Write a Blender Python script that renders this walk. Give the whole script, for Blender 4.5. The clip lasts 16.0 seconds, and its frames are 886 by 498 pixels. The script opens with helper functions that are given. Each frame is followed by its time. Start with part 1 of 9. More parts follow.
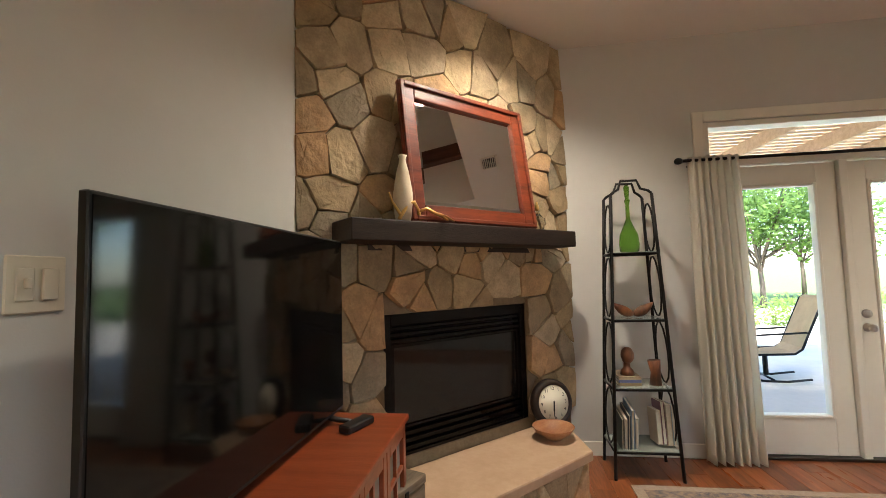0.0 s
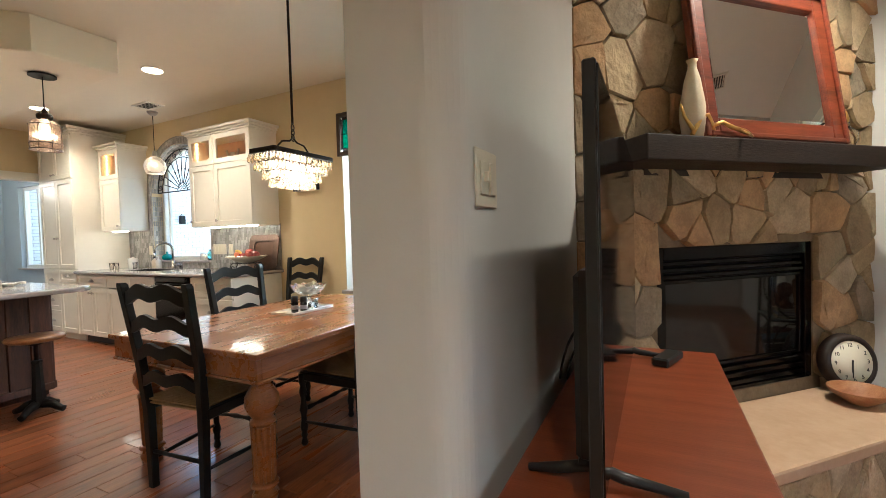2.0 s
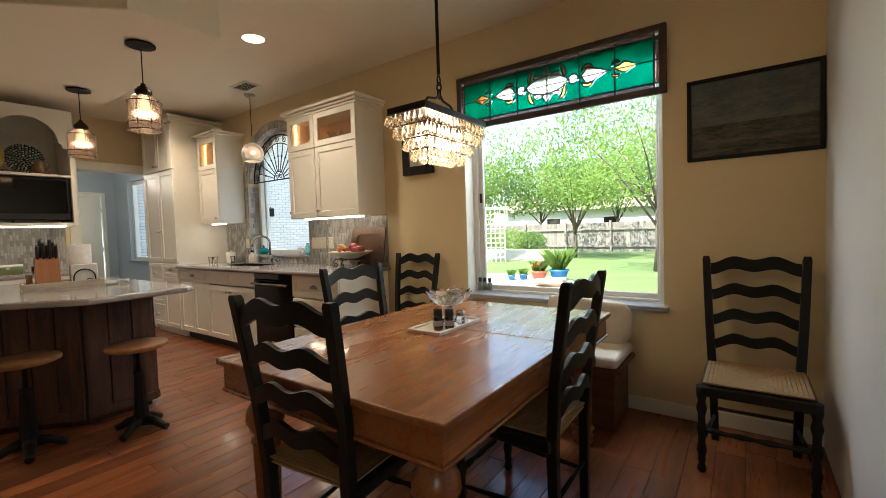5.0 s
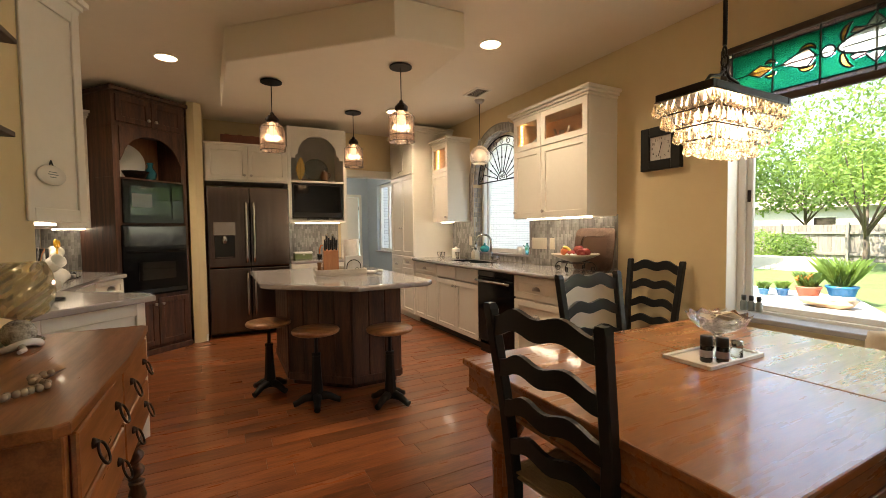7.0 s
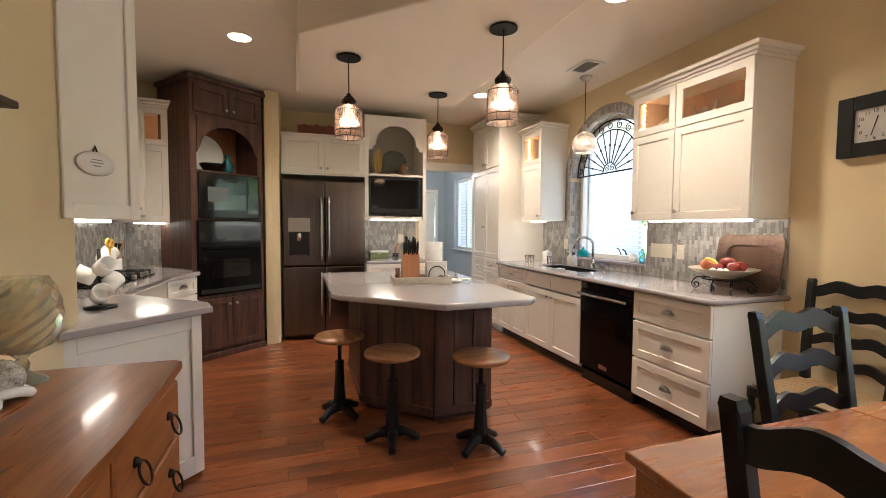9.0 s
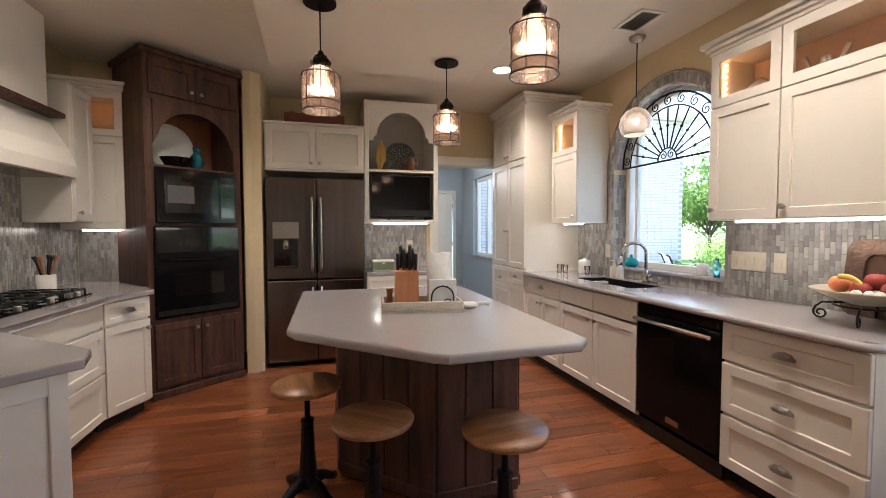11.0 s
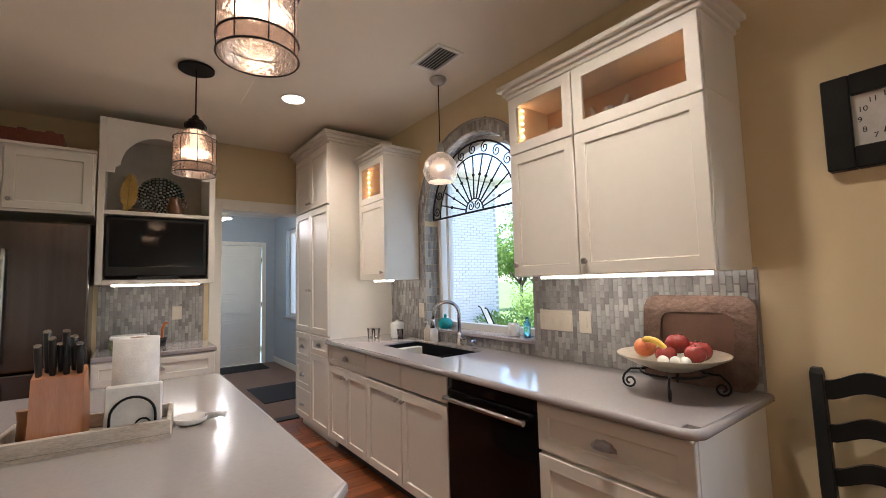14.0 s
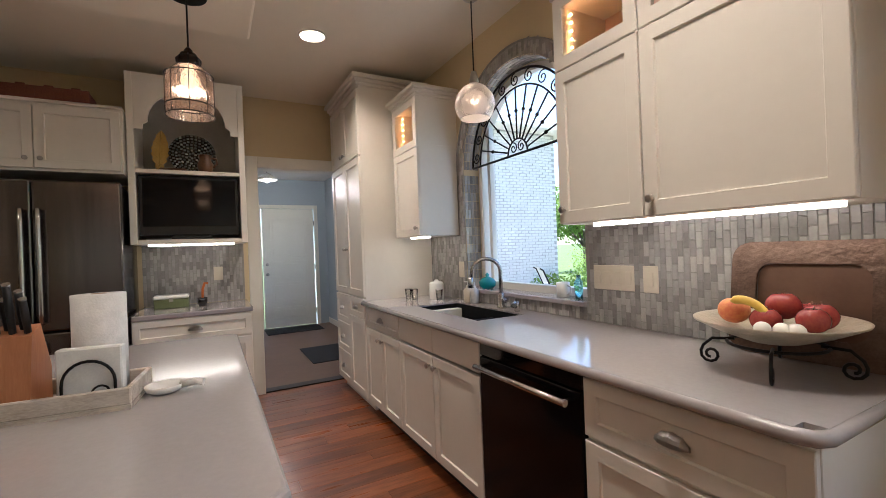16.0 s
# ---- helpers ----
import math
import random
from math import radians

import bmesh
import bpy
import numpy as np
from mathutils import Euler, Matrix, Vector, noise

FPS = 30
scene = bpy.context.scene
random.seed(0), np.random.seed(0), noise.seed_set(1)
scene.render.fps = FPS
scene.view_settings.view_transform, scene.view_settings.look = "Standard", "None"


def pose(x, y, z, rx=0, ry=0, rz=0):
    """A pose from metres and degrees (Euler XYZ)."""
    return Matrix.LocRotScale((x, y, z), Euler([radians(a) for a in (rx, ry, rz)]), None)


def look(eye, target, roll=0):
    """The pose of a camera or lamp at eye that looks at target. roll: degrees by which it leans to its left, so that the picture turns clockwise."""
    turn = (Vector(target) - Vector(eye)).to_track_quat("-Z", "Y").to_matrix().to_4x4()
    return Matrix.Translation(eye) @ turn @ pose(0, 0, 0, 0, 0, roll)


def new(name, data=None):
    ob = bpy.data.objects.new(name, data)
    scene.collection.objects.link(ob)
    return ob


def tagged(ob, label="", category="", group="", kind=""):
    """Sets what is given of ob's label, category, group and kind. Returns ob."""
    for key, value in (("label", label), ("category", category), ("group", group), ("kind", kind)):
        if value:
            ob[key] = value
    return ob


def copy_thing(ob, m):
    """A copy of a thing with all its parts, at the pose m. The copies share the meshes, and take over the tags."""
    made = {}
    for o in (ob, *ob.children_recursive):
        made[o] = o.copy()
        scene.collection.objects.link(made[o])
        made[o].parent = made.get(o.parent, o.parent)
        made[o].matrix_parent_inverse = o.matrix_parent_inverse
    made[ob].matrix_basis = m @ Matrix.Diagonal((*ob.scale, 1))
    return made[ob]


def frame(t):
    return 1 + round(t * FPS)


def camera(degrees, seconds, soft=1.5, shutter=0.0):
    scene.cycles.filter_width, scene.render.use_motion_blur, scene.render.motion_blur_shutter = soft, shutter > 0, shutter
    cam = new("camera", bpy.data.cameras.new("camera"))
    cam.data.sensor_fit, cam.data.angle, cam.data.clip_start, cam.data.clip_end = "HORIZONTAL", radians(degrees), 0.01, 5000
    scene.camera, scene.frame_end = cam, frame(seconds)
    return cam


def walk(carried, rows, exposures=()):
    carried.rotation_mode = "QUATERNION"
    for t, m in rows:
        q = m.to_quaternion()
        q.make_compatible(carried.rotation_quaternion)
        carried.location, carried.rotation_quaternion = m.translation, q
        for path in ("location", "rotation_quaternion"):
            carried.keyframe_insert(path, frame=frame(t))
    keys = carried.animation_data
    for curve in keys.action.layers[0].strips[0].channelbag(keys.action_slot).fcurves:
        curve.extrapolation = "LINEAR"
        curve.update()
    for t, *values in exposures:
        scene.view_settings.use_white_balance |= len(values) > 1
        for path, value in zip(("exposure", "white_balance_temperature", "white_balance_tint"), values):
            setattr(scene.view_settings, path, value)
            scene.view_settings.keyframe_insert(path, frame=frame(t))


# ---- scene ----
cam = camera(92.4, 16.0, soft=0.75)
PATH = [
    (0, (0.366, 0.356, 1.321), (0.092, 2.332, 1.452), -1.6),
    (0.5, (0.285, 0.315, 1.262), (0.011, 2.295, 1.312), -1.9),
    (1, (0.133, 0.269, 1.222), (-0.326, 2.215, 1.253), -1.9),
    (1.5, (-0.048, 0.254, 1.204), (-0.778, 2.116, 1.184), -1.8),
    (2, (-0.275, 0.281, 1.215), (-1.172, 2.067, 1.154), -1.7),
    (2.5, (-0.469, 0.316, 1.224), (-1.407, 2.081, 1.145), -1.4),
    (3, (-0.725, 0.351, 1.226), (-1.681, 2.104, 1.123), -1.1),
    (3.2, (-0.797, 0.368, 1.229), (-1.757, 2.119, 1.128), -1.2),
    (5.3, (-1.206, 0.667, 1.237), (-2.452, 2.228, 1.144), -2.1),
    (5.5, (-1.23, 0.635, 1.249), (-2.544, 2.14, 1.151), -2.3),
    (6, (-1.262, 0.627, 1.256), (-2.765, 1.944, 1.162), -2.2),
    (6.5, (-1.334, 0.623, 1.263), (-2.995, 1.733, 1.176), -1.7),
    (7, (-1.394, 0.613, 1.278), (-3.166, 1.537, 1.194), -0.7),
    (7.5, (-1.463, 0.607, 1.291), (-3.296, 1.402, 1.207), -0.1),
    (8, (-1.634, 0.606, 1.299), (-3.508, 1.299, 1.209), 0.2),
    (8.5, (-1.828, 0.657, 1.318), (-3.721, 1.293, 1.214), 0.4),
    (9, (-2.054, 0.704, 1.328), (-3.952, 1.324, 1.224), 0.4),
    (9.2, (-2.164, 0.737, 1.328), (-4.065, 1.35, 1.23), 0.2),
    (11.3, (-2.904, 1.068, 1.337), (-4.84, 1.567, 1.27), -0.3),
    (11.5, (-2.933, 1.082, 1.363), (-4.87, 1.578, 1.338), -0.6),
    (12, (-2.977, 1.175, 1.408), (-4.919, 1.637, 1.541), -0.5),
    (12.5, (-3.013, 1.272, 1.428), (-4.935, 1.79, 1.621), -0.2),
    (13, (-3.047, 1.348, 1.403), (-4.9, 2.07, 1.621), -0.4),
    (13.5, (-3.173, 1.493, 1.375), (-4.918, 2.448, 1.58), -0.7),
    (14, (-3.329, 1.6, 1.376), (-4.924, 2.797, 1.531), -1.5),
    (14.5, (-3.434, 1.726, 1.329), (-4.951, 3.029, 1.391), -1.7),
    (15, (-3.505, 1.878, 1.327), (-5.013, 3.192, 1.359), -1.8),
    (15.5, (-3.537, 1.962, 1.318), (-5.111, 3.196, 1.321), -1.8),
    (16, (-3.546, 1.937, 1.309), (-5.302, 2.895, 1.305), -2.2),
]
EXPOSURES = [(0, 2.84, 6200, 8), (1.0, 2.84, 6200, 8), (2.0, 3.07, 5800, 4), (3.2, 2.45, 5400, 3), (5.5, 2.28, 6700, 8), (7, 2.55, 7400, 11), (7.5, 2.65, 7900, 11), (8, 2.85, 7200, 12), (8.5, 2.95, 6450, 12), (9.2, 3.0, 5900, 12), (11.5, 2.6, 5700, 14), (12.5, 2.65, 5700, 14), (13.5, 2.46, 5700, 14), (16, 2.2, 5700, 14)]
walk(cam, [(t, look(eye, target, roll)) for t, eye, target, roll in PATH], EXPOSURES)

# ---------- sky, sun and lamps ----------
world = bpy.data.worlds.new("sky")
scene.world = world
world.use_nodes = True
sky = world.node_tree.nodes.new("ShaderNodeTexSky")
sky.sky_type, sky.sun_disc = "NISHITA", False
sky.sun_elevation, sky.sun_rotation = radians(55), radians(193)
bg = world.node_tree.nodes["Background"]
bg.inputs["Strength"].default_value = 0.15
world.node_tree.links.new(sky.outputs["Color"], bg.inputs["Color"])


def lamp(name, kind, energy, m, colour=(1, 1, 1), **size):
    data = bpy.data.lights.new(name, kind)
    data.energy, data.color = energy, colour
    for key, value in size.items():
        if key == "size":
            data.size = value
        elif key == "size_y":
            data.shape, data.size_y = "RECTANGLE", value
        elif key == "angle":
            data.angle = value
        elif key == "soft":
            data.shadow_soft_size = value
        elif key == "cone":
            data.spot_size, data.spot_blend = value, 0.9
    ob = new(name, data)
    ob.matrix_basis = m
    return ob


lamp("sun", "SUN", 4.0, look((0, 0, 0), (0.12, 0.50, -0.82)), (1, 0.95, 0.86), angle=radians(0.6))
WARM, DAY = (1.0, 0.72, 0.45), (0.86, 0.95, 1.0)
# added lamp for sky light behind the leaded panel in the dining window's head
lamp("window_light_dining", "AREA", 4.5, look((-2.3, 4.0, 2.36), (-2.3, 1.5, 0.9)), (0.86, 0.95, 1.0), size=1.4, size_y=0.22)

# ---------- mesh helpers ----------
def box(bm, x0, x1, y0, y1, z0, z1, bev=0.0, seg=1):
    """A box, with its edges eased by bev."""
    vs = [bm.verts.new((x, y, z)) for x in (x0, x1) for y in (y0, y1) for z in (z0, z1)]
    fs = [bm.faces.new([vs[i] for i in f]) for f in
          ((0, 1, 3, 2), (4, 6, 7, 5), (0, 4, 5, 1), (2, 3, 7, 6), (0, 2, 6, 4), (1, 5, 7, 3))]
    if bev:
        es = list({e for f in fs for e in f.edges})
        bmesh.ops.bevel(bm, geom=es, offset=bev, segments=seg, affect="EDGES", profile=0.5)
    return vs


def prism(bm, poly, z0, z1, bev=0.0, seg=2):
    """An upright prism over a polygon (either turn)."""
    area = sum(a[0] * b[1] - b[0] * a[1] for a, b in zip(poly, poly[1:] + poly[:1]))
    if area < 0:
        poly = poly[::-1]
    lo = [bm.verts.new((x, y, z0)) for x, y in poly]
    hi = [bm.verts.new((x, y, z1)) for x, y in poly]
    n = len(poly)
    fs = [bm.faces.new(lo[::-1]), bm.faces.new(hi)]
    fs += [bm.faces.new((lo[i], lo[(i + 1) % n], hi[(i + 1) % n], hi[i])) for i in range(n)]
    if bev:
        es = list({e for f in fs[:2] for e in f.edges})
        bmesh.ops.bevel(bm, geom=es, offset=bev, segments=seg, affect="EDGES", profile=0.5)


def ring(c, u, v, r, seg):
    return [c + (u * math.cos(2 * math.pi * i / seg) + v * math.sin(2 * math.pi * i / seg)) * r for i in range(seg)]


def tube(bm, pts, r, seg=8, caps=True, close=False):
    """A round bar along points; r is one radius or one for each point."""
    pts = [Vector(p) for p in pts]
    rs = r if isinstance(r, (list, tuple)) else [r] * len(pts)
    rows, u = [], None
    n = len(pts)
    for i, p in enumerate(pts):
        a = pts[(i - 1) % n] if (i or close) else p
        b = pts[(i + 1) % n] if (i < n - 1 or close) else p
        d = (b - a).normalized()
        if u is None:
            u = d.orthogonal().normalized()
        else:
            u = (u - d * u.dot(d)).normalized()
        rows.append([bm.verts.new(q) for q in ring(p, u, d.cross(u), rs[i], seg)])
    pairs = list(zip(rows, rows[1:])) + ([(rows[-1], rows[0])] if close else [])
    for lo, hi in pairs:
        for i in range(seg):
            f = bm.faces.new((lo[i], lo[(i + 1) % seg], hi[(i + 1) % seg], hi[i]))
            f.smooth = True
    if caps and not close:
        bm.faces.new(rows[0][::-1])
        bm.faces.new(rows[-1])


def lathe(bm, prof, seg=24, c=(0, 0, 0), ax="z", smooth=True):
    """A turned shape: prof is (radius, height) from the foot up."""
    c = Vector(c)
    rows = []
    for r, h in prof:
        row = []
        for i in range(seg):
            a = 2 * math.pi * i / seg
            p = (r * math.cos(a), r * math.sin(a), h)
            if ax == "x":
                p = (h, p[0], p[1])
            elif ax == "y":
                p = (p[1], h, p[0])
            row.append(bm.verts.new(c + Vector(p)))
        rows.append(row)
    for lo, hi in zip(rows, rows[1:]):
        for i in range(seg):
            f = bm.faces.new((lo[i], lo[(i + 1) % seg], hi[(i + 1) % seg], hi[i]))
            f.smooth = smooth
    bm.faces.new(rows[0][::-1])
    bm.faces.new(rows[-1])


def plate(bm, poly, y0, y1, place=None):
    """A flat shape drawn in x and z, from y0 to y1 deep."""
    n = len(poly)
    put = place or (lambda p: p)
    a = [bm.verts.new(put(Vector((x, y0, z)))) for x, z in poly]
    b = [bm.verts.new(put(Vector((x, y1, z)))) for x, z in poly]
    bm.faces.new(a)
    bm.faces.new(b[::-1])
    for i in range(n):
        bm.faces.new((a[i], b[i], b[(i + 1) % n], a[(i + 1) % n]))


def band(bm, outer, inner, y0, y1, close=False):
    """A strip between two lines of (x, z) points, y0 to y1 deep."""
    n = len(outer)
    grid = [[bm.verts.new((p[0], y, p[1])) for p in line] for line in (outer, inner) for y in (y0, y1)]
    of, ob_, nf, nb = grid
    m = n if close else n - 1
    for i in range(m):
        j = (i + 1) % n
        for quad in ((of[i], of[j], nf[j], nf[i]), (ob_[i], nb[i], nb[j], ob_[j]),
                     (of[i], ob_[i], ob_[j], of[j]), (nf[i], nf[j], nb[j], nb[i])):
            bm.faces.new(quad)
    if not close:
        bm.faces.new((of[0], nf[0], nb[0], ob_[0]))
        bm.faces.new((of[-1], ob_[-1], nb[-1], nf[-1]))


def blob(bm, c, rx, ry, rz, seg=16, rows=10, wob=0.0):
    c = Vector(c)
    grid = []
    for j in range(rows + 1):
        th = math.pi * (j + 0.02 * (j == 0) - 0.02 * (j == rows)) / rows
        row = []
        for i in range(seg):
            a = 2 * math.pi * i / seg
            d = Vector((math.sin(th) * math.cos(a), math.sin(th) * math.sin(a), math.cos(th)))
            k = 1 + wob * noise.noise(d * 1.7 + c)
            row.append(bm.verts.new(c + Vector((d.x * rx * k, d.y * ry * k, d.z * rz * k))))
        grid.append(row)
    for lo, hi in zip(grid, grid[1:]):
        for i in range(seg):
            f = bm.faces.new((hi[i], hi[(i + 1) % seg], lo[(i + 1) % seg], lo[i]))
            f.smooth = True
    bm.faces.new(grid[0])
    bm.faces.new(grid[-1][::-1])


def finish(name, bm, material):
    bmesh.ops.recalc_face_normals(bm, faces=bm.faces)
    me = bpy.data.meshes.new(name)
    bm.to_mesh(me)
    bm.free()
    for m in material if isinstance(material, (list, tuple)) else [material]:
        me.materials.append(m)
    return me


def part(name, bm, material, parent, label="", at=None):
    """Links a bmesh as one mesh under a thing or a part."""
    ob = new(name, finish(name, bm, material))
    ob.parent = parent
    if at is not None:
        ob.matrix_basis = at
    if label:
        ob["label"] = label
    return ob


def shared(name, mesh, parent, at):
    ob = new(name, mesh)
    ob.parent = parent
    ob.matrix_basis = at
    return ob


def thing(name, label, category, at=None, group="", kind=""):
    """An empty at the base of a thing, which carries its parts."""
    ob = new(name)
    ob.empty_display_size = 0.1
    if at is not None:
        ob.matrix_basis = at
    return tagged(ob, label, category, group, kind)


def solid(name, bm, material, label, category, at=None, group="", kind=""):
    """A thing that is one mesh."""
    ob = new(name, finish(name, bm, material))
    if at is not None:
        ob.matrix_basis = at
    return tagged(ob, label, category, group, kind)


def BM():
    return bmesh.new()


def one(fn, *a, **k):
    bm = BM()
    fn(bm, *a, **k)
    return bm

# ---------- materials ----------
def mat(name, base, rough=0.5, metal=0.0, base2=None, scale=6.0, amount=0.5, bump=0.0, bump_scale=120.0,
        stretch=None, emit=None, glass=0.0, ior=1.45, alpha=1.0, spec=0.5, coat=0.0, vary=0.0, rough2=None, island=False, relief=0.004):
    """A surface with a broad stain, a fine grain and a little relief."""
    m = bpy.data.materials.new(name)
    m.use_nodes = True
    nt = m.node_tree
    N, L = nt.nodes, nt.links
    p = N["Principled BSDF"]
    p.inputs["Roughness"].default_value = rough
    p.inputs["Metallic"].default_value = metal
    p.inputs["IOR"].default_value = ior
    p.inputs["Transmission Weight"].default_value = glass
    p.inputs["Alpha"].default_value = alpha
    p.inputs["Specular IOR Level"].default_value = spec
    p.inputs["Coat Weight"].default_value = coat
    p.inputs["Coat Roughness"].default_value = 0.08
    base2 = base2 or tuple(c * 0.8 for c in base)
    tc = N.new("ShaderNodeTexCoord")
    mp = N.new("ShaderNodeMapping")
    L.new(tc.outputs["Object"], mp.inputs["Vector"])
    if stretch:
        mp.inputs["Scale"].default_value = stretch
    info = N.new("ShaderNodeObjectInfo")
    geo = N.new("ShaderNodeNewGeometry")
    seed = geo.outputs["Random Per Island"] if island else info.outputs["Random"]
    if vary:
        sh = N.new("ShaderNodeMath")
        sh.operation = "MULTIPLY"
        sh.inputs[1].default_value = 37.0
        L.new(seed, sh.inputs[0])
        L.new(sh.outputs[0], mp.inputs["Location"])
    n1 = N.new("ShaderNodeTexNoise")
    n1.inputs["Scale"].default_value = scale
    n1.inputs["Detail"].default_value = 4
    n1.inputs["Roughness"].default_value = 0.6
    L.new(mp.outputs[0], n1.inputs["Vector"])
    n2 = N.new("ShaderNodeTexNoise")
    n2.inputs["Scale"].default_value = scale * 9
    n2.inputs["Detail"].default_value = 3
    L.new(mp.outputs[0], n2.inputs["Vector"])
    add = N.new("ShaderNodeMath")
    add.operation = "MULTIPLY_ADD"
    add.inputs[1].default_value = 0.45
    L.new(n2.outputs["Fac"], add.inputs[0])
    L.new(n1.outputs["Fac"], add.inputs[2])
    rmp = N.new("ShaderNodeMapRange")
    rmp.inputs["From Min"].default_value = 0.45
    rmp.inputs["From Max"].default_value = 1.0
    rmp.inputs["To Min"].default_value = 0.5 - amount
    rmp.inputs["To Max"].default_value = 0.5 + amount
    L.new(add.outputs[0], rmp.inputs["Value"])
    mix = N.new("ShaderNodeMix")
    mix.data_type = "RGBA"
    mix.inputs["A"].default_value = (*base, 1)
    mix.inputs["B"].default_value = (*base2, 1)
    L.new(rmp.outputs[0], mix.inputs["Factor"])
    col = mix.outputs["Result"]
    if vary:
        hsv = N.new("ShaderNodeHueSaturation")
        mr = N.new("ShaderNodeMapRange")
        mr.inputs["To Min"].default_value = 1 - vary
        mr.inputs["To Max"].default_value = 1 + vary
        L.new(seed, mr.inputs["Value"])
        L.new(mr.outputs[0], hsv.inputs["Value"])
        L.new(col, hsv.inputs["Color"])
        col = hsv.outputs["Color"]
    L.new(col, p.inputs["Base Color"])
    if rough2 is not None:
        rr = N.new("ShaderNodeMapRange")
        rr.inputs["To Min"].default_value = rough
        rr.inputs["To Max"].default_value = rough2
        L.new(n1.outputs["Fac"], rr.inputs["Value"])
        L.new(rr.outputs[0], p.inputs["Roughness"])
    if bump:
        n3 = N.new("ShaderNodeTexNoise")
        n3.inputs["Scale"].default_value = bump_scale
        n3.inputs["Detail"].default_value = 3
        L.new(mp.outputs[0], n3.inputs["Vector"])
        b = N.new("ShaderNodeBump")
        b.inputs["Strength"].default_value = bump
        b.inputs["Distance"].default_value = relief
        L.new(n3.outputs["Fac"], b.inputs["Height"])
        L.new(b.outputs[0], p.inputs["Normal"])
    if emit:
        p.inputs["Emission Color"].default_value = (*emit[:3], 1)
        p.inputs["Emission Strength"].default_value = emit[3]
    return m


def wood(name, light, dark, rough=0.35, along="x", grain=14.0, coat=0.2, vary=0.0, island=False, bump=0.08):
    st = {"x": (0.9, 9, 9), "y": (9, 0.9, 9), "z": (9, 9, 0.9)}[along]
    return mat(name, light, rough, base2=dark, scale=grain / 6, amount=0.75, stretch=st, bump=bump, bump_scale=30,
               coat=coat, vary=vary, island=island, rough2=min(1, rough + 0.12))


def thin(m, amount, colour):
    """Let part of the light through, as cloth and leaves do."""
    nt = m.node_tree
    p, out = nt.nodes["Principled BSDF"], nt.nodes["Material Output"]
    t, mx = nt.nodes.new("ShaderNodeBsdfTranslucent"), nt.nodes.new("ShaderNodeMixShader")
    t.inputs["Color"].default_value = (*colour, 1)
    mx.inputs[0].default_value = amount
    nt.links.new(p.outputs[0], mx.inputs[1])
    nt.links.new(t.outputs[0], mx.inputs[2])
    nt.links.new(mx.outputs[0], out.inputs["Surface"])
    return m


CREAM = mat("cream_wall_paint", (0.66, 0.54, 0.33), 0.75, base2=(0.62, 0.50, 0.30), scale=1.3, bump=0.12, bump_scale=160)
GREY = mat("pale_grey_wall_paint", (0.60, 0.585, 0.56), 0.75, base2=(0.56, 0.545, 0.52), scale=1.1, bump=0.12, bump_scale=160)
BLUEGREY = mat("blue_grey_wall_paint", (0.40, 0.46, 0.50), 0.75, base2=(0.38, 0.43, 0.48), scale=1.2, bump=0.1, bump_scale=160)
CEIL = mat("ceiling_paint", (0.78, 0.71, 0.58), 0.85, base2=(0.75, 0.68, 0.55), scale=1.5, bump=0.15, bump_scale=220)
CEIL_W = mat("white_ceiling_paint", (0.78, 0.76, 0.72), 0.85, scale=1.2, base2=(0.74, 0.72, 0.68), bump=0.15, bump_scale=220)
TRIM = mat("white_trim_paint", (0.78, 0.75, 0.67), 0.35, base2=(0.74, 0.71, 0.63), scale=3, bump=0.03, bump_scale=40)
CAB = mat("white_cabinet_paint", (0.78, 0.74, 0.66), 0.38, base2=(0.74, 0.70, 0.62), scale=3, bump=0.04, bump_scale=50)
DARKW = wood("dark_walnut_stain", (0.11, 0.045, 0.026), (0.034, 0.015, 0.010), 0.5, "z", coat=0.0)
FLOORW = wood("hickory_floor", (0.34, 0.105, 0.036), (0.15, 0.042, 0.015), 0.24, "x", grain=10, coat=0.25, vary=0.28, bump=0.12)
SUB = mat("floor_joint", (0.05, 0.025, 0.015), 0.8)
QUARTZ = mat("grey_quartz", (0.40, 0.365, 0.36), 0.16, base2=(0.36, 0.33, 0.325), scale=60, amount=0.4, coat=0.3)
TABLEW = wood("honey_oak", (0.36, 0.135, 0.043), (0.22, 0.075, 0.022), 0.22, "y", coat=0.5, bump=0.0)
REDW = wood("cherry_stain", (0.26, 0.056, 0.018), (0.19, 0.040, 0.013), 0.30, "y", coat=0.3)
FRAMEW = wood("mahogany_frame", (0.22, 0.045, 0.018), (0.10, 0.02, 0.009), 0.35, "x", coat=0.3)
BLACKW = mat("black_painted_wood", (0.008, 0.010, 0.011), 0.36, spec=0.3, base2=(0.016, 0.016, 0.015), scale=14, bump=0.06, bump_scale=60)
RUSH = mat("rush_weave", (0.42, 0.27, 0.13), 0.8, base2=(0.27, 0.16, 0.07), scale=10, stretch=(2, 14, 2), bump=0.5, bump_scale=40)
IRON = mat("black_iron", (0.015, 0.014, 0.013), 0.5, metal=0.6, scale=20, bump=0.15, bump_scale=90)
BRONZE = mat("dark_bronze", (0.035, 0.025, 0.02), 0.4, metal=0.7, scale=20)
NICKEL = mat("satin_nickel", (0.55, 0.52, 0.48), 0.28, metal=1.0, scale=30)
STEEL = mat("dark_stainless", (0.22, 0.195, 0.185), 0.15, metal=1.0, base2=(0.12, 0.105, 0.10), scale=4, stretch=(1, 1, 0.05), rough2=0.26)
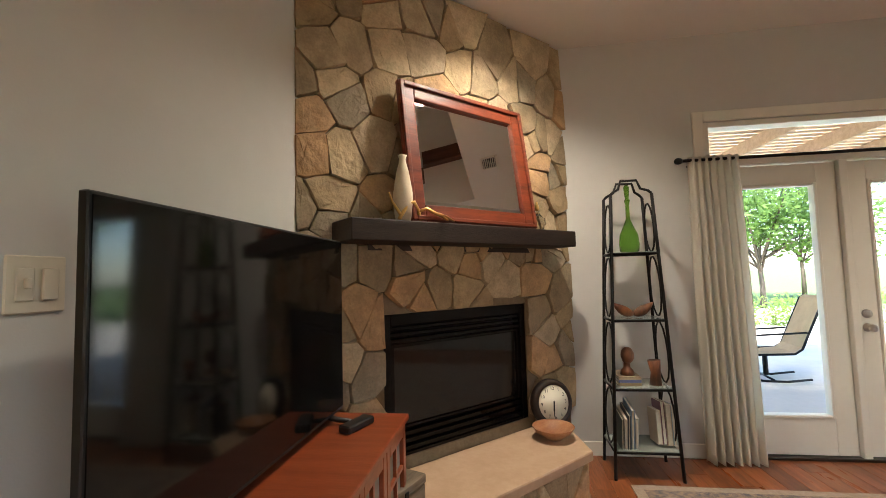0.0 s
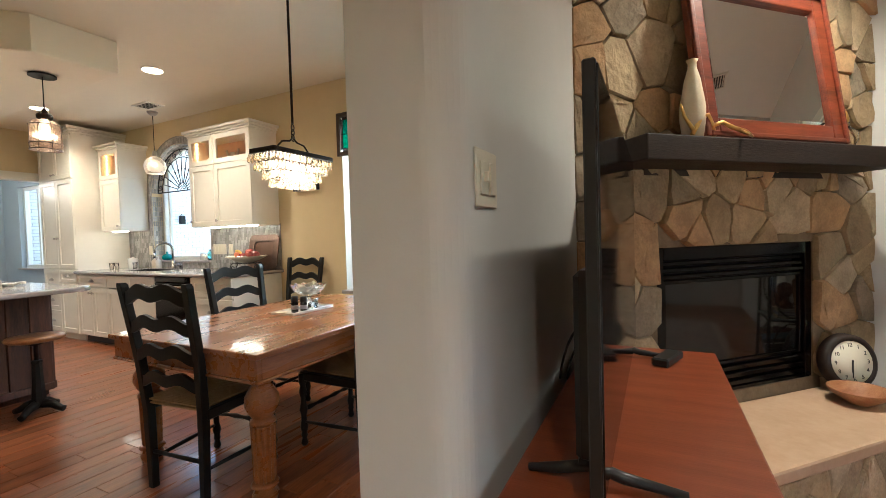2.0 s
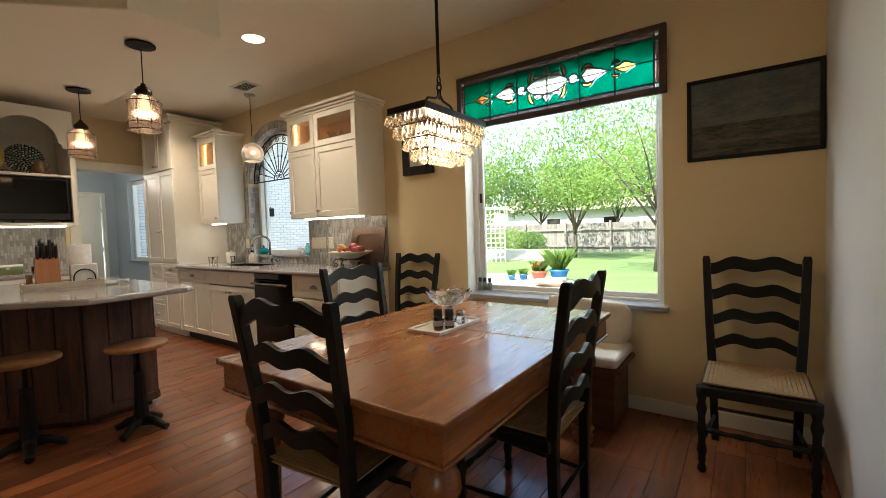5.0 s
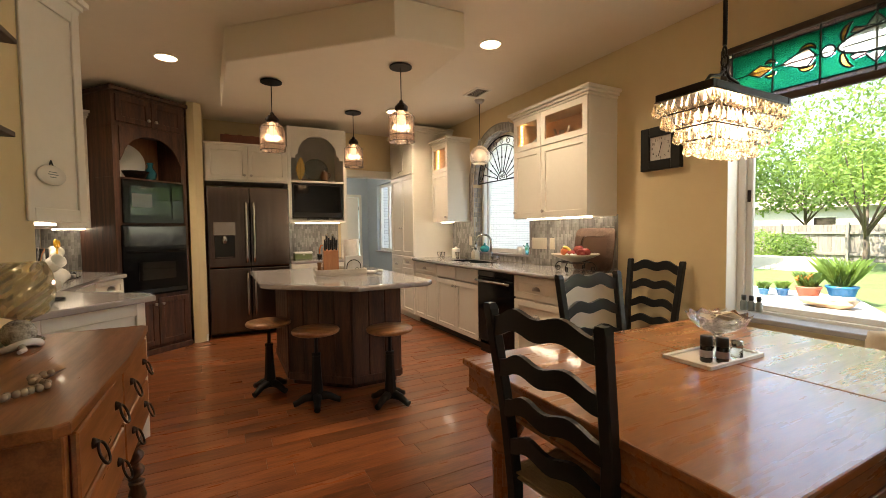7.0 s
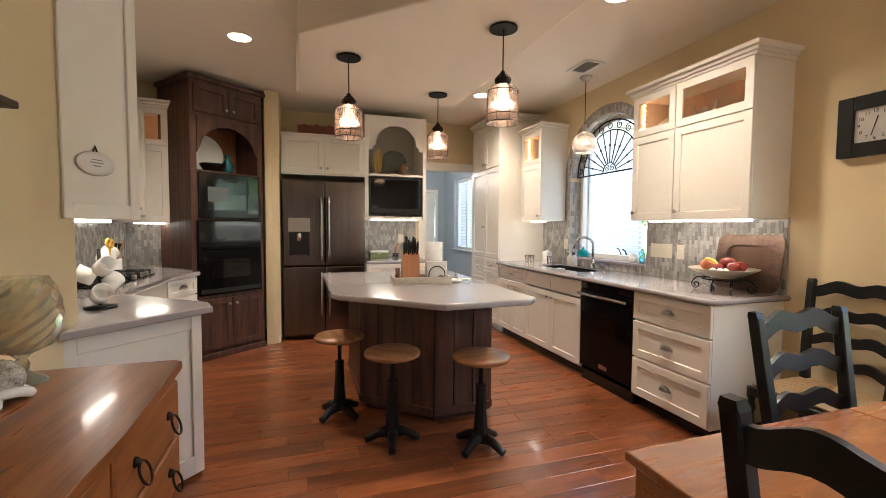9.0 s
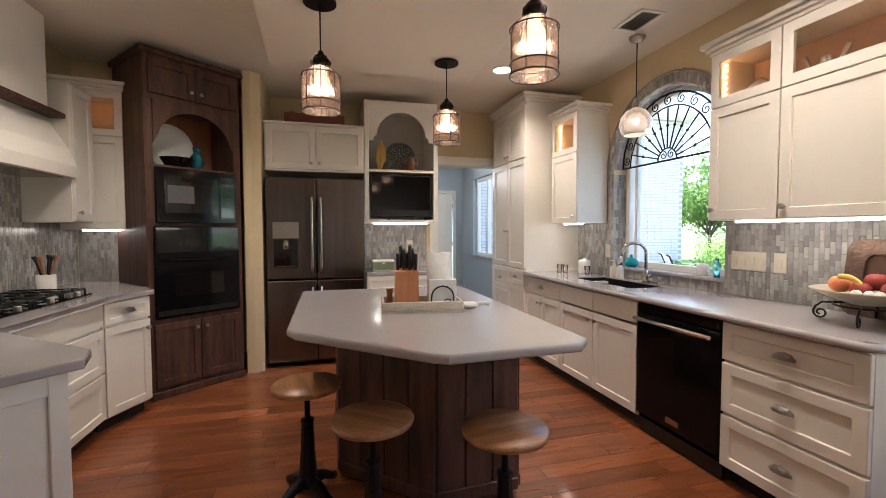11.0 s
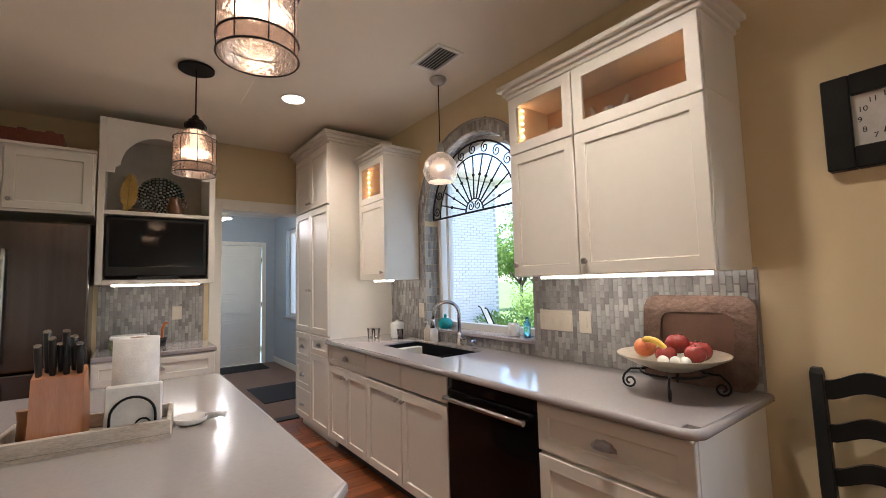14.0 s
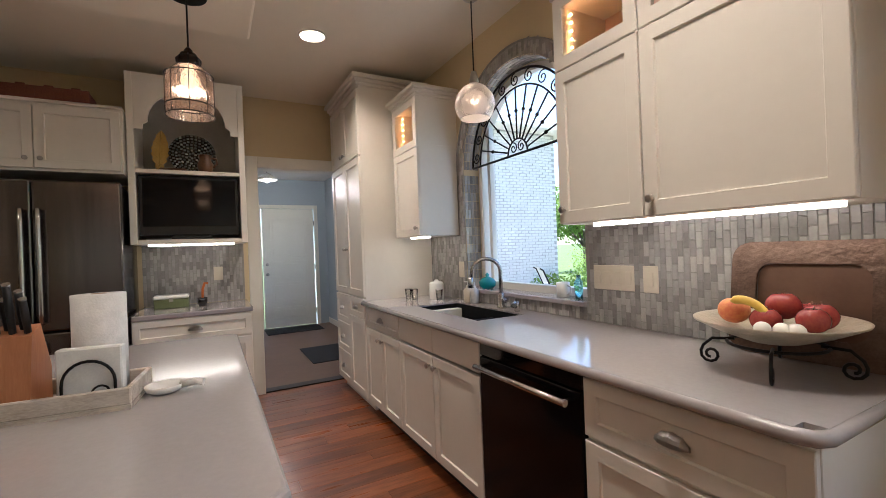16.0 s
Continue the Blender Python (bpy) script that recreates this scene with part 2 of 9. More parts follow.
STEEL_L = mat("brushed_stainless", (0.55, 0.53, 0.50), 0.25, metal=1.0, scale=6)
BLACKG = mat("black_appliance_glass", (0.006, 0.006, 0.006), 0.05, scale=5, coat=0.3)
BLACKM = mat("black_enamel", (0.005, 0.005, 0.006), 0.12, scale=5, spec=0.22)
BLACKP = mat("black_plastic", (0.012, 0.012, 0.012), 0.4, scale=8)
SCREEN = mat("dark_screen", (0.004, 0.004, 0.004), 0.07, scale=5)
GLASS = mat("window_glass", (0.97, 1.0, 0.99), 0.0, glass=1.0, ior=1.02, base2=(0.97, 1.0, 0.99))
CRYSTAL = mat("clear_glass", (0.98, 0.97, 0.94), 0.03, glass=1.0, ior=1.45, base2=(0.95, 0.93, 0.9), bump=0.4, bump_scale=60)
SEEDY = mat("seeded_glass", (0.86, 0.73, 0.66), 0.10, glass=0.93, ior=1.45, base2=(0.70, 0.58, 0.52), scale=30, amount=0.8, bump=1.0, bump_scale=80, relief=0.004)
RIBBED = mat("frosted_ribbed_glass", (0.92, 0.86, 0.82), 0.3, glass=0.5, ior=1.4, base2=(0.88, 0.82, 0.78), bump=0.6, bump_scale=60)
MIRROR = mat("mirror_silver", (0.85, 0.86, 0.85), 0.01, metal=1.0, base2=(0.85, 0.86, 0.85))
CHINA = mat("white_china", (0.78, 0.76, 0.72), 0.2, scale=6, base2=(0.74, 0.72, 0.67))
LINEN = mat("cream_linen", (0.70, 0.63, 0.52), 0.9, base2=(0.62, 0.55, 0.44), scale=12, stretch=(8, 8, 0.6), bump=0.3, bump_scale=200)
BULB = mat("warm_bulb", (1, 0.8, 0.5), 0.4, emit=(1, 0.70, 0.42, 0.6))
CAN = mat("can_light", (1, 0.9, 0.8), 0.4, emit=(1, 0.80, 0.58, 4))
STRIP = mat("undercabinet_light", (1, 0.95, 0.9), 0.4, emit=(1, 0.88, 0.70, 3.2))

# ---------- the shell ----------
NY = 3.65          # inner face of the window wall
KC, LC = 2.80, 3.06  # kitchen and living room ceilings


def setting(name, bm, material, label, category):
    return solid(name, bm, material, label, category, kind="structure")


def wall_row(bm, x0, x1, y0, y1, z0, z1, holes):
    """A wall along x, cut by holes (x0, x1, z0, z1)."""
    x = x0
    for a, b, lo, hi in sorted(holes):
        box(bm, x, a, y0, y1, z0, z1)
        if lo > z0:
            box(bm, a, b, y0, y1, z0, lo)
        if hi < z1:
            box(bm, a, b, y0, y1, hi, z1)
        x = b
    box(bm, x, x1, y0, y1, z0, z1)


bm = BM()
WIN = (-3.06, -1.59, 0.675, 2.42)
SINKX0, SINKX1, SINKZ, SPRING = -6.31, -5.13, 1.0, 1.90
wall_row(bm, -8.05, -0.825, NY, NY + 0.2, -0.1, KC + 0.1, [WIN, (SINKX0, SINKX1, SINKZ, SPRING + 0.59)])
# the arch's two shoulders
R = (SINKX1 - SINKX0) / 2
CX = (SINKX0 + SINKX1) / 2
for sgn in (-1, 1):
    arc = [(CX + sgn * R * math.sin(a), SPRING + R * math.cos(a)) for a in [math.pi / 2 * i / 12 for i in range(13)]]
    plate(bm, [(CX + sgn * R, SPRING + R)] + arc, NY, NY + 0.2)
setting("wall_north", bm, CREAM, "cream painted wall with the dining and sink windows", "wall")

bm = BM()
DOOR = (1.86, 3.66, -0.1, 2.40)
wall_row(bm, -0.59, 5.2, NY, NY + 0.2, -0.1, LC + 0.1, [DOOR])
setting("wall_living_north", bm, GREY, "pale grey painted wall round the patio doors", "wall")

# partition behind the television, with a soft round corner on the living side
bm = BM()
prism(bm, [(-0.825, NY + 0.2), (-0.825, 0.965), (-0.665, 0.965), (-0.665, NY + 0.2)], -0.1, LC + 0.1)
setting("wall_partition_end", bm, GREY, "pale grey end and dining side of the partition wall", "wall")
bm = BM()
corner = [(-0.665, 0.965)] + [(-0.66 + 0.07 * math.sin(a), 1.035 - 0.07 * math.cos(a)) for a in [math.pi / 2 * i / 8 for i in range(9)]]
prism(bm, corner + [(-0.59, NY), (-0.665, NY)], -0.1, LC + 0.1)
ob = setting("wall_partition_grey", bm, GREY, "pale grey living side of the partition wall with a rounded corner", "wall")

bm = BM()
box(bm, -8.05, -7.9, -1.25, 2.33, -0.1, KC + 0.1)
box(bm, -8.05, -7.9, 2.33, 3.14, 2.15, KC + 0.1)
box(bm, -8.05, -7.9, 3.14, NY, -0.1, KC + 0.1)
box(bm, -7.90, -7.226, -1.05, -0.70, -0.1, KC + 0.1)
prism(bm, [(-7.90, 0.30), (-7.12, 0.30), (-7.12, 0.37), (-7.17, 0.445), (-7.90, 0.445)], -0.1, KC + 0.05)
setting("wall_west", bm, CREAM, "cream painted wall behind the refrigerator with the passage opening", "wall")
bm = BM()
box(bm, -8.05, -4.1, -1.25, -1.05, -0.1, KC + 0.1)
box(bm, -4.1, -0.59, -0.40, -0.22, -0.1, LC + 0.1)
box(bm, -4.25, -4.1, -1.05, -0.22, -0.1, KC + 0.1)
setting("wall_south", bm, CREAM, "cream painted wall behind the sideboard and range", "wall")
bm = BM()
box(bm, -0.775, -0.59, -5.2, -0.40, -0.1, LC + 0.1)
wall_row(bm, -0.59, 5.2, -5.4, -5.2, -0.1, 3.2, [(2.9, 4.6, 0.8, 2.2)])
box(bm, 5.2, 5.4, -5.4, -3.0, -0.1, 3.2)
box(bm, 5.2, 5.4, -3.0, -1.2, -0.1, 0.7)
box(bm, 5.2, 5.4, -3.0, -1.2, 2.3, 3.2)
box(bm, 5.2, 5.4, -1.2, NY + 0.2, -0.1, 3.2)
setting("wall_living", bm, GREY, "pale grey painted living room walls", "wall")
bm = BM()
box(bm, -0.825, -0.59, -0.22, 0.965, KC, LC + 0.1)
setting("wall_header", bm, CREAM, "cream header over the wide opening", "wall")

bm = BM()
box(bm, -8.05, -0.825, -1.25, NY + 0.2, KC, KC + 0.12)
setting("ceiling_kitchen", bm, CEIL, "cream painted kitchen ceiling", "ceiling")
bm = BM()
RX0, RX1, RY0, RY1 = 0.95, 3.4, -3.0, 2.72    # raised vault over the middle of the room
box(bm, -0.59, RX0, -5.4, NY + 0.2, LC, LC + 0.12)
box(bm, RX1, 5.4, -5.4, NY + 0.2, LC, LC + 0.12)
box(bm, RX0, RX1, -5.4, RY0, LC, LC + 0.12)
box(bm, RX0, RX1, RY1, NY + 0.2, LC, LC + 0.12)
box(bm, RX1, RX1 + 0.12, RY0 - 0.1, RY1 + 0.1, LC + 0.12, 4.7)
box(bm, RX0 - 0.12, RX0, RY0 - 0.1, RY1 + 0.1, LC + 0.12, 4.7)
box(bm, RX0, RX1, RY0 - 0.12, RY0, LC + 0.12, 4.7)
box(bm, RX0, RX1, RY1, RY1 + 0.12, LC + 0.12, 4.7)
box(bm, RX0 - 0.12, RX1 + 0.12, RY0 - 0.1, RY1 + 0.1, 4.7, 4.8)
setting("ceiling_living", bm, CEIL_W, "white painted living room ceiling", "ceiling")
SOFFIT = [(-4.95, 0.68), (-6.19, 0.65), (-6.19, 2.17), (-4.0, 2.16), (-4.02, 1.65)]
bm = BM()
prism(bm, SOFFIT, 2.54, KC, bev=0.012)
setting("ceiling_soffit", bm, CEIL, "dropped five-sided ceiling panel over the island", "ceiling")

# passage beyond the kitchen
bm = BM()
box(bm, -11.75, -8.05, 1.5, 1.65, -0.1, 2.75)
wall_row(bm, -11.75, -8.05, 3.85, 4.0, -0.1, 2.75, [(-10.9, -9.75, 0.85, 2.35), (-9.6, -8.45, 0.85, 2.35)])
box(bm, -11.75, -11.6, 1.5, 2.71, -0.1, 2.75)
box(bm, -11.75, -11.6, 3.63, 3.85, -0.1, 2.75)
box(bm, -11.75, -11.6, 2.71, 3.63, 2.13, 2.75)
setting("wall_passage", bm, BLUEGREY, "blue-grey painted walls of the back passage", "wall")
bm = BM()
box(bm, -11.75, -8.05, 1.5, 4.0, 2.65, 2.77)
setting("ceiling_passage", bm, CEIL_W, "white ceiling of the back passage", "ceiling")
bm = BM()
box(bm, -11.75, 5.4, -5.4, NY + 0.36, -0.14, -0.016)
FLOOR = setting("floor", bm, SUB, "reddish brown hardwood plank floor", "floor")

# ---------- cabinets ----------
def knob_bm(y=-0.022):
    bm = BM()
    lathe(bm, [(0.006, 0), (0.006, 0.012), (0.015, 0.018), (0.016, 0.026), (0.009, 0.031)], 12, ax="y")
    for v in bm.verts:
        v.co.y = -v.co.y
    return bm


def pull_bm():
    """A fan-shaped cup pull."""
    bm = BM()
    n = 10
    rows = []
    for j in range(5):
        b = j / 4 * math.pi / 2
        row = []
        for i in range(n + 1):
            a = math.pi * i / n
            rib = 1 + 0.10 * (i % 2)
            row.append(bm.verts.new((0.048 * math.cos(a) * rib, -0.028 * math.sin(b) * math.sin(a) - 0.001,
                                     -0.010 + 0.032 * math.cos(b) * math.sin(a) * rib)))
        rows.append(row)
    for lo, hi in zip(rows, rows[1:]):
        for i in range(n):
            bm.faces.new((lo[i], lo[i + 1], hi[i + 1], hi[i]))
    bmesh.ops.solidify(bm, geom=bm.faces[:], thickness=0.003)
    box(bm, -0.05, 0.05, -0.004, 0.0, -0.014, -0.006, 0.001)
    return bm


KNOB = finish("knob", knob_bm(), NICKEL)
PULL = finish("cup_pull", pull_bm(), NICKEL)


def shaker(x0, x1, z0, z1, rail=0.055, deep=0.02, glass=False, lip=True):
    """A framed door or drawer front in one piece, its face at y = -deep; glass leaves the middle open."""
    bm = BM()

    def loop(inset, y):
        return [bm.verts.new(p) for p in ((x0 + inset, y, z0 + inset), (x1 - inset, y, z0 + inset), (x1 - inset, y, z1 - inset), (x0 + inset, y, z1 - inset))]

    sunk = -0.002 if glass else -deep + 0.010
    loops = [loop(0.0, 0.0), loop(0.0, -deep + 0.003), loop(0.003, -deep), loop(rail - 0.002, -deep), loop(rail, -deep + 0.002), loop(rail + (0.0 if glass else 0.003), sunk)]
    for lo, hi in zip(loops, loops[1:]):
        for i in range(4):
            bm.faces.new((lo[i], lo[(i + 1) % 4], hi[(i + 1) % 4], hi[i]))
    if glass:
        for i in range(4):
            bm.faces.new((loops[-1][i], loops[-1][(i + 1) % 4], loops[0][(i + 1) % 4], loops[0][i]))
    else:
        bm.faces.new(loops[-1])
        bm.faces.new(loops[0][::-1])
    return bm


def front(parent, kind, x0, x1, z0, z1, material, hand="", at=0.0, gap=0.003):
    """One door, drawer or glass door under a cabinet, with its handle."""
    x0, x1, z0, z1 = x0 + gap, x1 - gap, z0 + gap, z1 - gap
    if kind == "slab":
        bm = one(box, x0, x1, -0.02, 0, z0, z1, 0.004)
    else:
        bm = shaker(x0, x1, z0, z1, rail=min(0.055, (z1 - z0) * 0.28), glass=kind == "glass")
    name = {"door": "door", "glass": "glass_door", "drawer": "drawer_front", "slab": "drawer_front"}[kind]
    d = part(name, bm, material, parent)
    if kind == "glass":
        part("pane", one(box, x0 + 0.05, x1 - 0.05, -0.012, -0.009, z0 + 0.05, z1 - 0.05), CABGLASS, d, "clear glass pane")
    if hand == "pull":
        shared("cup_pull", PULL, d, pose((x0 + x1) / 2, -0.02, (z0 + z1) / 2))
    elif hand:
        kx = x0 + 0.035 if "l" in hand else x1 - 0.035
        kz = z0 + 0.06 if "b" in hand else z1 - 0.06
        shared("knob", KNOB, d, pose(kx, -0.02, kz))
    return d


CABGLASS = mat("cabinet_pane", (1, 1, 1), 0.0, glass=1.0, ior=1.01, base2=(1, 1, 1))
# cabinet backs: the warm glow of the small lights is put into the colour
WARMBACK = mat("cabinet_back_painted_glow", (0.70, 0.52, 0.40), 0.6, base2=(0.63, 0.46, 0.35), scale=5)
FAIRY = mat("fairy_light", (1, 0.7, 0.4), 0.5, emit=(1, 0.45, 0.16, 8))


def carcase(w, d, z0, z1, hollow, parent, t=0.018):
    """A body whose level between hollow = (z0, z1) is open in front."""
    a, b = hollow
    part("body", one(box, 0, w, 0, d, z0, a, 0.002), CAB, parent)
    part("top_panel", one(box, 0, w, 0, d, b, z1, 0.002), CAB, parent)
    part("side_panel", one(box, 0, t, 0, d, a, b), CAB, parent)
    part("side_panel", one(box, w - t, w, 0, d, a, b), CAB, parent)
    part("back_panel", one(box, t, w - t, d - t, d, a, b), CAB, parent)


def crown(w, d, z, material, parent, left=True, right=True, out=0.05, h=0.085):
    bm = BM()
    for k, (o, a, b) in enumerate(((0.012, 0, 0.3), (0.028, 0.3, 0.62), (out, 0.62, 1.0))):
        box(bm, -o if left else 0, w + (o if right else 0), -o - 0.01, d, z + h * a, z + h * b, 0.004)
    part("crown_moulding", bm, material, parent)


def base_cabinet(at, w, rows, material=CAB, depth=0.60, top=0.868, kick=True, label="white painted base cabinet with shaker fronts", end=False):
    c = thing("base_cabinet", label, "cabinet", at, group="kitchen base cabinets")
    part("body", one(box, 0, w, 0, depth, 0.09, top, 0.002), material, c)
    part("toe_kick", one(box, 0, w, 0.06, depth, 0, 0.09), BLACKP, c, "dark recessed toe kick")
    for kind, x0, x1, z0, z1, hand in rows:
        front(c, kind, x0, x1, z0, z1, material, hand)
    return c


# sink run, faces the room along -y
Y0 = 3.04
base_cabinet(pose(-6.888, Y0, 0), 0.692, [("drawer", 0.0, 0.692, 0.71, 0.862, "pull"), ("door", 0, 0.346, 0.10, 0.70, "rt"), ("door", 0.346, 0.692, 0.10, 0.70, "lt")])
base_cabinet(pose(-6.194, Y0, 0), 0.974, [("slab", 0, 0.487, 0.71, 0.862, ""), ("slab", 0.487, 0.974, 0.71, 0.862, ""), ("door", 0, 0.487, 0.10, 0.70, "rt"), ("door", 0.487, 0.974, 0.10, 0.70, "lt")],
             top=0.68, label="white painted sink cabinet with two doors")
base_cabinet(pose(-4.588, Y0, 0), 0.635, [("drawer", 0, 0.635, 0.66, 0.862, "pull"), ("drawer", 0, 0.635, 0.385, 0.65, "pull"), ("drawer", 0, 0.635, 0.10, 0.375, "pull")],
             label="white painted cabinet with three deep drawers")

# tall pantry
c = thing("pantry_cabinet", "tall white painted pantry cabinet with paired doors", "cabinet", pose(-7.75, 3.03, 0))
W = 0.86
part("body", one(box, 0, W, 0, 0.62, 0.09, 2.66, 0.002), CAB, c)
part("toe_kick", one(box, 0.02, W, 0.05, 0.6, 0, 0.09), CAB, c)
for i in (0, 1):
    front(c, "door", i * W / 2, (i + 1) * W / 2, 2.095, 2.64, CAB, "rb" if i == 0 else "lb")
    d = front(c, "door", i * W / 2, (i + 1) * W / 2, 0.93, 2.085, CAB)
    shared("knob", KNOB, d, pose(W / 2 + (-0.035 if i == 0 else 0.035), -0.02, 1.33))
for a, b in ((0.65, 0.92), (0.38, 0.65), (0.10, 0.38)):
    front(c, "drawer", 0, W / 2, a, b, CAB, "pull")
front(c, "drawer", W / 2, W, 0.75, 0.92, CAB, "pull")
front(c, "door", W / 2, W, 0.10, 0.75, CAB)
crown(W, 0.62, 2.66, CAB, c, h=0.09)


def upper_cabinet(at, w, z0, z1, split, cols, d=0.33, label="", left=True, right=True, knobs=None):
    c = thing("wall_cabinet", label, "cabinet", at, group="kitchen wall cabinets")
    carcase(w, d, z0, z1, (split + 0.02, z1 - 0.02), c)
    part("lining", one(box, 0.02, w - 0.02, d - 0.03, d - 0.02, split + 0.02, z1 - 0.02), WARMBACK, c, "cabinet back with warm light put into its colour")
    x = 0
    for i, cw in enumerate(cols):
        hand = (knobs or "l" * 9)[i] + "b"
        front(c, "door", x, x + cw, z0, split, CAB, hand)
        front(c, "glass", x, x + cw, split, z1, CAB)
        x += cw
    bm = BM()
    for k in range(7):
        zz = split + 0.05 + k * (z1 - split - 0.1) / 6
        blob(bm, (0.028, 0.07, zz), 0.006, 0.006, 0.006, 6, 4)
        blob(bm, (w - 0.028, 0.12, zz), 0.006, 0.006, 0.006, 6, 4)
    part("fairy_lights", bm, FAIRY, c, "string of tiny warm lights")
    crown(w, d, z1, CAB, c, left, right, h=0.075)
    part("light_strip", one(box, 0.12, w - 0.06, 0.06, 0.10, z0 - 0.014, z0), STRIP, c, "glowing light strip under the cabinet")
    return c


upper_cabinet(pose(-4.955, 3.32, 0), 0.995, 1.392, 2.385, 2.062, (0.42, 0.575), label="white wall cabinet with lit glass doors on top")
upper_cabinet(pose(-6.855, 3.32, 0), 0.46, 1.405, 2.455, 2.075, (0.46,), label="narrow white wall cabinet with a lit glass door", knobs="r")

# counter with the sink cut out
SX0, SX1, SY0, SY1 = -6.27, -5.50, 3.20, 3.53
bm = BM()
gx, gy = (-6.888, SX0, SX1, -3.94), (3.0, SY0, SY1, NY)
low, high = ([[bm.verts.new((x, y, z)) for y in gy] for x in gx] for z in (0.868, 0.905))
for i in range(3):
    for j in range(3):
        if (i, j) != (1, 1):
            bm.faces.new((high[i][j], high[i + 1][j], high[i + 1][j + 1], high[i][j + 1]))
            bm.faces.new((low[i][j], low[i][j + 1], low[i + 1][j + 1], low[i + 1][j]))
rim = [(0, 0), (1, 0), (2, 0), (3, 0), (3, 1), (3, 2), (3, 3), (2, 3), (1, 3), (0, 3), (0, 2), (0, 1)]
for ring_ in (rim, [(1, 1), (1, 2), (2, 2), (2, 1)]):
    for (i, j), (k, m) in zip(ring_, ring_[1:] + ring_[:1]):
        bm.faces.new((low[i][j], low[k][m], high[k][m], high[i][j]))
tip = [e for e in bm.edges if all(v.co.x > -3.95 and v.co.y < 3.01 for v in e.verts)]
bmesh.ops.bevel(bm, geom=tip, offset=0.045, segments=4, affect="EDGES")
counter = thing("countertop", "grey speckled quartz countertop with a rounded edge", "countertop")
part("slab", bm, QUARTZ, counter)
bm = BM()
tube(bm, [(-6.888, 3.0, 0.8865), (-3.985, 3.0, 0.8865), (-3.953, 3.013, 0.8865), (-3.94, 3.045, 0.8865), (-3.94, NY, 0.8865)], 0.0185, 10)
part("rounded_edge", bm, QUARTZ, counter)
sink = thing("sink", "black composite sink set into the quartz counter", "sink")
bm = BM()
for a, b, y0, y1 in ((SX0, SX0 + 0.012, SY0, SY1), (SX1 - 0.012, SX1, SY0, SY1), (SX0, SX1, SY0, SY0 + 0.012), (SX0, SX1, SY1 - 0.012, SY1)):
    box(bm, a, b, y0, y1, 0.70, 0.897)
box(bm, SX0, SX1, SY0, SY1, 0.69, 0.70)
box(bm, SX0 + 0.45, SX0 + 0.47, SY0, SY1, 0.70, 0.85, 0.004)
part("basin", bm, mat("black_composite", (0.010, 0.011, 0.013), 0.6, spec=0.08, scale=60, bump=0.1, bump_scale=300), sink)
part("drain", one(lathe, [(0.04, 0.70), (0.04, 0.704), (0.02, 0.703)], 16, c=(SX0 + 0.22, 3.36, 0)), STEEL_L, sink)

f = thing("faucet", "brushed steel gooseneck kitchen faucet", "faucet", pose(-5.80, 3.585, 0.905))
part("base", one(lathe, [(0.03, 0), (0.03, 0.01), (0.022, 0.02), (0.02, 0.09), (0.014, 0.1)], 16), STEEL_L, f)
arc = [(0, 0, 0.09), (0, 0, 0.24)] + [(-0.02 * (1 - math.cos(a)) * 2, -0.085 * (1 - math.cos(a)), 0.24 + 0.085 * math.sin(a)) for a in [math.pi * i / 10 for i in range(1, 11)]] + [(-0.085, -0.175, 0.20)]
part("neck", one(tube, arc, 0.013, 12), STEEL_L, f)
part("spray_head", one(tube, [(-0.085, -0.175, 0.205), (-0.086, -0.177, 0.17), (-0.087, -0.178, 0.14)], [0.015, 0.018, 0.02], 12), STEEL_L, f)
part("lever", one(tube, [(0.02, 0, 0.05), (0.05, -0.01, 0.06), (0.075, -0.02, 0.05), (0.10, -0.03, 0.07)], [0.012, 0.012, 0.009, 0.006], 10), STEEL_L, f)
f = thing("side_faucet", "small steel water tap beside the sink", "faucet", pose(-5.62, 3.57, 0.905))
part("base", one(lathe, [(0.018, 0), (0.018, 0.05), (0.012, 0.06)], 12), STEEL_L, f)
part("spout", one(tube, [(0, 0, 0.05), (0.03, -0.04, 0.06), (0.06, -0.07, 0.055)], 0.009, 10), STEEL_L, f)
part("nozzle", one(tube, [(0.055, -0.065, 0.056), (0.075, -0.085, 0.05)], [0.009, 0.016], 10), STEEL_L, f)

# dishwasher
d = thing("dishwasher", "black built-in dishwasher with a steel bar handle", "dishwasher", pose(-5.217, 3.022, 0))
W = 0.626
part("body", one(box, 0, W, 0.03, 0.6, 0.09, 0.866), BLACKM, d)
part("door", one(box, 0.004, W - 0.004, -0.004, 0.03, 0.13, 0.80, 0.004), BLACKM, d)
part("control_panel", one(box, 0.004, W - 0.004, -0.002, 0.03, 0.805, 0.862, 0.004), BLACKG, d)
h = part("bar_handle", one(tube, [(0.03, -0.05, 0.765), (W - 0.03, -0.05, 0.765)], 0.012, 12), STEEL_L, d, "brushed steel bar handle")
for x in (0.05, W - 0.05):
    part("bracket", one(tube, [(x, 0, 0.765), (x, -0.05, 0.765)], 0.008, 8), STEEL_L, h)
part("toe_panel", one(box, 0.004, W - 0.004, 0.03, 0.05, 0.0, 0.125), BLACKP, d)
part("badge", one(box, W / 2 - 0.05, W / 2 + 0.05, -0.007, -0.004, 0.165, 0.20, 0.001), STEEL_L, d, "plain steel badge")

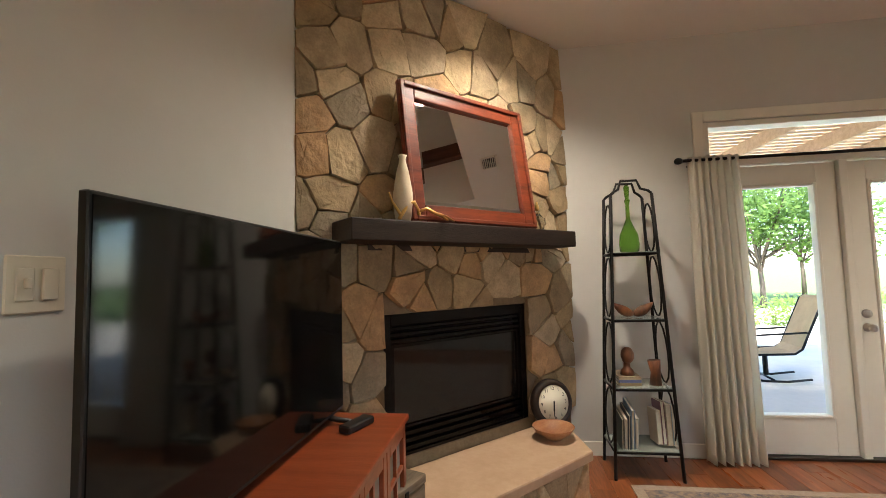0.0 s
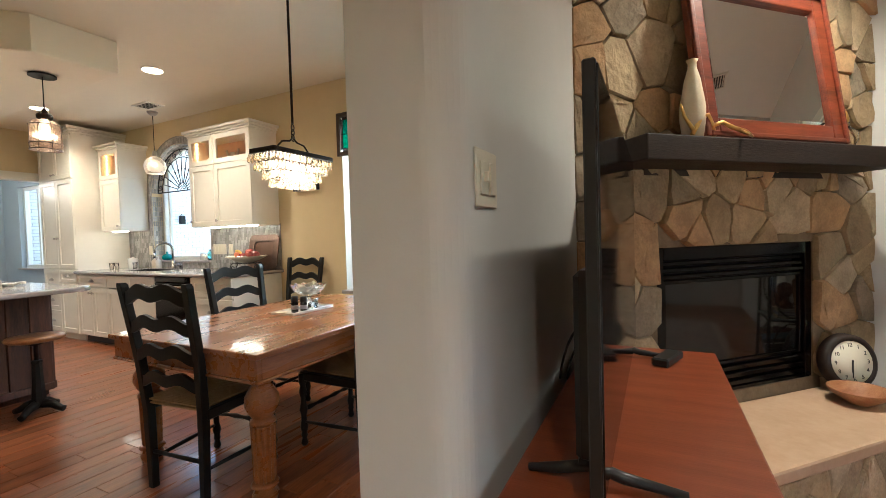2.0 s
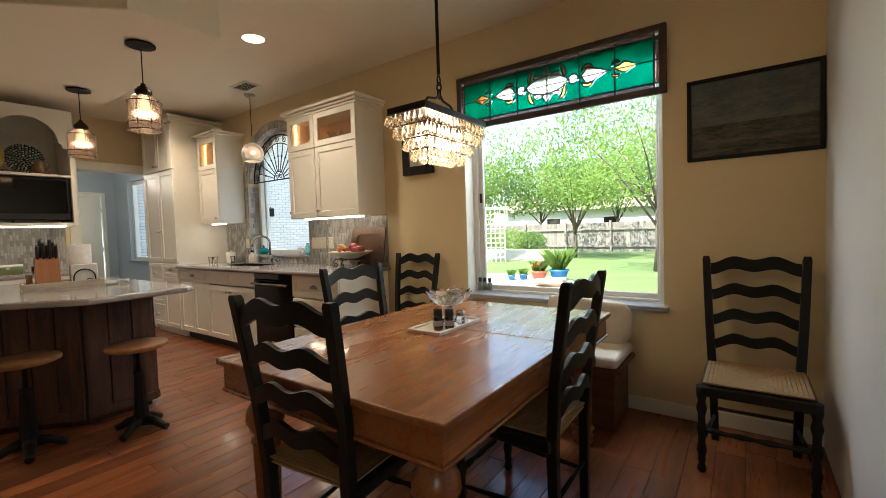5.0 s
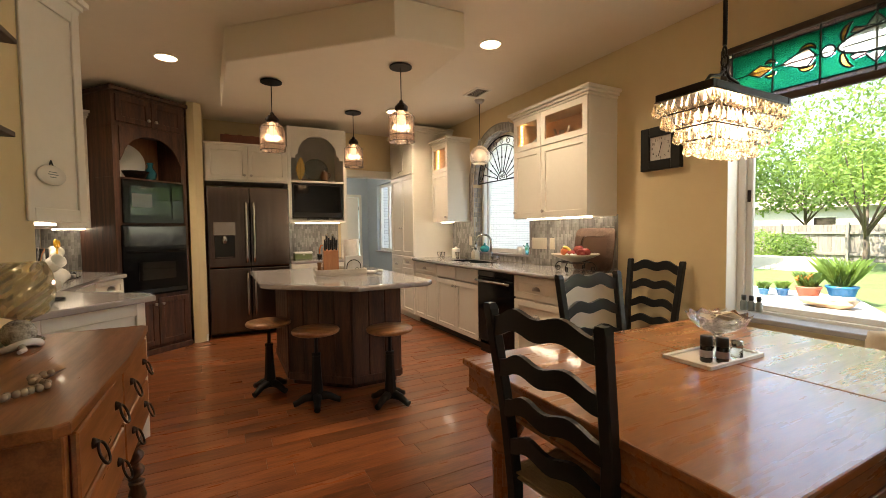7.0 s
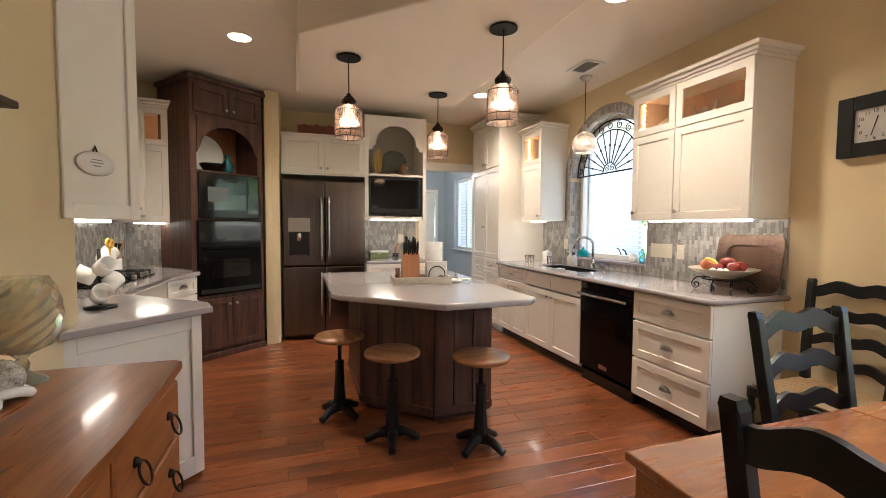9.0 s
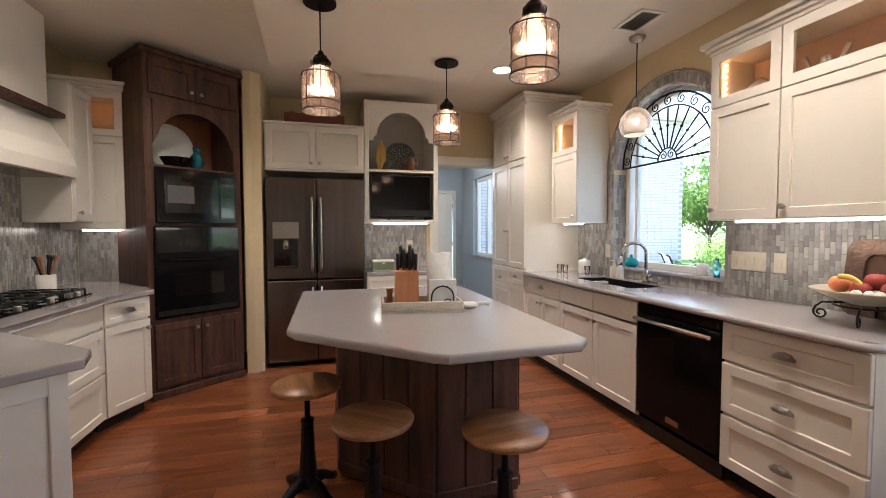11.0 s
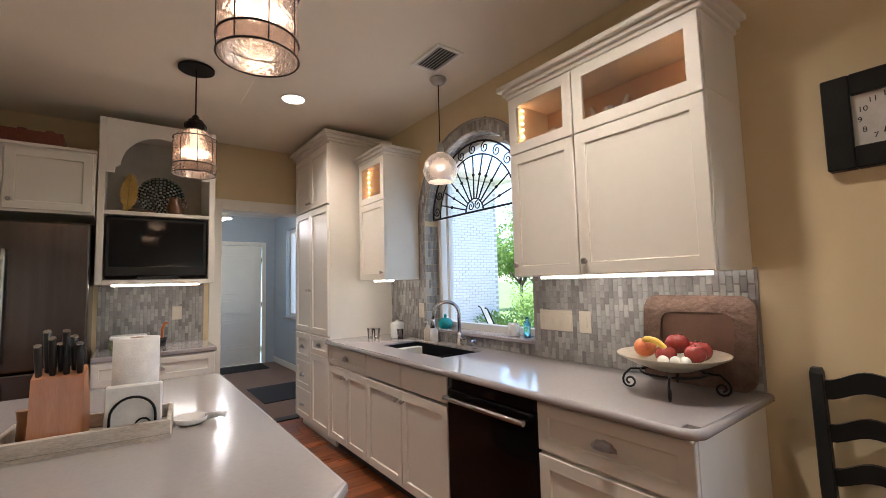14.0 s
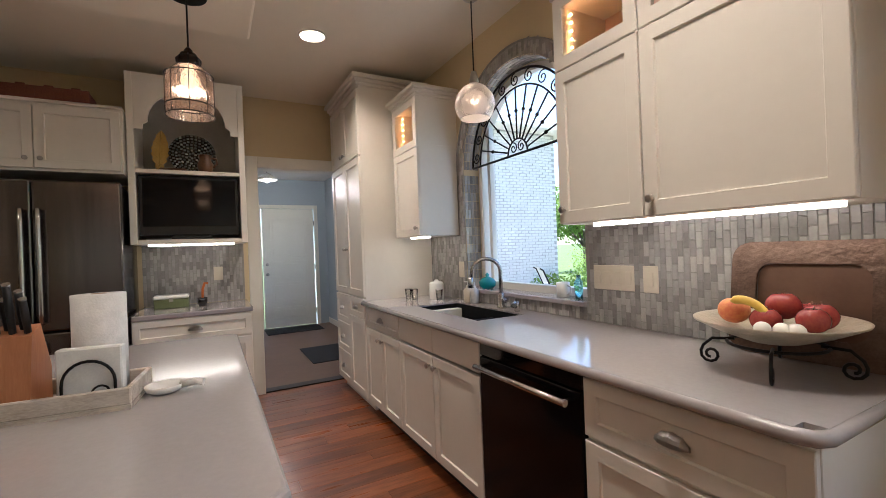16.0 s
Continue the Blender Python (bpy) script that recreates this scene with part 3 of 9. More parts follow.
# refrigerator, faces +x
r = thing("refrigerator", "dark stainless french-door refrigerator with a water dispenser", "refrigerator", pose(-7.21, 0.47, 0, 0, 0, 90))
W, H = 0.93, 1.85
part("body", one(box, 0.005, W - 0.005, 0.05, 0.66, 0.02, H - 0.01, 0.006), BLACKM, r)
for i, (x0, x1) in enumerate(((0.0, W / 2 - 0.002), (W / 2 + 0.002, W))):
    dr = part("door", one(box, x0, x1, -0.02, 0.05, 0.865, H, 0.012, 2), STEEL, r)
    hx = W / 2 + (-0.042 if i == 0 else 0.042)
    hd = part("handle", one(tube, [(hx, -0.062, 0.92), (hx, -0.07, 1.0), (hx, -0.07, 1.58), (hx, -0.062, 1.66)], 0.016, 10), STEEL_L, dr, "long steel handle")
    for z in (0.95, 1.63):
        part("bracket", one(tube, [(hx, -0.02, z), (hx, -0.066, z)], 0.009, 8), STEEL_L, hd)
    if i == 0:
        ds = part("dispenser", one(box, 0.06, 0.30, -0.027, -0.018, 1.26, 1.42, 0.003), STEEL_L, dr, "brushed steel dispenser panel")
        part("recess", one(box, 0.07, 0.29, -0.025, -0.019, 0.98, 1.255, 0.003), BLACKG, ds, "black dispenser recess")
        part("nozzle", one(lathe, [(0.03, 1.16), (0.03, 1.22), (0.02, 1.25)], 12, c=(0.18, -0.03, 0)), STEEL_L, ds)
        part("tray", one(box, 0.09, 0.27, -0.05, -0.02, 0.985, 1.0, 0.003), STEEL, ds)
for i, (x0, x1) in enumerate(((0.0, W / 2 - 0.002), (W / 2 + 0.002, W))):
    dr = part("lower_door", one(box, x0, x1, -0.02, 0.05, 0.06, 0.855, 0.012, 2), STEEL, r)
    hx = W / 2 + (-0.042 if i == 0 else 0.042)
    part("handle", one(tube, [(hx, -0.022, 0.80), (hx, -0.062, 0.78), (hx, -0.07, 0.72), (hx, -0.07, 0.34), (hx, -0.062, 0.28), (hx, -0.022, 0.26)], 0.014, 10), STEEL_L, dr, "long steel handle")

c = thing("wall_cabinet", "white cabinet with two doors above the refrigerator", "cabinet", pose(-7.30, 0.455, 0, 0, 0, 90), group="kitchen wall cabinets")
W = 0.955
part("body", one(box, 0, W, 0, 0.585, 1.925, 2.38, 0.002), CAB, c)
front(c, "door", 0.01, W / 2, 1.94, 2.365, CAB, "rb")
front(c, "door", W / 2, W - 0.01, 1.94, 2.365, CAB, "lb")
part("cap", one(box, -0.005, W + 0.005, -0.03, 0.585, 2.38, 2.40, 0.003), CAB, c)

# niche unit with the small television
n = thing("niche_cabinet", "tall white cabinet with an arched niche above a television", "cabinet", pose(-7.38, 1.42, 0, 0, 0, 90))
W = 0.785
part("side_panel", one(box, 0, 0.045, -0.012, 0.515, 1.42, 2.70, 0.003), CAB, n)
part("side_panel", one(box, W - 0.045, W, -0.012, 0.515, 1.42, 2.70, 0.003), CAB, n)
part("shelf", one(box, 0.045, W - 0.045, 0.0, 0.515, 1.42, 1.455), CAB, n)
part("shelf", one(box, 0.045, W - 0.045, -0.01, 0.515, 1.955, 1.985, 0.003), CAB, n)
part("back", one(box, 0.045, W - 0.045, 0.48, 0.515, 1.455, 2.70), mat("niche_back_grey", (0.58, 0.55, 0.49), 0.7), n, "grey niche back")
# arched head with a step at each springing
r0, cx, zs = 0.26, W / 2, 2.28
arch = [(0.045, zs + 0.0), (cx - r0 - 0.035, zs), (cx - r0 - 0.03, zs + 0.04), (cx - r0, zs + 0.06)]
arch += [(cx - r0 * math.cos(a), zs + 0.06 + r0 * 0.95 * math.sin(a)) for a in [math.pi * i / 18 for i in range(1, 18)]]
arch += [(cx + r0, zs + 0.06), (cx + r0 + 0.03, zs + 0.04), (cx + r0 + 0.035, zs), (W - 0.045, zs)]
bm = BM()
top = [(p[0], 2.70) for p in arch]
band(bm, top, arch, -0.01, 0.012)
part("arch_front", bm, CAB, n)
part("top", one(box, 0.045, W - 0.045, 0.0, 0.515, 2.67, 2.70), CAB, n)
part("light_strip", one(box, 0.1, W - 0.1, 0.06, 0.10, 1.406, 1.42), STRIP, n, "glowing light strip under the cabinet")
tv = thing("small_television", "small black flat television in the niche cabinet", "television", pose(-7.40, 1.475, 1.455, 0, 0, 90))
part("housing", one(box, 0, 0.675, 0, 0.05, 0.03, 0.49, 0.008), BLACKP, tv)
part("screen", one(box, 0.025, 0.65, -0.004, 0.0, 0.10, 0.465), SCREEN, tv, "dark switched-off screen")
part("stand", one(box, 0.2, 0.475, -0.02, 0.1, 0.0, 0.03, 0.006), BLACKP, tv)
base_cabinet(pose(-7.27, 1.42, 0, 0, 0, 90), 0.785, [("drawer", 0, 0.785, 0.69, 0.862, "pull"), ("door", 0, 0.39, 0.10, 0.68, "rt"), ("door", 0.39, 0.785, 0.10, 0.68, "lt")], depth=0.62,
             label="white base cabinet with a drawer below the television")
c2 = thing("countertop", "short grey quartz countertop beside the refrigerator", "countertop")
part("slab", one(box, -7.895, -7.245, 1.42, 2.215, 0.868, 0.905, 0.008, 2), QUARTZ, c2)

# oven tower, set across the corner
o = thing("oven_cabinet", "dark stained wood tower holding a microwave and wall oven", "cabinet", pose(-6.60, -0.305, 0, 0, 0, 129.5))
W = 0.755
part("body", one(box, 0, W, 0.0, 0.60, 0.06, 1.86, 0.003), DARKW, o)
part("side_panel", one(box, 0, 0.06, 0, 0.60, 1.86, 2.36), DARKW, o)
part("side_panel", one(box, W - 0.06, W, 0, 0.60, 1.86, 2.36), DARKW, o)
part("back_panel", one(box, 0.06, W - 0.06, 0.40, 0.60, 1.86, 2.36), DARKW, o)
part("top_box", one(box, 0, W, 0, 0.60, 2.36, 2.70, 0.003), DARKW, o)
part("base_moulding", one(box, -0.005, W + 0.005, -0.018, 0.3, 0, 0.06, 0.006), DARKW, o)
part("cornice", one(box, -0.03, W + 0.03, -0.035, 0.6, 2.70, 2.745, 0.012, 2), DARKW, o)
for i in (0, 1):
    front(o, "door", 0.03 + i * (W - 0.06) / 2, 0.03 + (i + 1) * (W - 0.06) / 2, 0.09, 0.60, DARKW, "rt" if i == 0 else "lt")
    front(o, "door", 0.03 + i * (W - 0.06) / 2, 0.03 + (i + 1) * (W - 0.06) / 2, 2.40, 2.67, DARKW, "rb" if i == 0 else "lb")
arch = [(0.06, 2.02)] + [(W / 2 - 0.29 * math.cos(a), 2.04 + 0.26 * math.sin(a)) for a in [math.pi * i / 16 for i in range(1, 16)]] + [(W - 0.06, 2.02)]
bm = BM()
band(bm, [(p[0], 2.36) for p in arch], arch, -0.014, 0.008)
part("arch_front", bm, DARKW, o)
part("niche_lining", one(box, 0.062, W - 0.062, 0.385, 0.398, 1.866, 2.355), wood("amber_wood", (0.30, 0.13, 0.05), (0.2, 0.08, 0.03), 0.4, "z"), o, "amber wood niche back")
m = part("microwave", one(box, 0.06, W - 0.06, -0.03, 0.0, 1.40, 1.84, 0.006), BLACKM, o, "black built-in microwave")
part("window", one(box, 0.12, W - 0.22, -0.035, -0.03, 1.48, 1.78, 0.002), BLACKG, m)
part("control_panel", one(box, W - 0.2, W - 0.08, -0.035, -0.03, 1.45, 1.80, 0.002), BLACKG, m)
part("display", one(box, 0.14, 0.34, -0.038, -0.035, 1.56, 1.70), mat("grey_glass", (0.1, 0.1, 0.1), 0.15), m)
ov = part("oven", one(box, 0.04, W - 0.04, -0.028, 0.0, 0.64, 1.375, 0.005), BLACKM, o, "black glass wall oven")
part("control_panel", one(box, 0.05, W - 0.05, -0.034, -0.028, 1.16, 1.365, 0.003), BLACKG, ov)
part("window", one(box, 0.18, W - 0.18, -0.036, -0.028, 0.80, 0.99, 0.003), BLACKG, ov)
part("handle", one(tube, [(0.10, -0.07, 1.10), (W - 0.10, -0.07, 1.10)], 0.014, 10), BLACKM, ov)
part("vent", one(box, 0.06, W - 0.06, -0.032, -0.028, 0.66, 0.70), BLACKP, ov)

# range side
upper_cabinet(pose(-6.855, -0.985, 0, 0, 0, 98), 0.43, 1.35, 2.46, 2.10, (0.43,), d=0.32, label="white wall cabinet with a lit glass door beside the oven")
base_cabinet(pose(-6.09, -0.392, 0, 0, 0, 156), 0.36, [("drawer", 0, 0.36, 0.71, 0.862, "pull"), ("door", 0, 0.36, 0.10, 0.70, "rt")], depth=0.30, label="narrow white base cabinet beside the oven")
base_cabinet(pose(-5.10, -0.40, 0, 0, 0, 180), 0.985, [("slab", 0, 0.985, 0.71, 0.862, ""), ("drawer", 0, 0.985, 0.41, 0.70, "pull"), ("drawer", 0, 0.985, 0.10, 0.40, "pull")], label="white base cabinet with wide drawers under the cooktop")
pen = thing("peninsula_cabinet", "white panelled end cabinet of the counter return", "cabinet")
part("body", one(prism, [(-4.13, -0.24), (-4.565, 0.175), (-4.69, 0.105), (-5.09, -0.41), (-5.09, -1.0), (-4.27, -1.0)], 0.02, 0.868), CAB, pen)
ang = math.degrees(math.atan2(0.415, -0.435))
pn = BM()
for a, b, z0, z1 in ((0.0, 0.055, 0.02, 0.868), (0.545, 0.60, 0.02, 0.868), (0.055, 0.545, 0.02, 0.12), (0.055, 0.545, 0.79, 0.868)):
    box(pn, a, b, -0.016, 0.0, z0, z1, 0.003)
part("panel_frame", pn, CAB, pen, at=pose(-4.13, -0.24, 0, 0, 0, ang))
c3 = thing("countertop", "grey quartz countertop running round the cooktop", "countertop")
part("slab", one(prism, [(-6.425, -0.205), (-6.09, -0.352), (-5.12, -0.375), (-4.67, 0.20), (-4.535, 0.243), (-4.07, -0.205), (-4.255, -0.225), (-4.255, -1.045), (-7.22, -1.045), (-7.22, -0.83), (-7.055, -0.69), (-6.595, -0.31)], 0.868, 0.905, 0.008), QUARTZ, c3)

# tall wall cabinet at the wall's end
t = thing("wall_cabinet", "tall white wall cabinet with a panelled end and crown", "cabinet", group="kitchen wall cabinets")
poly = [(-4.148, -0.219), (-4.541, -0.081), (-4.80, -0.36), (-4.80, -1.04), (-4.255, -1.04), (-4.255, -0.219)]
part("body", one(prism, poly, 1.352, 2.53), CAB, t)
ang = math.degrees(math.atan2(0.138, -0.393))
TALL_END = pose(-4.148, -0.219, 0, 0, 0, ang)
L = 0.4165
for a, b, z0, z1 in ((0.0, 0.04, 1.352, 2.53), (L - 0.06, L, 1.352, 2.53), (0.04, L - 0.06, 1.352, 1.42), (0.04, L - 0.06, 2.46, 2.53)):
    part("panel_rail" if z1 - z0 < 0.2 else "panel_stile", one(box, a, b, -0.014, 0.0, z0, z1, 0.003), CAB, t, at=TALL_END)
bm = BM()
for o_, a, b in ((0.012, 2.53, 2.555), (0.03, 2.555, 2.58), (0.055, 2.58, 2.61)):
    prism(bm, [(-4.148 + o_ * 0.3, -0.219 + o_), (-4.541 - o_ * 0.4, -0.081 + o_), (-4.80 - o_, -0.36 + o_ * 0.4), (-4.80 - o_, -1.04), (-4.255, -1.04), (-4.255, -0.219)], a, b)
part("crown_moulding", bm, CAB, t)
part("light_strip", one(box, -4.72, -4.38, -0.30, -0.26, 1.338, 1.352), STRIP, t, "glowing light strip under the cabinet")

# hood
h = thing("range_hood", "cream painted range hood with a dark wooden ledge", "range hood")
bm = BM()
prof = [(-1.045, 1.72), (-0.70, 1.72), (-0.70, 1.80), (-0.74, 1.92), (-0.82, 2.05), (-0.86, 2.14), (-1.045, 2.14)]
a = [bm.verts.new((-6.52, y, z)) for y, z in prof]
b = [bm.verts.new((-5.25, y, z)) for y, z in prof]
bm.faces.new(a)
bm.faces.new(b[::-1])
for i in range(len(prof)):
    j = (i + 1) % len(prof)
    bm.faces.new((a[i], b[i], b[j], a[j]))
part("canopy", bm, CAB, h)
part("ledge", one(box, -6.56, -5.21, -1.045, -0.76, 2.14, 2.175, 0.004), DARKW, h, "dark wooden ledge")
part("chimney", one(box, -6.40, -5.36, -1.045, -0.80, 2.175, KC - 0.003), CAB, h)
part("underside", one(box, -6.45, -5.32, -1.0, -0.75, 1.712, 1.72), STEEL_L, h)
c = thing("wall_cabinet", "narrow white wall cabinet next to the range hood", "cabinet", group="kitchen wall cabinets")
part("body", one(box, -6.80, -6.525, -1.045, -0.74, 1.40, 2.40, 0.003), CAB, c)
front(c, "door", 0.0, 0.27, 0.0, 0.98, CAB, "lb").matrix_basis = pose(-6.527, -0.74, 1.41, 0, 0, 180)
ct = thing("cooktop", "black gas cooktop with iron grates on the counter", "cooktop", pose(-6.25, -0.97, 0.905))
part("plate", one(box, 0, 0.86, 0, 0.46, 0, 0.012, 0.004), BLACKG, ct)
for i in range(3):
    g = BM()
    x = 0.03 + i * 0.275
    for yy in (0.05, 0.15, 0.25, 0.35, 0.41):
        tube(g, [(x, yy, 0.045), (x + 0.25, yy, 0.045)], 0.006, 6)
    for xx in (x, x + 0.125, x + 0.25):
        tube(g, [(xx, 0.03, 0.045), (xx, 0.43, 0.045)], 0.006, 6)
    for xx, yy in ((x, 0.03), (x + 0.25, 0.03), (x, 0.43), (x + 0.25, 0.43)):
        tube(g, [(xx, yy, 0.045), (xx, yy, 0.010)], 0.007, 6)
    part("grate", g, IRON, ct)
    part("burner", one(lathe, [(0.05, 0.012), (0.05, 0.025), (0.03, 0.032)], 16, c=(x + 0.125, 0.22, 0)), IRON, ct)
    part("dial", one(lathe, [(0.018, 0.012), (0.016, 0.035), (0.0165, 0.04)], 12, c=(x + 0.12, 0.445, 0)), NICKEL, ct)

# island
isl = thing("kitchen_island", "dark stained plank island with a five-sided base", "island")
IB = [(-4.76, 1.94), (-4.74, 1.52), (-5.14, 1.10), (-6.00, 1.10), (-6.00, 1.94)]
part("core", one(prism, IB, 0.05, 0.868), DARKW, isl)
part("plinth", one(prism, [(-4.80, 1.92), (-4.78, 1.54), (-5.15, 1.13), (-5.98, 1.13), (-5.98, 1.92)], 0, 0.05), DARKW, isl)
for (ax, ay), (bx, by) in zip(IB, IB[1:] + IB[:1]):
    L = math.hypot(bx - ax, by - ay)
    k = max(2, round(L / 0.145))
    w = L / k
    an = math.atan2(by - ay, bx - ax)
    nx, ny = math.sin(an), -math.cos(an)
    mid = Vector(((ax + bx) / 2 + 5.4, (ay + by) / 2 - 1.5))
    s = 1 if mid.dot(Vector((nx, ny))) > 0 else -1
    for i in range(k):
        part("plank", one(box, i * w + 0.003, (i + 1) * w - 0.003, min(0, -0.016 * s), max(0, -0.016 * s), 0.10, 0.866, 0.004), DARKW, isl, at=pose(ax, ay, 0, 0, 0, math.degrees(an)))
    part("skirting", one(box, 0, L, min(0, -0.024 * s), max(0, -0.024 * s), 0.05, 0.11, 0.005), DARKW, isl, at=pose(ax, ay, 0, 0, 0, math.degrees(an)))
it = thing("countertop", "five-sided grey quartz island top with rounded edges", "countertop")
IT = [(-4.33, 2.045), (-4.26, 1.98), (-4.24, 1.44), (-4.27, 1.39), (-4.74, 0.895), (-4.82, 0.86), (-6.00, 0.855), (-6.03, 0.885), (-6.05, 2.01), (-6.02, 2.045)]
part("slab", one(prism, IT, 0.866, 0.905, 0.014, 3), QUARTZ, it)

# ---------- stools, table and chairs ----------
SEATW = wood("stool_seat_wood", (0.46, 0.22, 0.09), (0.22, 0.09, 0.035), 0.3, "x", coat=0.2)


def stool(at):
    s = thing("bar_stool", "round wooden stool on a black cast-iron pedestal", "stool", at, group="stools round the island")
    part("seat", one(lathe, [(0.02, 0.535), (0.15, 0.537), (0.168, 0.546), (0.172, 0.56), (0.165, 0.572), (0.03, 0.574)], 28), SEATW, s)
    part("screw", one(lathe, [(0.014, 0.38), (0.014, 0.5), (0.05, 0.515), (0.05, 0.535)], 12), IRON, s)
    bm = BM()
    lathe(bm, [(0.055, 0.05), (0.045, 0.10), (0.036, 0.22), (0.029, 0.37), (0.033, 0.375), (0.033, 0.39), (0.02, 0.395)], 8, smooth=False)
    part("column", bm, IRON, s)
    for k in range(4):
        a = math.pi / 2 * k + 0.5
        ca, sa = math.cos(a), math.sin(a)
        part("foot", one(tube, [(0.03 * ca, 0.03 * sa, 0.07), (0.09 * ca, 0.09 * sa, 0.06), (0.14 * ca, 0.14 * sa, 0.03), (0.165 * ca, 0.165 * sa, 0.022)], [0.035, 0.027, 0.022, 0.022], 8), IRON, s)
    return s


s0 = stool(pose(-5.06, 0.93, 0, 0, 0, 10))
copy_thing(s0, pose(-4.585, 1.21, 0, 0, 0, 50))
copy_thing(s0, pose(-4.355, 1.70, 0, 0, 0, 95))

# dining table
T = thing("dining_table", "honey oak dining table with turned and fluted legs", "table")
TX0, TX1, TY0, TY1, TZ = -2.955, -1.795, 1.512, 3.16, 0.735
yj = 2.42
part("tabletop", one(box, TX0, TX1, TY0, yj - 0.0015, TZ - 0.028, TZ, 0.006, 2), TABLEW, T)
part("tabletop", one(box, TX0, TX1, yj + 0.0015, TY1, TZ - 0.028, TZ, 0.006, 2), TABLEW, T)
for x0, x1, y0, y1 in ((TX0 + 0.02, TX1 - 0.02, TY0 + 0.02, TY0 + 0.045), (TX0 + 0.02, TX1 - 0.02, TY1 - 0.045, TY1 - 0.02),
                       (TX0 + 0.02, TX0 + 0.045, TY0 + 0.045, TY1 - 0.045), (TX1 - 0.045, TX1 - 0.02, TY0 + 0.045, TY1 - 0.045)):
    a = part("apron", one(box, x0, x1, y0, y1, TZ - 0.125, TZ - 0.028, 0.003), TABLEW, T)
    part("bead", one(box, x0 - 0.008, x1 + 0.008, y0 - 0.008, y1 + 0.008, TZ - 0.14, TZ - 0.125, 0.006, 2), TABLEW, a)


def table_leg():
    bm = BM()
    rows = [(0.055, 0.60), (0.06, 0.575), (0.045, 0.56), (0.05, 0.545), (0.075, 0.50), (0.078, 0.46), (0.06, 0.42), (0.045, 0.40), (0.06, 0.385), (0.06, 0.37)]
    foot = [(0.055, 0.10), (0.065, 0.085), (0.045, 0.07), (0.06, 0.04), (0.05, 0.0)]
    lathe(bm, rows[::-1], 24)
    lathe(bm, foot[::-1], 24)
    # fluted shaft
    seg = 48
    prev = None
    for z, r in ((0.10, 0.045), (0.11, 0.05), (0.36, 0.056), (0.37, 0.05)):
        row = [bm.verts.new(((r - 0.007 * (i % 4 < 2)) * math.cos(2 * math.pi * i / seg), (r - 0.007 * (i % 4 < 2)) * math.sin(2 * math.pi * i / seg), z)) for i in range(seg)]
        if prev:
            for i in range(seg):
                bm.faces.new((prev[i], prev[(i + 1) % seg], row[(i + 1) % seg], row[i]))
        prev = row
    return bm


LEG = finish("leg", table_leg(), TABLEW)
for x in (TX0 + 0.13, TX1 - 0.13):
    for y in (TY0 + 0.13, TY1 - 0.13):
        shared("leg", LEG, T, pose(x, y, 0))


def turned(h, r, knobs=3):
    """A leg turned with beads: (radius, height)."""
    out = [(r * 0.7, 0), (r * 0.95, 0.015), (r * 0.6, 0.045), (r * 0.85, 0.06)]
    n = knobs
    for i in range(n):
        z = 0.06 + (h - 0.12) * (i + 0.5) / n
        out += [(r * 0.7, z - 0.035), (r * 1.05, z), (r * 0.7, z + 0.035)]
    return out + [(r, h - 0.05), (r, h)]


def slat(w, h, lift, y):
    """A ladder-back slat with a wavy outline, gently bowed."""
    bm = BM()
    n = 20
    up, lo = [], []
    for i in range(n + 1):
        u = i / n
        x = (u - 0.5) * w
        wave = 0.014 * math.cos(4 * math.pi * u) + 0.010 * math.cos(2 * math.pi * u)
        bow = 0.018 * (1 - (2 * u - 1) ** 2)
        up.append((x, y - bow, lift + h / 2 - wave))
        lo.append((x, y - bow, lift - h / 2 - wave * 0.9))
    for t0 in (0,):
        rows = [[bm.verts.new((p[0], p[1] + dy, p[2])) for p in line] for line in (up, lo) for dy in (-0.009, 0.009)]
        uf, ub, lf, lb = rows
        for i in range(n):
            for q in ((uf[i], lf[i], lf[i + 1], uf[i + 1]), (ub[i], ub[i + 1], lb[i + 1], lb[i]),
                      (uf[i], uf[i + 1], ub[i + 1], ub[i]), (lf[i], lb[i], lb[i + 1], lf[i + 1])):
                bm.faces.new(q)
        bm.faces.new((uf[0], ub[0], lb[0], lf[0]))
        bm.faces.new((uf[-1], lf[-1], lb[-1], ub[-1]))
    return bm


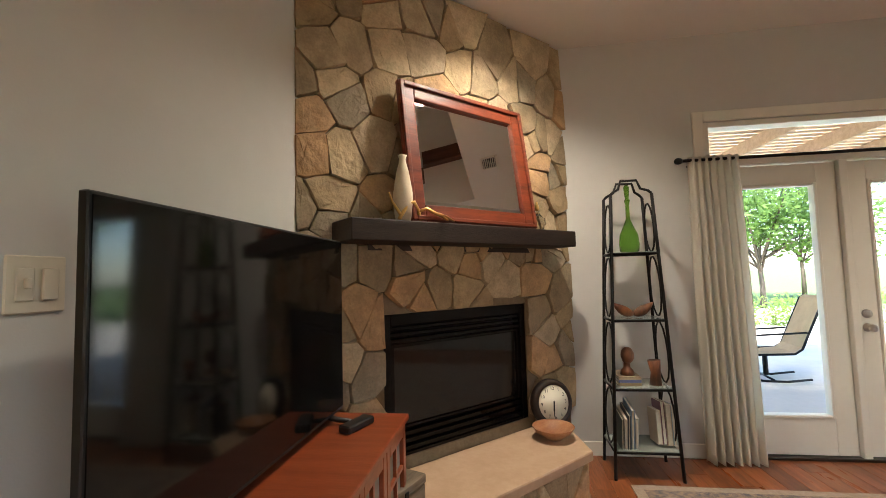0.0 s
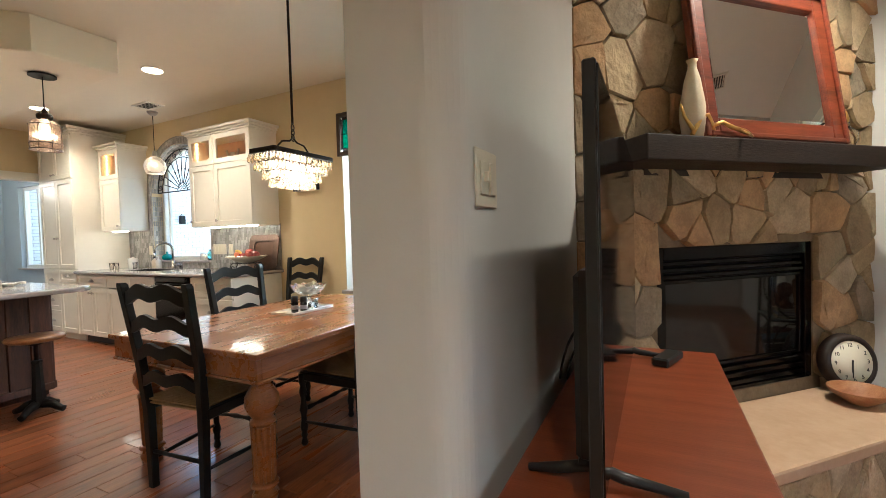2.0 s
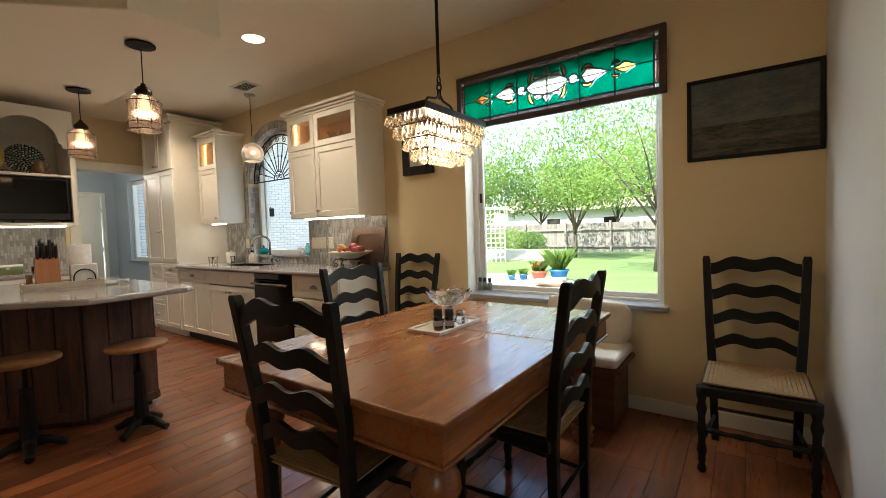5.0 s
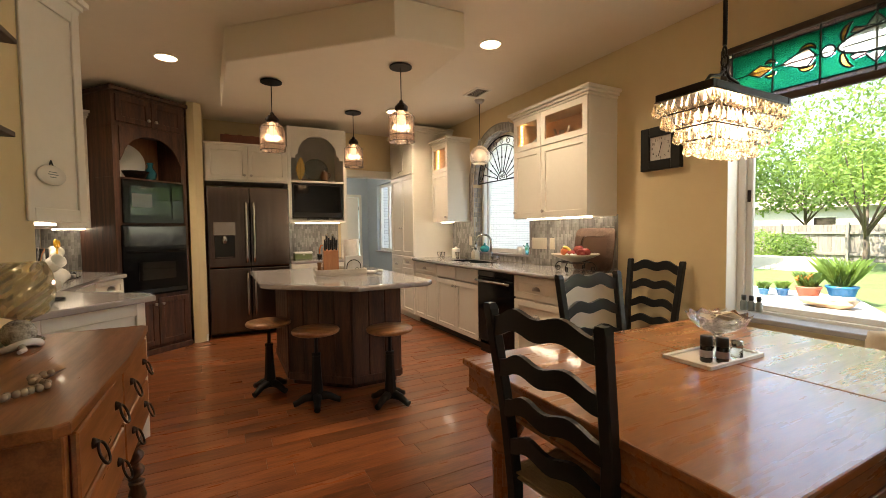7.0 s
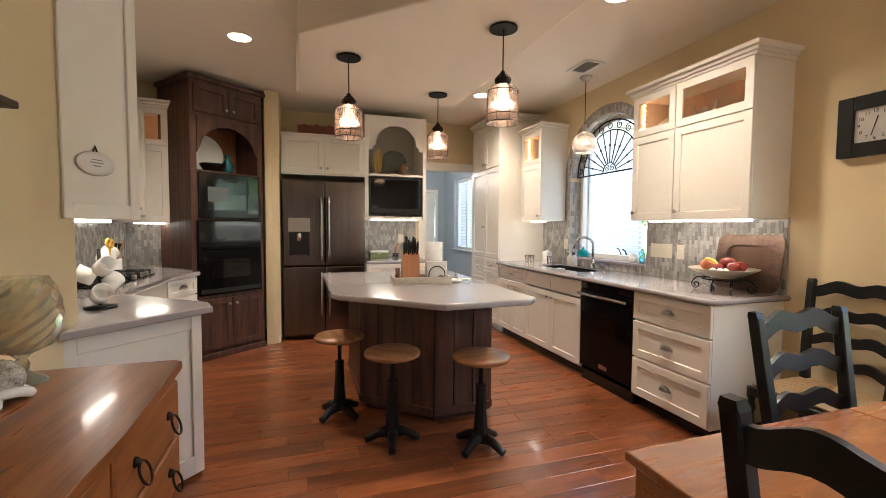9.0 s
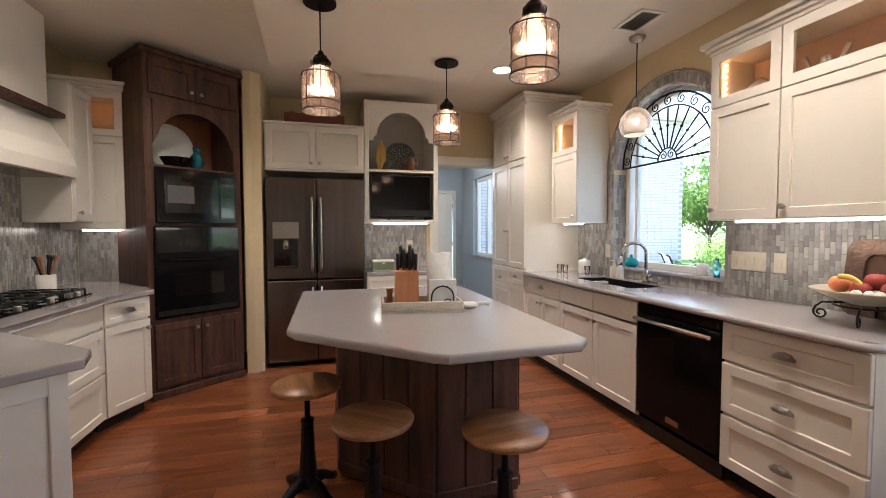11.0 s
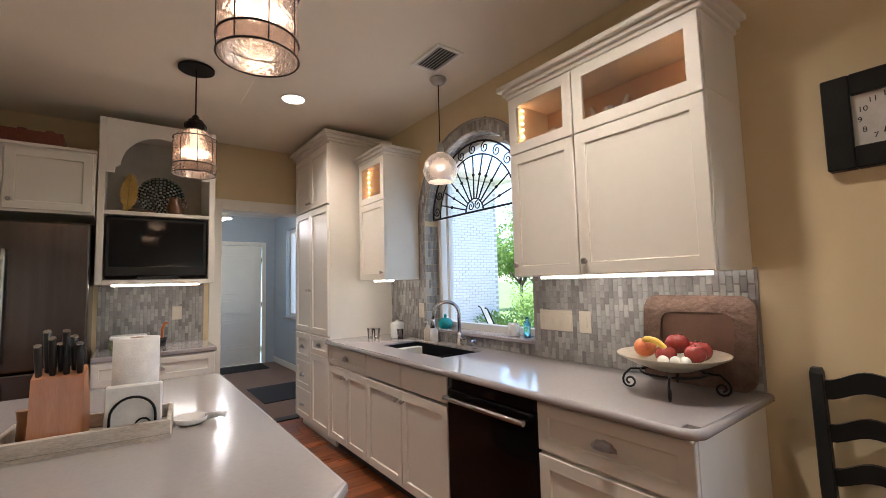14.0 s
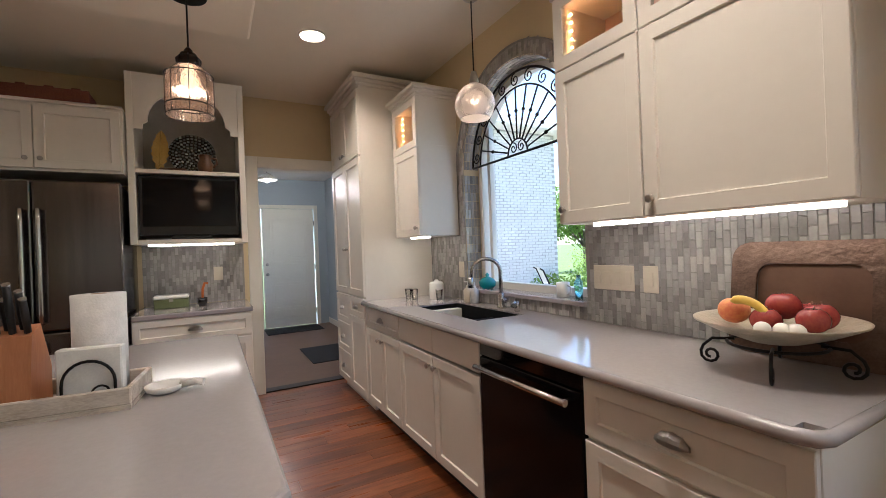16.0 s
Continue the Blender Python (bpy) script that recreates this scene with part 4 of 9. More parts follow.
def chair(at):
    """A ladder-back chair: the back at y = 0, the seat towards +y."""
    c = thing("dining_chair", "black ladder-back dining chair with a woven rush seat", "chair", at, group="ladder-back dining chairs")
    zt = 1.035
    for s in (-1, 1):
        bm = BM()
        pts = [(s * 0.178, 0.0, 0), (s * 0.19, 0.0, 0.40), (s * 0.205, -0.02, 0.65), (s * 0.222, -0.075, zt - 0.02), (s * 0.223, -0.079, zt)]
        hw = [0.018, 0.021, 0.02, 0.019, 0.014]
        rows = []
        for (x, y, z), w in zip(pts, hw):
            rows.append([bm.verts.new((x + a * w, y + b * w, z)) for a, b in ((-1, -1), (1, -1), (1, 1), (-1, 1))])
        for lo, hi in zip(rows, rows[1:]):
            for i in range(4):
                bm.faces.new((lo[i], lo[(i + 1) % 4], hi[(i + 1) % 4], hi[i]))
        bm.faces.new(rows[0][::-1])
        bm.faces.new(rows[-1])
        es = [e for e in bm.edges if abs((e.verts[0].co - e.verts[1].co).z) > 0.02]
        bmesh.ops.bevel(bm, geom=es, offset=0.004, segments=1, affect="EDGES")
        part("back_post", bm, BLACKW, c)
        part("front_leg", one(lathe, turned(0.43, 0.023), 14, c=(s * 0.215, 0.40, 0)), BLACKW, c)
        part("side_stretcher", one(tube, [(s * 0.18, 0.0, 0.14), (s * 0.20, 0.2, 0.14), (s * 0.215, 0.40, 0.14)], [0.008, 0.012, 0.008], 8), BLACKW, c)
        part("seat_rail", one(box, *sorted((s * 0.185, s * 0.222)), 0.0, 0.40, 0.385, 0.435, 0.006), BLACKW, c)
    for i, (z, h) in enumerate(((0.565, 0.055), (0.70, 0.058), (0.84, 0.06), (0.985, 0.068))):
        y = -0.010 - 0.062 * (z - 0.5) / 0.5
        part("slat", slat(0.385 + 0.03 * (z - 0.5), h, z, y), BLACKW, c)
    st = []
    for k in range(9):
        st.append((0.009 + (0.006 if k % 2 else 0)))
    part("front_stretcher", one(tube, [(-0.215 + 0.43 * k / 8, 0.40, 0.21) for k in range(9)], st, 10), BLACKW, c)
    part("back_stretcher", one(tube, [(-0.18, 0.0, 0.18), (0.18, 0.0, 0.18)], 0.010, 8), BLACKW, c)
    part("front_rail", one(box, -0.215, 0.215, 0.39, 0.425, 0.385, 0.435, 0.006), BLACKW, c)
    # woven seat: four sloping triangles of cord
    bm = BM()
    for k in range(4):
        for j in range(12):
            u0, u1 = j / 12, (j + 0.86) / 12
            def q(u, v, k=k):
                # v: along the edge, -1..1, narrowing to the middle
                e = 1 - u
                cx, cy = 0.0, 0.20
                hx, hy = 0.207 * e, 0.21 * e
                p = {0: (v * hx, -hy), 1: (hx, v * hy), 2: (-v * hx, hy), 3: (-hx, -v * hy)}[k]
                return (cx + p[0], cy + p[1], 0.452 - 0.016 * u)
            a, b, c_, d_ = q(u0, -1), q(u0, 1), q(u1, 1), q(u1, -1)
            vs = [bm.verts.new(p) for p in (a, b, c_, d_)]
            ws = [bm.verts.new((p[0], p[1], p[2] - 0.006)) for p in (a, b, c_, d_)]
            bm.faces.new(vs)
            for i in range(4):
                bm.faces.new((vs[i], ws[i], ws[(i + 1) % 4], vs[(i + 1) % 4]))
    box(bm, -0.205, 0.205, -0.008, 0.408, 0.425, 0.434, 0.004)
    part("seat", bm, RUSH, c, "woven golden rush seat")
    return c


ch = chair(pose(-2.372, 1.51, 0, 0, 0, 5))
copy_thing(ch, pose(-1.758, 2.34, 0, 0, 0, 90))
copy_thing(ch, pose(-1.13, 3.45, 0, 0, 0, 180))
copy_thing(ch, pose(-3.045, 2.436, 0, 0, 0, -90))
copy_thing(ch, pose(-3.555, 3.525, 0, 0, 0, 180))

# storage bench under the window
b = thing("storage_bench", "wooden storage bench with a cream cushion under the window", "bench")
BENCHW = wood("bench_wood", (0.16, 0.06, 0.025), (0.08, 0.03, 0.013), 0.45, "x")
part("body", one(box, -2.92, -1.80, 3.22, 3.60, 0.0, 0.36, 0.006), BENCHW, b)
part("lid", one(box, -2.95, -1.76, 3.19, 3.62, 0.36, 0.39, 0.006), BENCHW, b)
bm = BM()
box(bm, -2.94, -1.77, 3.18, 3.62, 0.39, 0.455, 0.025, 3)
part("cushion", bm, LINEN, b, "cream fabric cushion")
bm = BM()
blob(bm, (0, 0, 0), 0.27, 0.055, 0.15, 24, 14, 0.15)
for v in bm.verts:
    v.co.x = math.copysign(min(abs(v.co.x) * 1.25, 0.27), v.co.x)
    v.co.z = math.copysign(min(abs(v.co.z) * 1.25, 0.15), v.co.z)
solid("pillow", bm, LINEN, "cream fabric pillow lying on the window bench", "pillow", pose(-2.03, 3.52, 0.605, 12, 6, 3))

# ---------- living room ----------
def ramp_stone(name, colours, rough=0.85):
    """Stone whose tint differs from piece to piece."""
    m = mat(name, (0.4, 0.33, 0.24), rough, base2=(0.27, 0.22, 0.16), scale=9, amount=0.9, bump=1.0, bump_scale=26, vary=0.22, relief=0.010)
    nt = m.node_tree
    info = next(n for n in nt.nodes if n.type == "OBJECT_INFO")
    cr = nt.nodes.new("ShaderNodeValToRGB")
    cr.color_ramp.interpolation = "CONSTANT"
    el = cr.color_ramp.elements
    while len(el) < len(colours):
        el.new(0.5)
    for i, c in enumerate(colours):
        el[i].position = i / len(colours)
        el[i].color = (*c, 1)
    nt.links.new(info.outputs["Random"], cr.inputs["Fac"])
    mix = next(n for n in nt.nodes if n.type == "MIX")
    nt.links.new(cr.outputs["Color"], mix.inputs["A"])
    dark = nt.nodes.new("ShaderNodeHueSaturation")
    dark.inputs["Value"].default_value = 0.68
    nt.links.new(cr.outputs["Color"], dark.inputs["Color"])
    nt.links.new(dark.outputs["Color"], mix.inputs["B"])
    return m


STONE = ramp_stone("field_stone", [(0.52, 0.38, 0.22), (0.42, 0.32, 0.20), (0.55, 0.41, 0.24), (0.37, 0.30, 0.21), (0.53, 0.34, 0.18), (0.45, 0.35, 0.23), (0.50, 0.39, 0.25)])
MORTAR = mat("dark_mortar", (0.25, 0.19, 0.12), 0.95, base2=(0.17, 0.125, 0.08), scale=20, bump=0.8, bump_scale=60)
SAND = mat("sandstone_slab", (0.52, 0.36, 0.24), 0.7, base2=(0.44, 0.29, 0.18), scale=3.5, amount=0.6, bump=0.25, bump_scale=40)


def cells(seeds, x0, x1, z0, z1):
    """The polygon nearest to each seed, inside a rectangle."""
    out = []
    for i, (sx, sz) in enumerate(seeds):
        poly = [(x0, z0), (x1, z0), (x1, z1), (x0, z1)]
        for j, (tx, tz) in enumerate(seeds):
            if i == j or (tx - sx) ** 2 + (tz - sz) ** 2 > 0.7:
                continue
            mx, mz, dx, dz = (sx + tx) / 2, (sz + tz) / 2, tx - sx, tz - sz
            side = [(p[0] - mx) * dx + (p[1] - mz) * dz for p in poly]
            q = []
            for k in range(len(poly)):
                a, b, sa, sb = poly[k], poly[(k + 1) % len(poly)], side[k], side[(k + 1) % len(poly)]
                if sa <= 0:
                    q.append(a)
                if sa * sb < 0:
                    u = sa / (sa - sb)
                    q.append((a[0] + (b[0] - a[0]) * u, a[1] + (b[1] - a[1]) * u))
            poly = q
            if len(poly) < 3:
                break
        if len(poly) >= 3:
            out.append(poly)
    return out


def cut(poly, nx, nz, at):
    """The part of a polygon on the near side of an upright (x = at) or level (z = at) line."""
    d = [(nx * (p[0] - at) if nx else nz * (p[1] - at)) for p in poly]
    q = []
    for k in range(len(poly)):
        a, b, sa, sb = poly[k], poly[(k + 1) % len(poly)], d[k], d[(k + 1) % len(poly)]
        if sa <= 0:
            q.append(a)
        if sa * sb < 0:
            u = sa / (sa - sb)
            q.append((a[0] + (b[0] - a[0]) * u, a[1] + (b[1] - a[1]) * u))
    return q


def stone_mesh(poly, rng, thick=0.030):
    """A rough stone over a polygon in x and z; it stands out towards -y."""
    cx = sum(p[0] for p in poly) / len(poly)
    cz = sum(p[1] for p in poly) / len(poly)
    pts = []
    n = len(poly)
    for i in range(n):
        a, b = poly[i], poly[(i + 1) % n]
        L = math.hypot(b[0] - a[0], b[1] - a[1])
        if L < 0.012:
            continue
        k = max(1, min(3, int(L / 0.05)))
        for q in range(k):
            u = (q + 0.12 * rng.uniform(-1, 1) + (0.10 if q == 0 else 0)) / k
            pts.append((a[0] + (b[0] - a[0]) * u, a[1] + (b[1] - a[1]) * u))
    if len(pts) < 3:
        return None
    size = max(0.05, min(math.hypot(p[0] - cx, p[1] - cz) for p in pts))
    bm = BM()
    rings = []
    t = thick * rng.uniform(0.7, 1.25)
    tilt = (rng.uniform(-0.08, 0.08), rng.uniform(-0.08, 0.08))
    for inset, d in ((0.0, 0.012), (0.001, -t * 0.65), (0.006, -t), (size * 0.5, -t * rng.uniform(1.0, 1.12))):
        ring_ = []
        for p in pts:
            dx, dz = p[0] - cx, p[1] - cz
            L = math.hypot(dx, dz)
            k = max(0.15, 1 - (inset + (rng.uniform(0, 0.006) if inset > 0.006 else 0)) / L)
            x, z = cx + dx * k, cz + dz * k
            y = d + (tilt[0] * (x - cx) + tilt[1] * (z - cz) if d < 0 else 0) + (rng.uniform(-0.004, 0.004) if d < 0 else 0)
            ring_.append(bm.verts.new((x, y, z)))
        rings.append(ring_)
    m = len(pts)
    for lo, hi in zip(rings, rings[1:]):
        for i in range(m):
            bm.faces.new((lo[i], lo[(i + 1) % m], hi[(i + 1) % m], hi[i]))
    bm.faces.new(rings[-1])
    return bm


FP = pose(-0.272, 2.57, 0, 0, 0, 44.4)     # the chimney breast's face; x runs along it, y into it
S0, S1 = -0.47, 1.575
fp = thing("fireplace", "corner fireplace of rough tan field stone", "fireplace", FP)
bm = BM()
box(bm, S0, 0.0, 0.004, 0.2, 0, LC - 0.002)
box(bm, 1.095, S1, 0.004, 0.2, 0, LC - 0.002)
box(bm, 0.0, 1.095, 0.004, 0.2, 1.125, LC - 0.002)
box(bm, 0.0, 1.095, 0.004, 0.2, 0, 0.36)
part("mortar_bed", bm, MORTAR, fp)
rng = random.Random(11)
seeds = []
z = 0.02
row = 0
while z < LC:
    x = S0 + rng.uniform(0.02, 0.12)
    while x < S1:
        seeds.append((x + rng.uniform(-0.05, 0.05), z + rng.uniform(-0.09, 0.09)))
        x += rng.choice((0.10, 0.16, 0.24, 0.33))
    z += rng.choice((0.13, 0.18, 0.23))
for k, poly in enumerate(cells(seeds, S0, S1, 0.02, LC - 0.004)):
    cx_ = sum(p[0] for p in poly) / len(poly)
    cz_ = sum(p[1] for p in poly) / len(poly)
    # leave out the opening
    if 0 < cx_ < 1.095 and cz_ < 1.07:
        continue
    q = poly
    if any(0 < p[0] < 1.095 and p[1] < 1.127 for p in poly):
        if 0 < cx_ < 1.095 or cz_ > 1.2:
            q = cut(poly, 0, -1, 1.127)
        elif cx_ <= 0:
            q = cut(poly, 1, 0, 0.0)
        else:
            q = cut(poly, -1, 0, 1.095)
    if len(q) < 3:
        continue
    if cz_ < 0.30:
        continue
    sm = stone_mesh(q, rng)
    if sm:
        part("stone", sm, STONE, fp)

# the glass front and its black louvres
fb = thing("fireplace_insert", "black metal gas fireplace insert with a glass front", "fireplace", FP @ pose(0, 0.02, 0.36))
bm = BM()
for x0, x1, z0, z1 in ((0.0, 0.05, 0, 0.765), (1.045, 1.095, 0, 0.765), (0.05, 1.045, 0.70, 0.765), (0.05, 1.045, 0, 0.02)):
    box(bm, x0, x1, -0.01, 0.06, z0, z1, 0.003)
part("surround", bm, BLACKM, fb)
for i in range(3):
    part("louvre", one(box, 0.05, 1.045, -0.004 + 0.004 * i, 0.03, 0.605 + i * 0.033, 0.628 + i * 0.033, 0.004), BLACKM, fb)
for i in range(3):
    part("louvre", one(box, 0.05, 1.045, -0.012 + 0.006 * i, 0.03, 0.025 + i * 0.037, 0.052 + i * 0.037, 0.004), BLACKM, fb)
bm = BM()
for x0, x1, z0, z1 in ((0.05, 0.075, 0.14, 0.60), (1.02, 1.045, 0.14, 0.60), (0.075, 1.02, 0.14, 0.16), (0.075, 1.02, 0.58, 0.60)):
    box(bm, x0, x1, 0.004, 0.03, z0, z1, 0.003)
part("door_frame", bm, BLACKM, fb)
part("glass", one(box, 0.075, 1.02, 0.014, 0.018, 0.16, 0.58), BLACKG, fb, "dark reflecting glass")
part("base_panel", one(box, 0.0, 1.095, -0.008, 0.06, -0.058, -0.001, 0.003), BLACKM, fb)
part("back_panel", one(box, 0.0, 1.095, 0.06, 0.07, 0, 0.765), BLACKP, fb)

# raised hearth
hearth = thing("hearth", "raised stone hearth with a pale sandstone slab", "hearth", FP)
HP = [(-0.45, -0.002), (-0.45, -0.50), (-0.28, -0.535), (1.07, -0.50), (1.37, -0.05), (1.37, -0.002)]
part("slab", one(prism, HP, 0.24, 0.30, 0.012, 2), SAND, hearth)
core = [(-0.43, -0.002), (-0.43, -0.46), (-0.27, -0.485), (1.045, -0.455), (1.32, -0.05), (1.32, -0.002)]
part("mortar_bed", one(prism, core, 0.0, 0.24), MORTAR, hearth)
for (ax, ay), (bx, by) in ((core[2], core[3]), (core[3], core[4])):
    L = math.hypot(bx - ax, by - ay)
    sd = []
    x = 0.07
    while x < L:
        sd.append((x, 0.12 + rng.uniform(-0.09, 0.09)))
        x += rng.choice((0.08, 0.12, 0.15))
    at = pose(ax, ay, 0, 0, 0, math.degrees(math.atan2(by - ay, bx - ax)))
    for poly in cells(sd, 0, L, 0.0, 0.238):
        sm = stone_mesh(poly, rng, 0.03)
        if sm:
            part("stone", sm, STONE, hearth, at=at)

# mantel and what stands on it
MANTEL = wood("black_brown_mantel", (0.030, 0.017, 0.012), (0.012, 0.007, 0.006), 0.5, "x", coat=0.0, bump=0.3)
mt = thing("mantel_shelf", "thick black-brown wooden mantel shelf on the stone", "shelf", FP)
part("board", one(box, -0.29, 1.345, -0.255, 0.0, 1.50, 1.605, 0.006, 2), MANTEL, mt)
part("cleat", one(box, -0.1, 1.15, -0.03, 0.0, 1.47, 1.50), MANTEL, mt)

mi = thing("mirror", "large mirror in a red-brown wooden frame resting on the mantel", "mirror", FP @ pose(0.525, -0.20, 1.607, -8.0, 0, 0))
MW, MH, MF = 0.94, 0.795, 0.095
bm = BM()
for x0, x1, z0, z1 in ((-MW / 2, -MW / 2 + MF, 0, MH), (MW / 2 - MF, MW / 2, 0, MH), (-MW / 2 + MF, MW / 2 - MF, 0, MF), (-MW / 2 + MF, MW / 2 - MF, MH - MF, MH)):
    box(bm, x0, x1, -0.02, 0.012, z0, z1, 0.006, 2)
frm = part("frame", bm, FRAMEW, mi)
bm = BM()
g = MF - 0.012
for x0, x1, z0, z1 in ((-MW / 2 + 0.004, -MW / 2 + 0.03, 0.004, MH - 0.004), (MW / 2 - 0.03, MW / 2 - 0.004, 0.004, MH - 0.004), (-MW / 2 + 0.03, MW / 2 - 0.03, 0.004, 0.03), (-MW / 2 + 0.03, MW / 2 - 0.03, MH - 0.03, MH - 0.004)):
    box(bm, x0, x1, -0.034, -0.018, z0, z1, 0.006, 2)
part("outer_bead", bm, FRAMEW, frm)
bm = BM()
X, Z0, Z1, bv = MW / 2 - MF, MF, MH - MF, 0.022
o = [(-X, Z0), (X, Z0), (X, Z1), (-X, Z1)]
i_ = [(-X + bv, Z0 + bv), (X - bv, Z0 + bv), (X - bv, Z1 - bv), (-X + bv, Z1 - bv)]
vo = [bm.verts.new((x, 0.0, z)) for x, z in o]
vi = [bm.verts.new((x, -0.003, z)) for x, z in i_]
bm.faces.new(vi)
for k in range(4):
    bm.faces.new((vo[k], vo[(k + 1) % 4], vi[(k + 1) % 4], vi[k]))
part("glass", bm, MIRROR, mi, "clear bevelled mirror glass")

bm = BM()
lathe(bm, [(0.03, 0), (0.042, 0.01), (0.052, 0.09), (0.05, 0.15), (0.032, 0.26), (0.018, 0.31), (0.017, 0.33), (0.024, 0.345), (0.018, 0.344)], 24)
solid("vase", bm, mat("cream_ceramic", (0.66, 0.58, 0.44), 0.45, base2=(0.58, 0.49, 0.36), scale=14, bump=0.2, bump_scale=80), "slim cream ceramic vase on the mantel", "vase", FP @ pose(0.03, -0.18, 1.606))
GOLD = mat("gold_metal", (0.75, 0.48, 0.16), 0.3, metal=1.0, scale=20)
bm = BM()
tube(bm, [(0, 0, 0.008), (0.03, 0, 0.05), (0.055, 0, 0.09), (0.09, 0, 0.10), (0.115, 0, 0.06), (0.125, 0, 0.008)], 0.010, 8)
tube(bm, [(0.11, 0, 0.05), (0.16, -0.01, 0.07), (0.21, -0.02, 0.045), (0.27, -0.03, 0.03), (0.33, -0.02, 0.012)], [0.009, 0.009, 0.011, 0.010, 0.006], 8)
tube(bm, [(0.24, -0.025, 0.035), (0.26, -0.06, 0.008)], [0.009, 0.006], 8)
tube(bm, [(0.01, 0, 0.03), (-0.03, 0.01, 0.09), (-0.05, 0.01, 0.14)], [0.009, 0.007, 0.004], 8)
tube(bm, [(0.05, 0, 0.09), (0.04, 0.01, 0.14)], [0.008, 0.004], 8)
solid("antler_ornament", bm, GOLD, "gold antler ornament lying on the mantel", "ornament", FP @ pose(-0.02, -0.22, 1.606))
d = thing("decanter", "round clear glass decanter with a gold stopper on the mantel", "decanter", FP @ pose(1.06, -0.17, 1.606))
bm = BM()
lathe(bm, [(0.02, 0), (0.035, 0.004), (0.052, 0.04), (0.05, 0.075), (0.02, 0.105), (0.014, 0.12), (0.018, 0.13)], 20)
part("flask", bm, CRYSTAL, d)
part("stopper", one(lathe, [(0.012, 0.13), (0.016, 0.15), (0.012, 0.165), (0.005, 0.19)], 12), GOLD, d, "gold stopper")

# on the hearth
cl = thing("table_clock", "round dark wooden clock with a cream dial on the hearth", "clock", FP @ pose(1.21, -0.10, 0.457, -10, 0, -16))
bm = BM()
lathe(bm, [(0.02, 0.04), (0.145, 0.04), (0.155, 0.02), (0.15, -0.015), (0.125, -0.03), (0.118, -0.02), (0.02, -0.02)], 36, ax="y")
part("case", bm, MANTEL, cl)
DIAL = mat("cream_dial", (0.74, 0.69, 0.56), 0.5, scale=10, base2=(0.7, 0.64, 0.5))
part("dial", one(lathe, [(0.001, -0.0195), (0.115, -0.0195), (0.115, -0.022), (0.001, -0.022)], 32, ax="y"), DIAL, cl, "cream dial")
INK = mat("black_ink", (0.01, 0.01, 0.01), 0.6)


def letters(text, size, material, parent, at, name="numeral", align="CENTER"):
    cu = bpy.data.curves.new(name, "FONT")
    cu.body, cu.size, cu.extrude, cu.align_x, cu.align_y = text, size, 0.0006, align, "CENTER"
    tmp = bpy.data.objects.new(name, cu)
    me = bpy.data.meshes.new_from_object(tmp)
    bpy.data.objects.remove(tmp)
    me.name = name
    me.materials.append(material)
    ob = new(name, me)
    ob.parent = parent
    ob.matrix_basis = at
    return ob


for h in range(1, 13):
    a = 2 * math.pi * h / 12
    letters(str(h), 0.03, INK, cl, pose(0.092 * math.sin(a), -0.0235, 0.092 * math.cos(a), 90, 0, 0))
for a, L, w in ((6.3 / 12 * 2 * math.pi, 0.055, 0.005), (0.52 * 2 * math.pi, 0.085, 0.003)):
    part("hand", one(box, -w, w, -0.026, -0.0245, -0.012, L), INK, cl, at=pose(0, 0, 0, 0, math.degrees(a), 0))
bm = BM()
lathe(bm, [(0.05, 0), (0.055, 0.006), (0.11, 0.045), (0.128, 0.07), (0.13, 0.076), (0.12, 0.072), (0.09, 0.035), (0.03, 0.014)], 32)
solid("wooden_bowl", bm, wood("turned_bowl_wood", (0.42, 0.20, 0.09), (0.28, 0.11, 0.045), 0.4, "x"), "shallow turned wooden bowl on the hearth", "bowl", FP @ pose(1.05, -0.235, 0.30))
bx = thing("wooden_box", "small weathered wooden box with a metal latch on the hearth", "box", FP @ pose(-0.35, -0.29, 0.30, 0, 0, 22))
OLDW = wood("weathered_wood", (0.22, 0.17, 0.12), (0.10, 0.075, 0.05), 0.8, "x", coat=0.0, bump=0.4)
part("body", one(box, 0, 0.30, -0.2, 0, 0, 0.09, 0.004), OLDW, bx)
part("lid", one(box, -0.004, 0.304, -0.204, 0.004, 0.093, 0.135, 0.006), OLDW, bx)
part("latch", one(box, 0.14, 0.165, -0.21, -0.203, 0.07, 0.115, 0.002), IRON, bx)

# television console
cn = thing("television_console", "cherry-stained console with glass-paned doors", "console", pose(-0.10, 1.0, 0, 0, 0, 90))
W, D, H = 1.23, 0.45, 0.72
part("top", one(box, -0.02, W + 0.02, -0.03, D, H - 0.028, H, 0.006, 2), REDW, cn)
bm = BM()
box(bm, 0, 0.02, 0, D - 0.01, 0.06, H - 0.028)
box(bm, W - 0.02, W, 0, D - 0.01, 0.06, H - 0.028)
box(bm, 0.02, W - 0.02, D - 0.02, D - 0.01, 0.06, H - 0.028)
box(bm, 0.02, W - 0.02, 0, D - 0.02, 0.06, 0.08)
box(bm, 0.02, W - 0.02, 0.02, D - 0.02, 0.36, 0.38)
part("body", bm, REDW, cn)
for x in (0.03, W - 0.03):
    for y in (0.03, D - 0.04):
        part("foot", one(box, x - 0.03, x + 0.03, y - 0.03, y + 0.03, 0, 0.06, 0.004), REDW, cn)
nd = 4
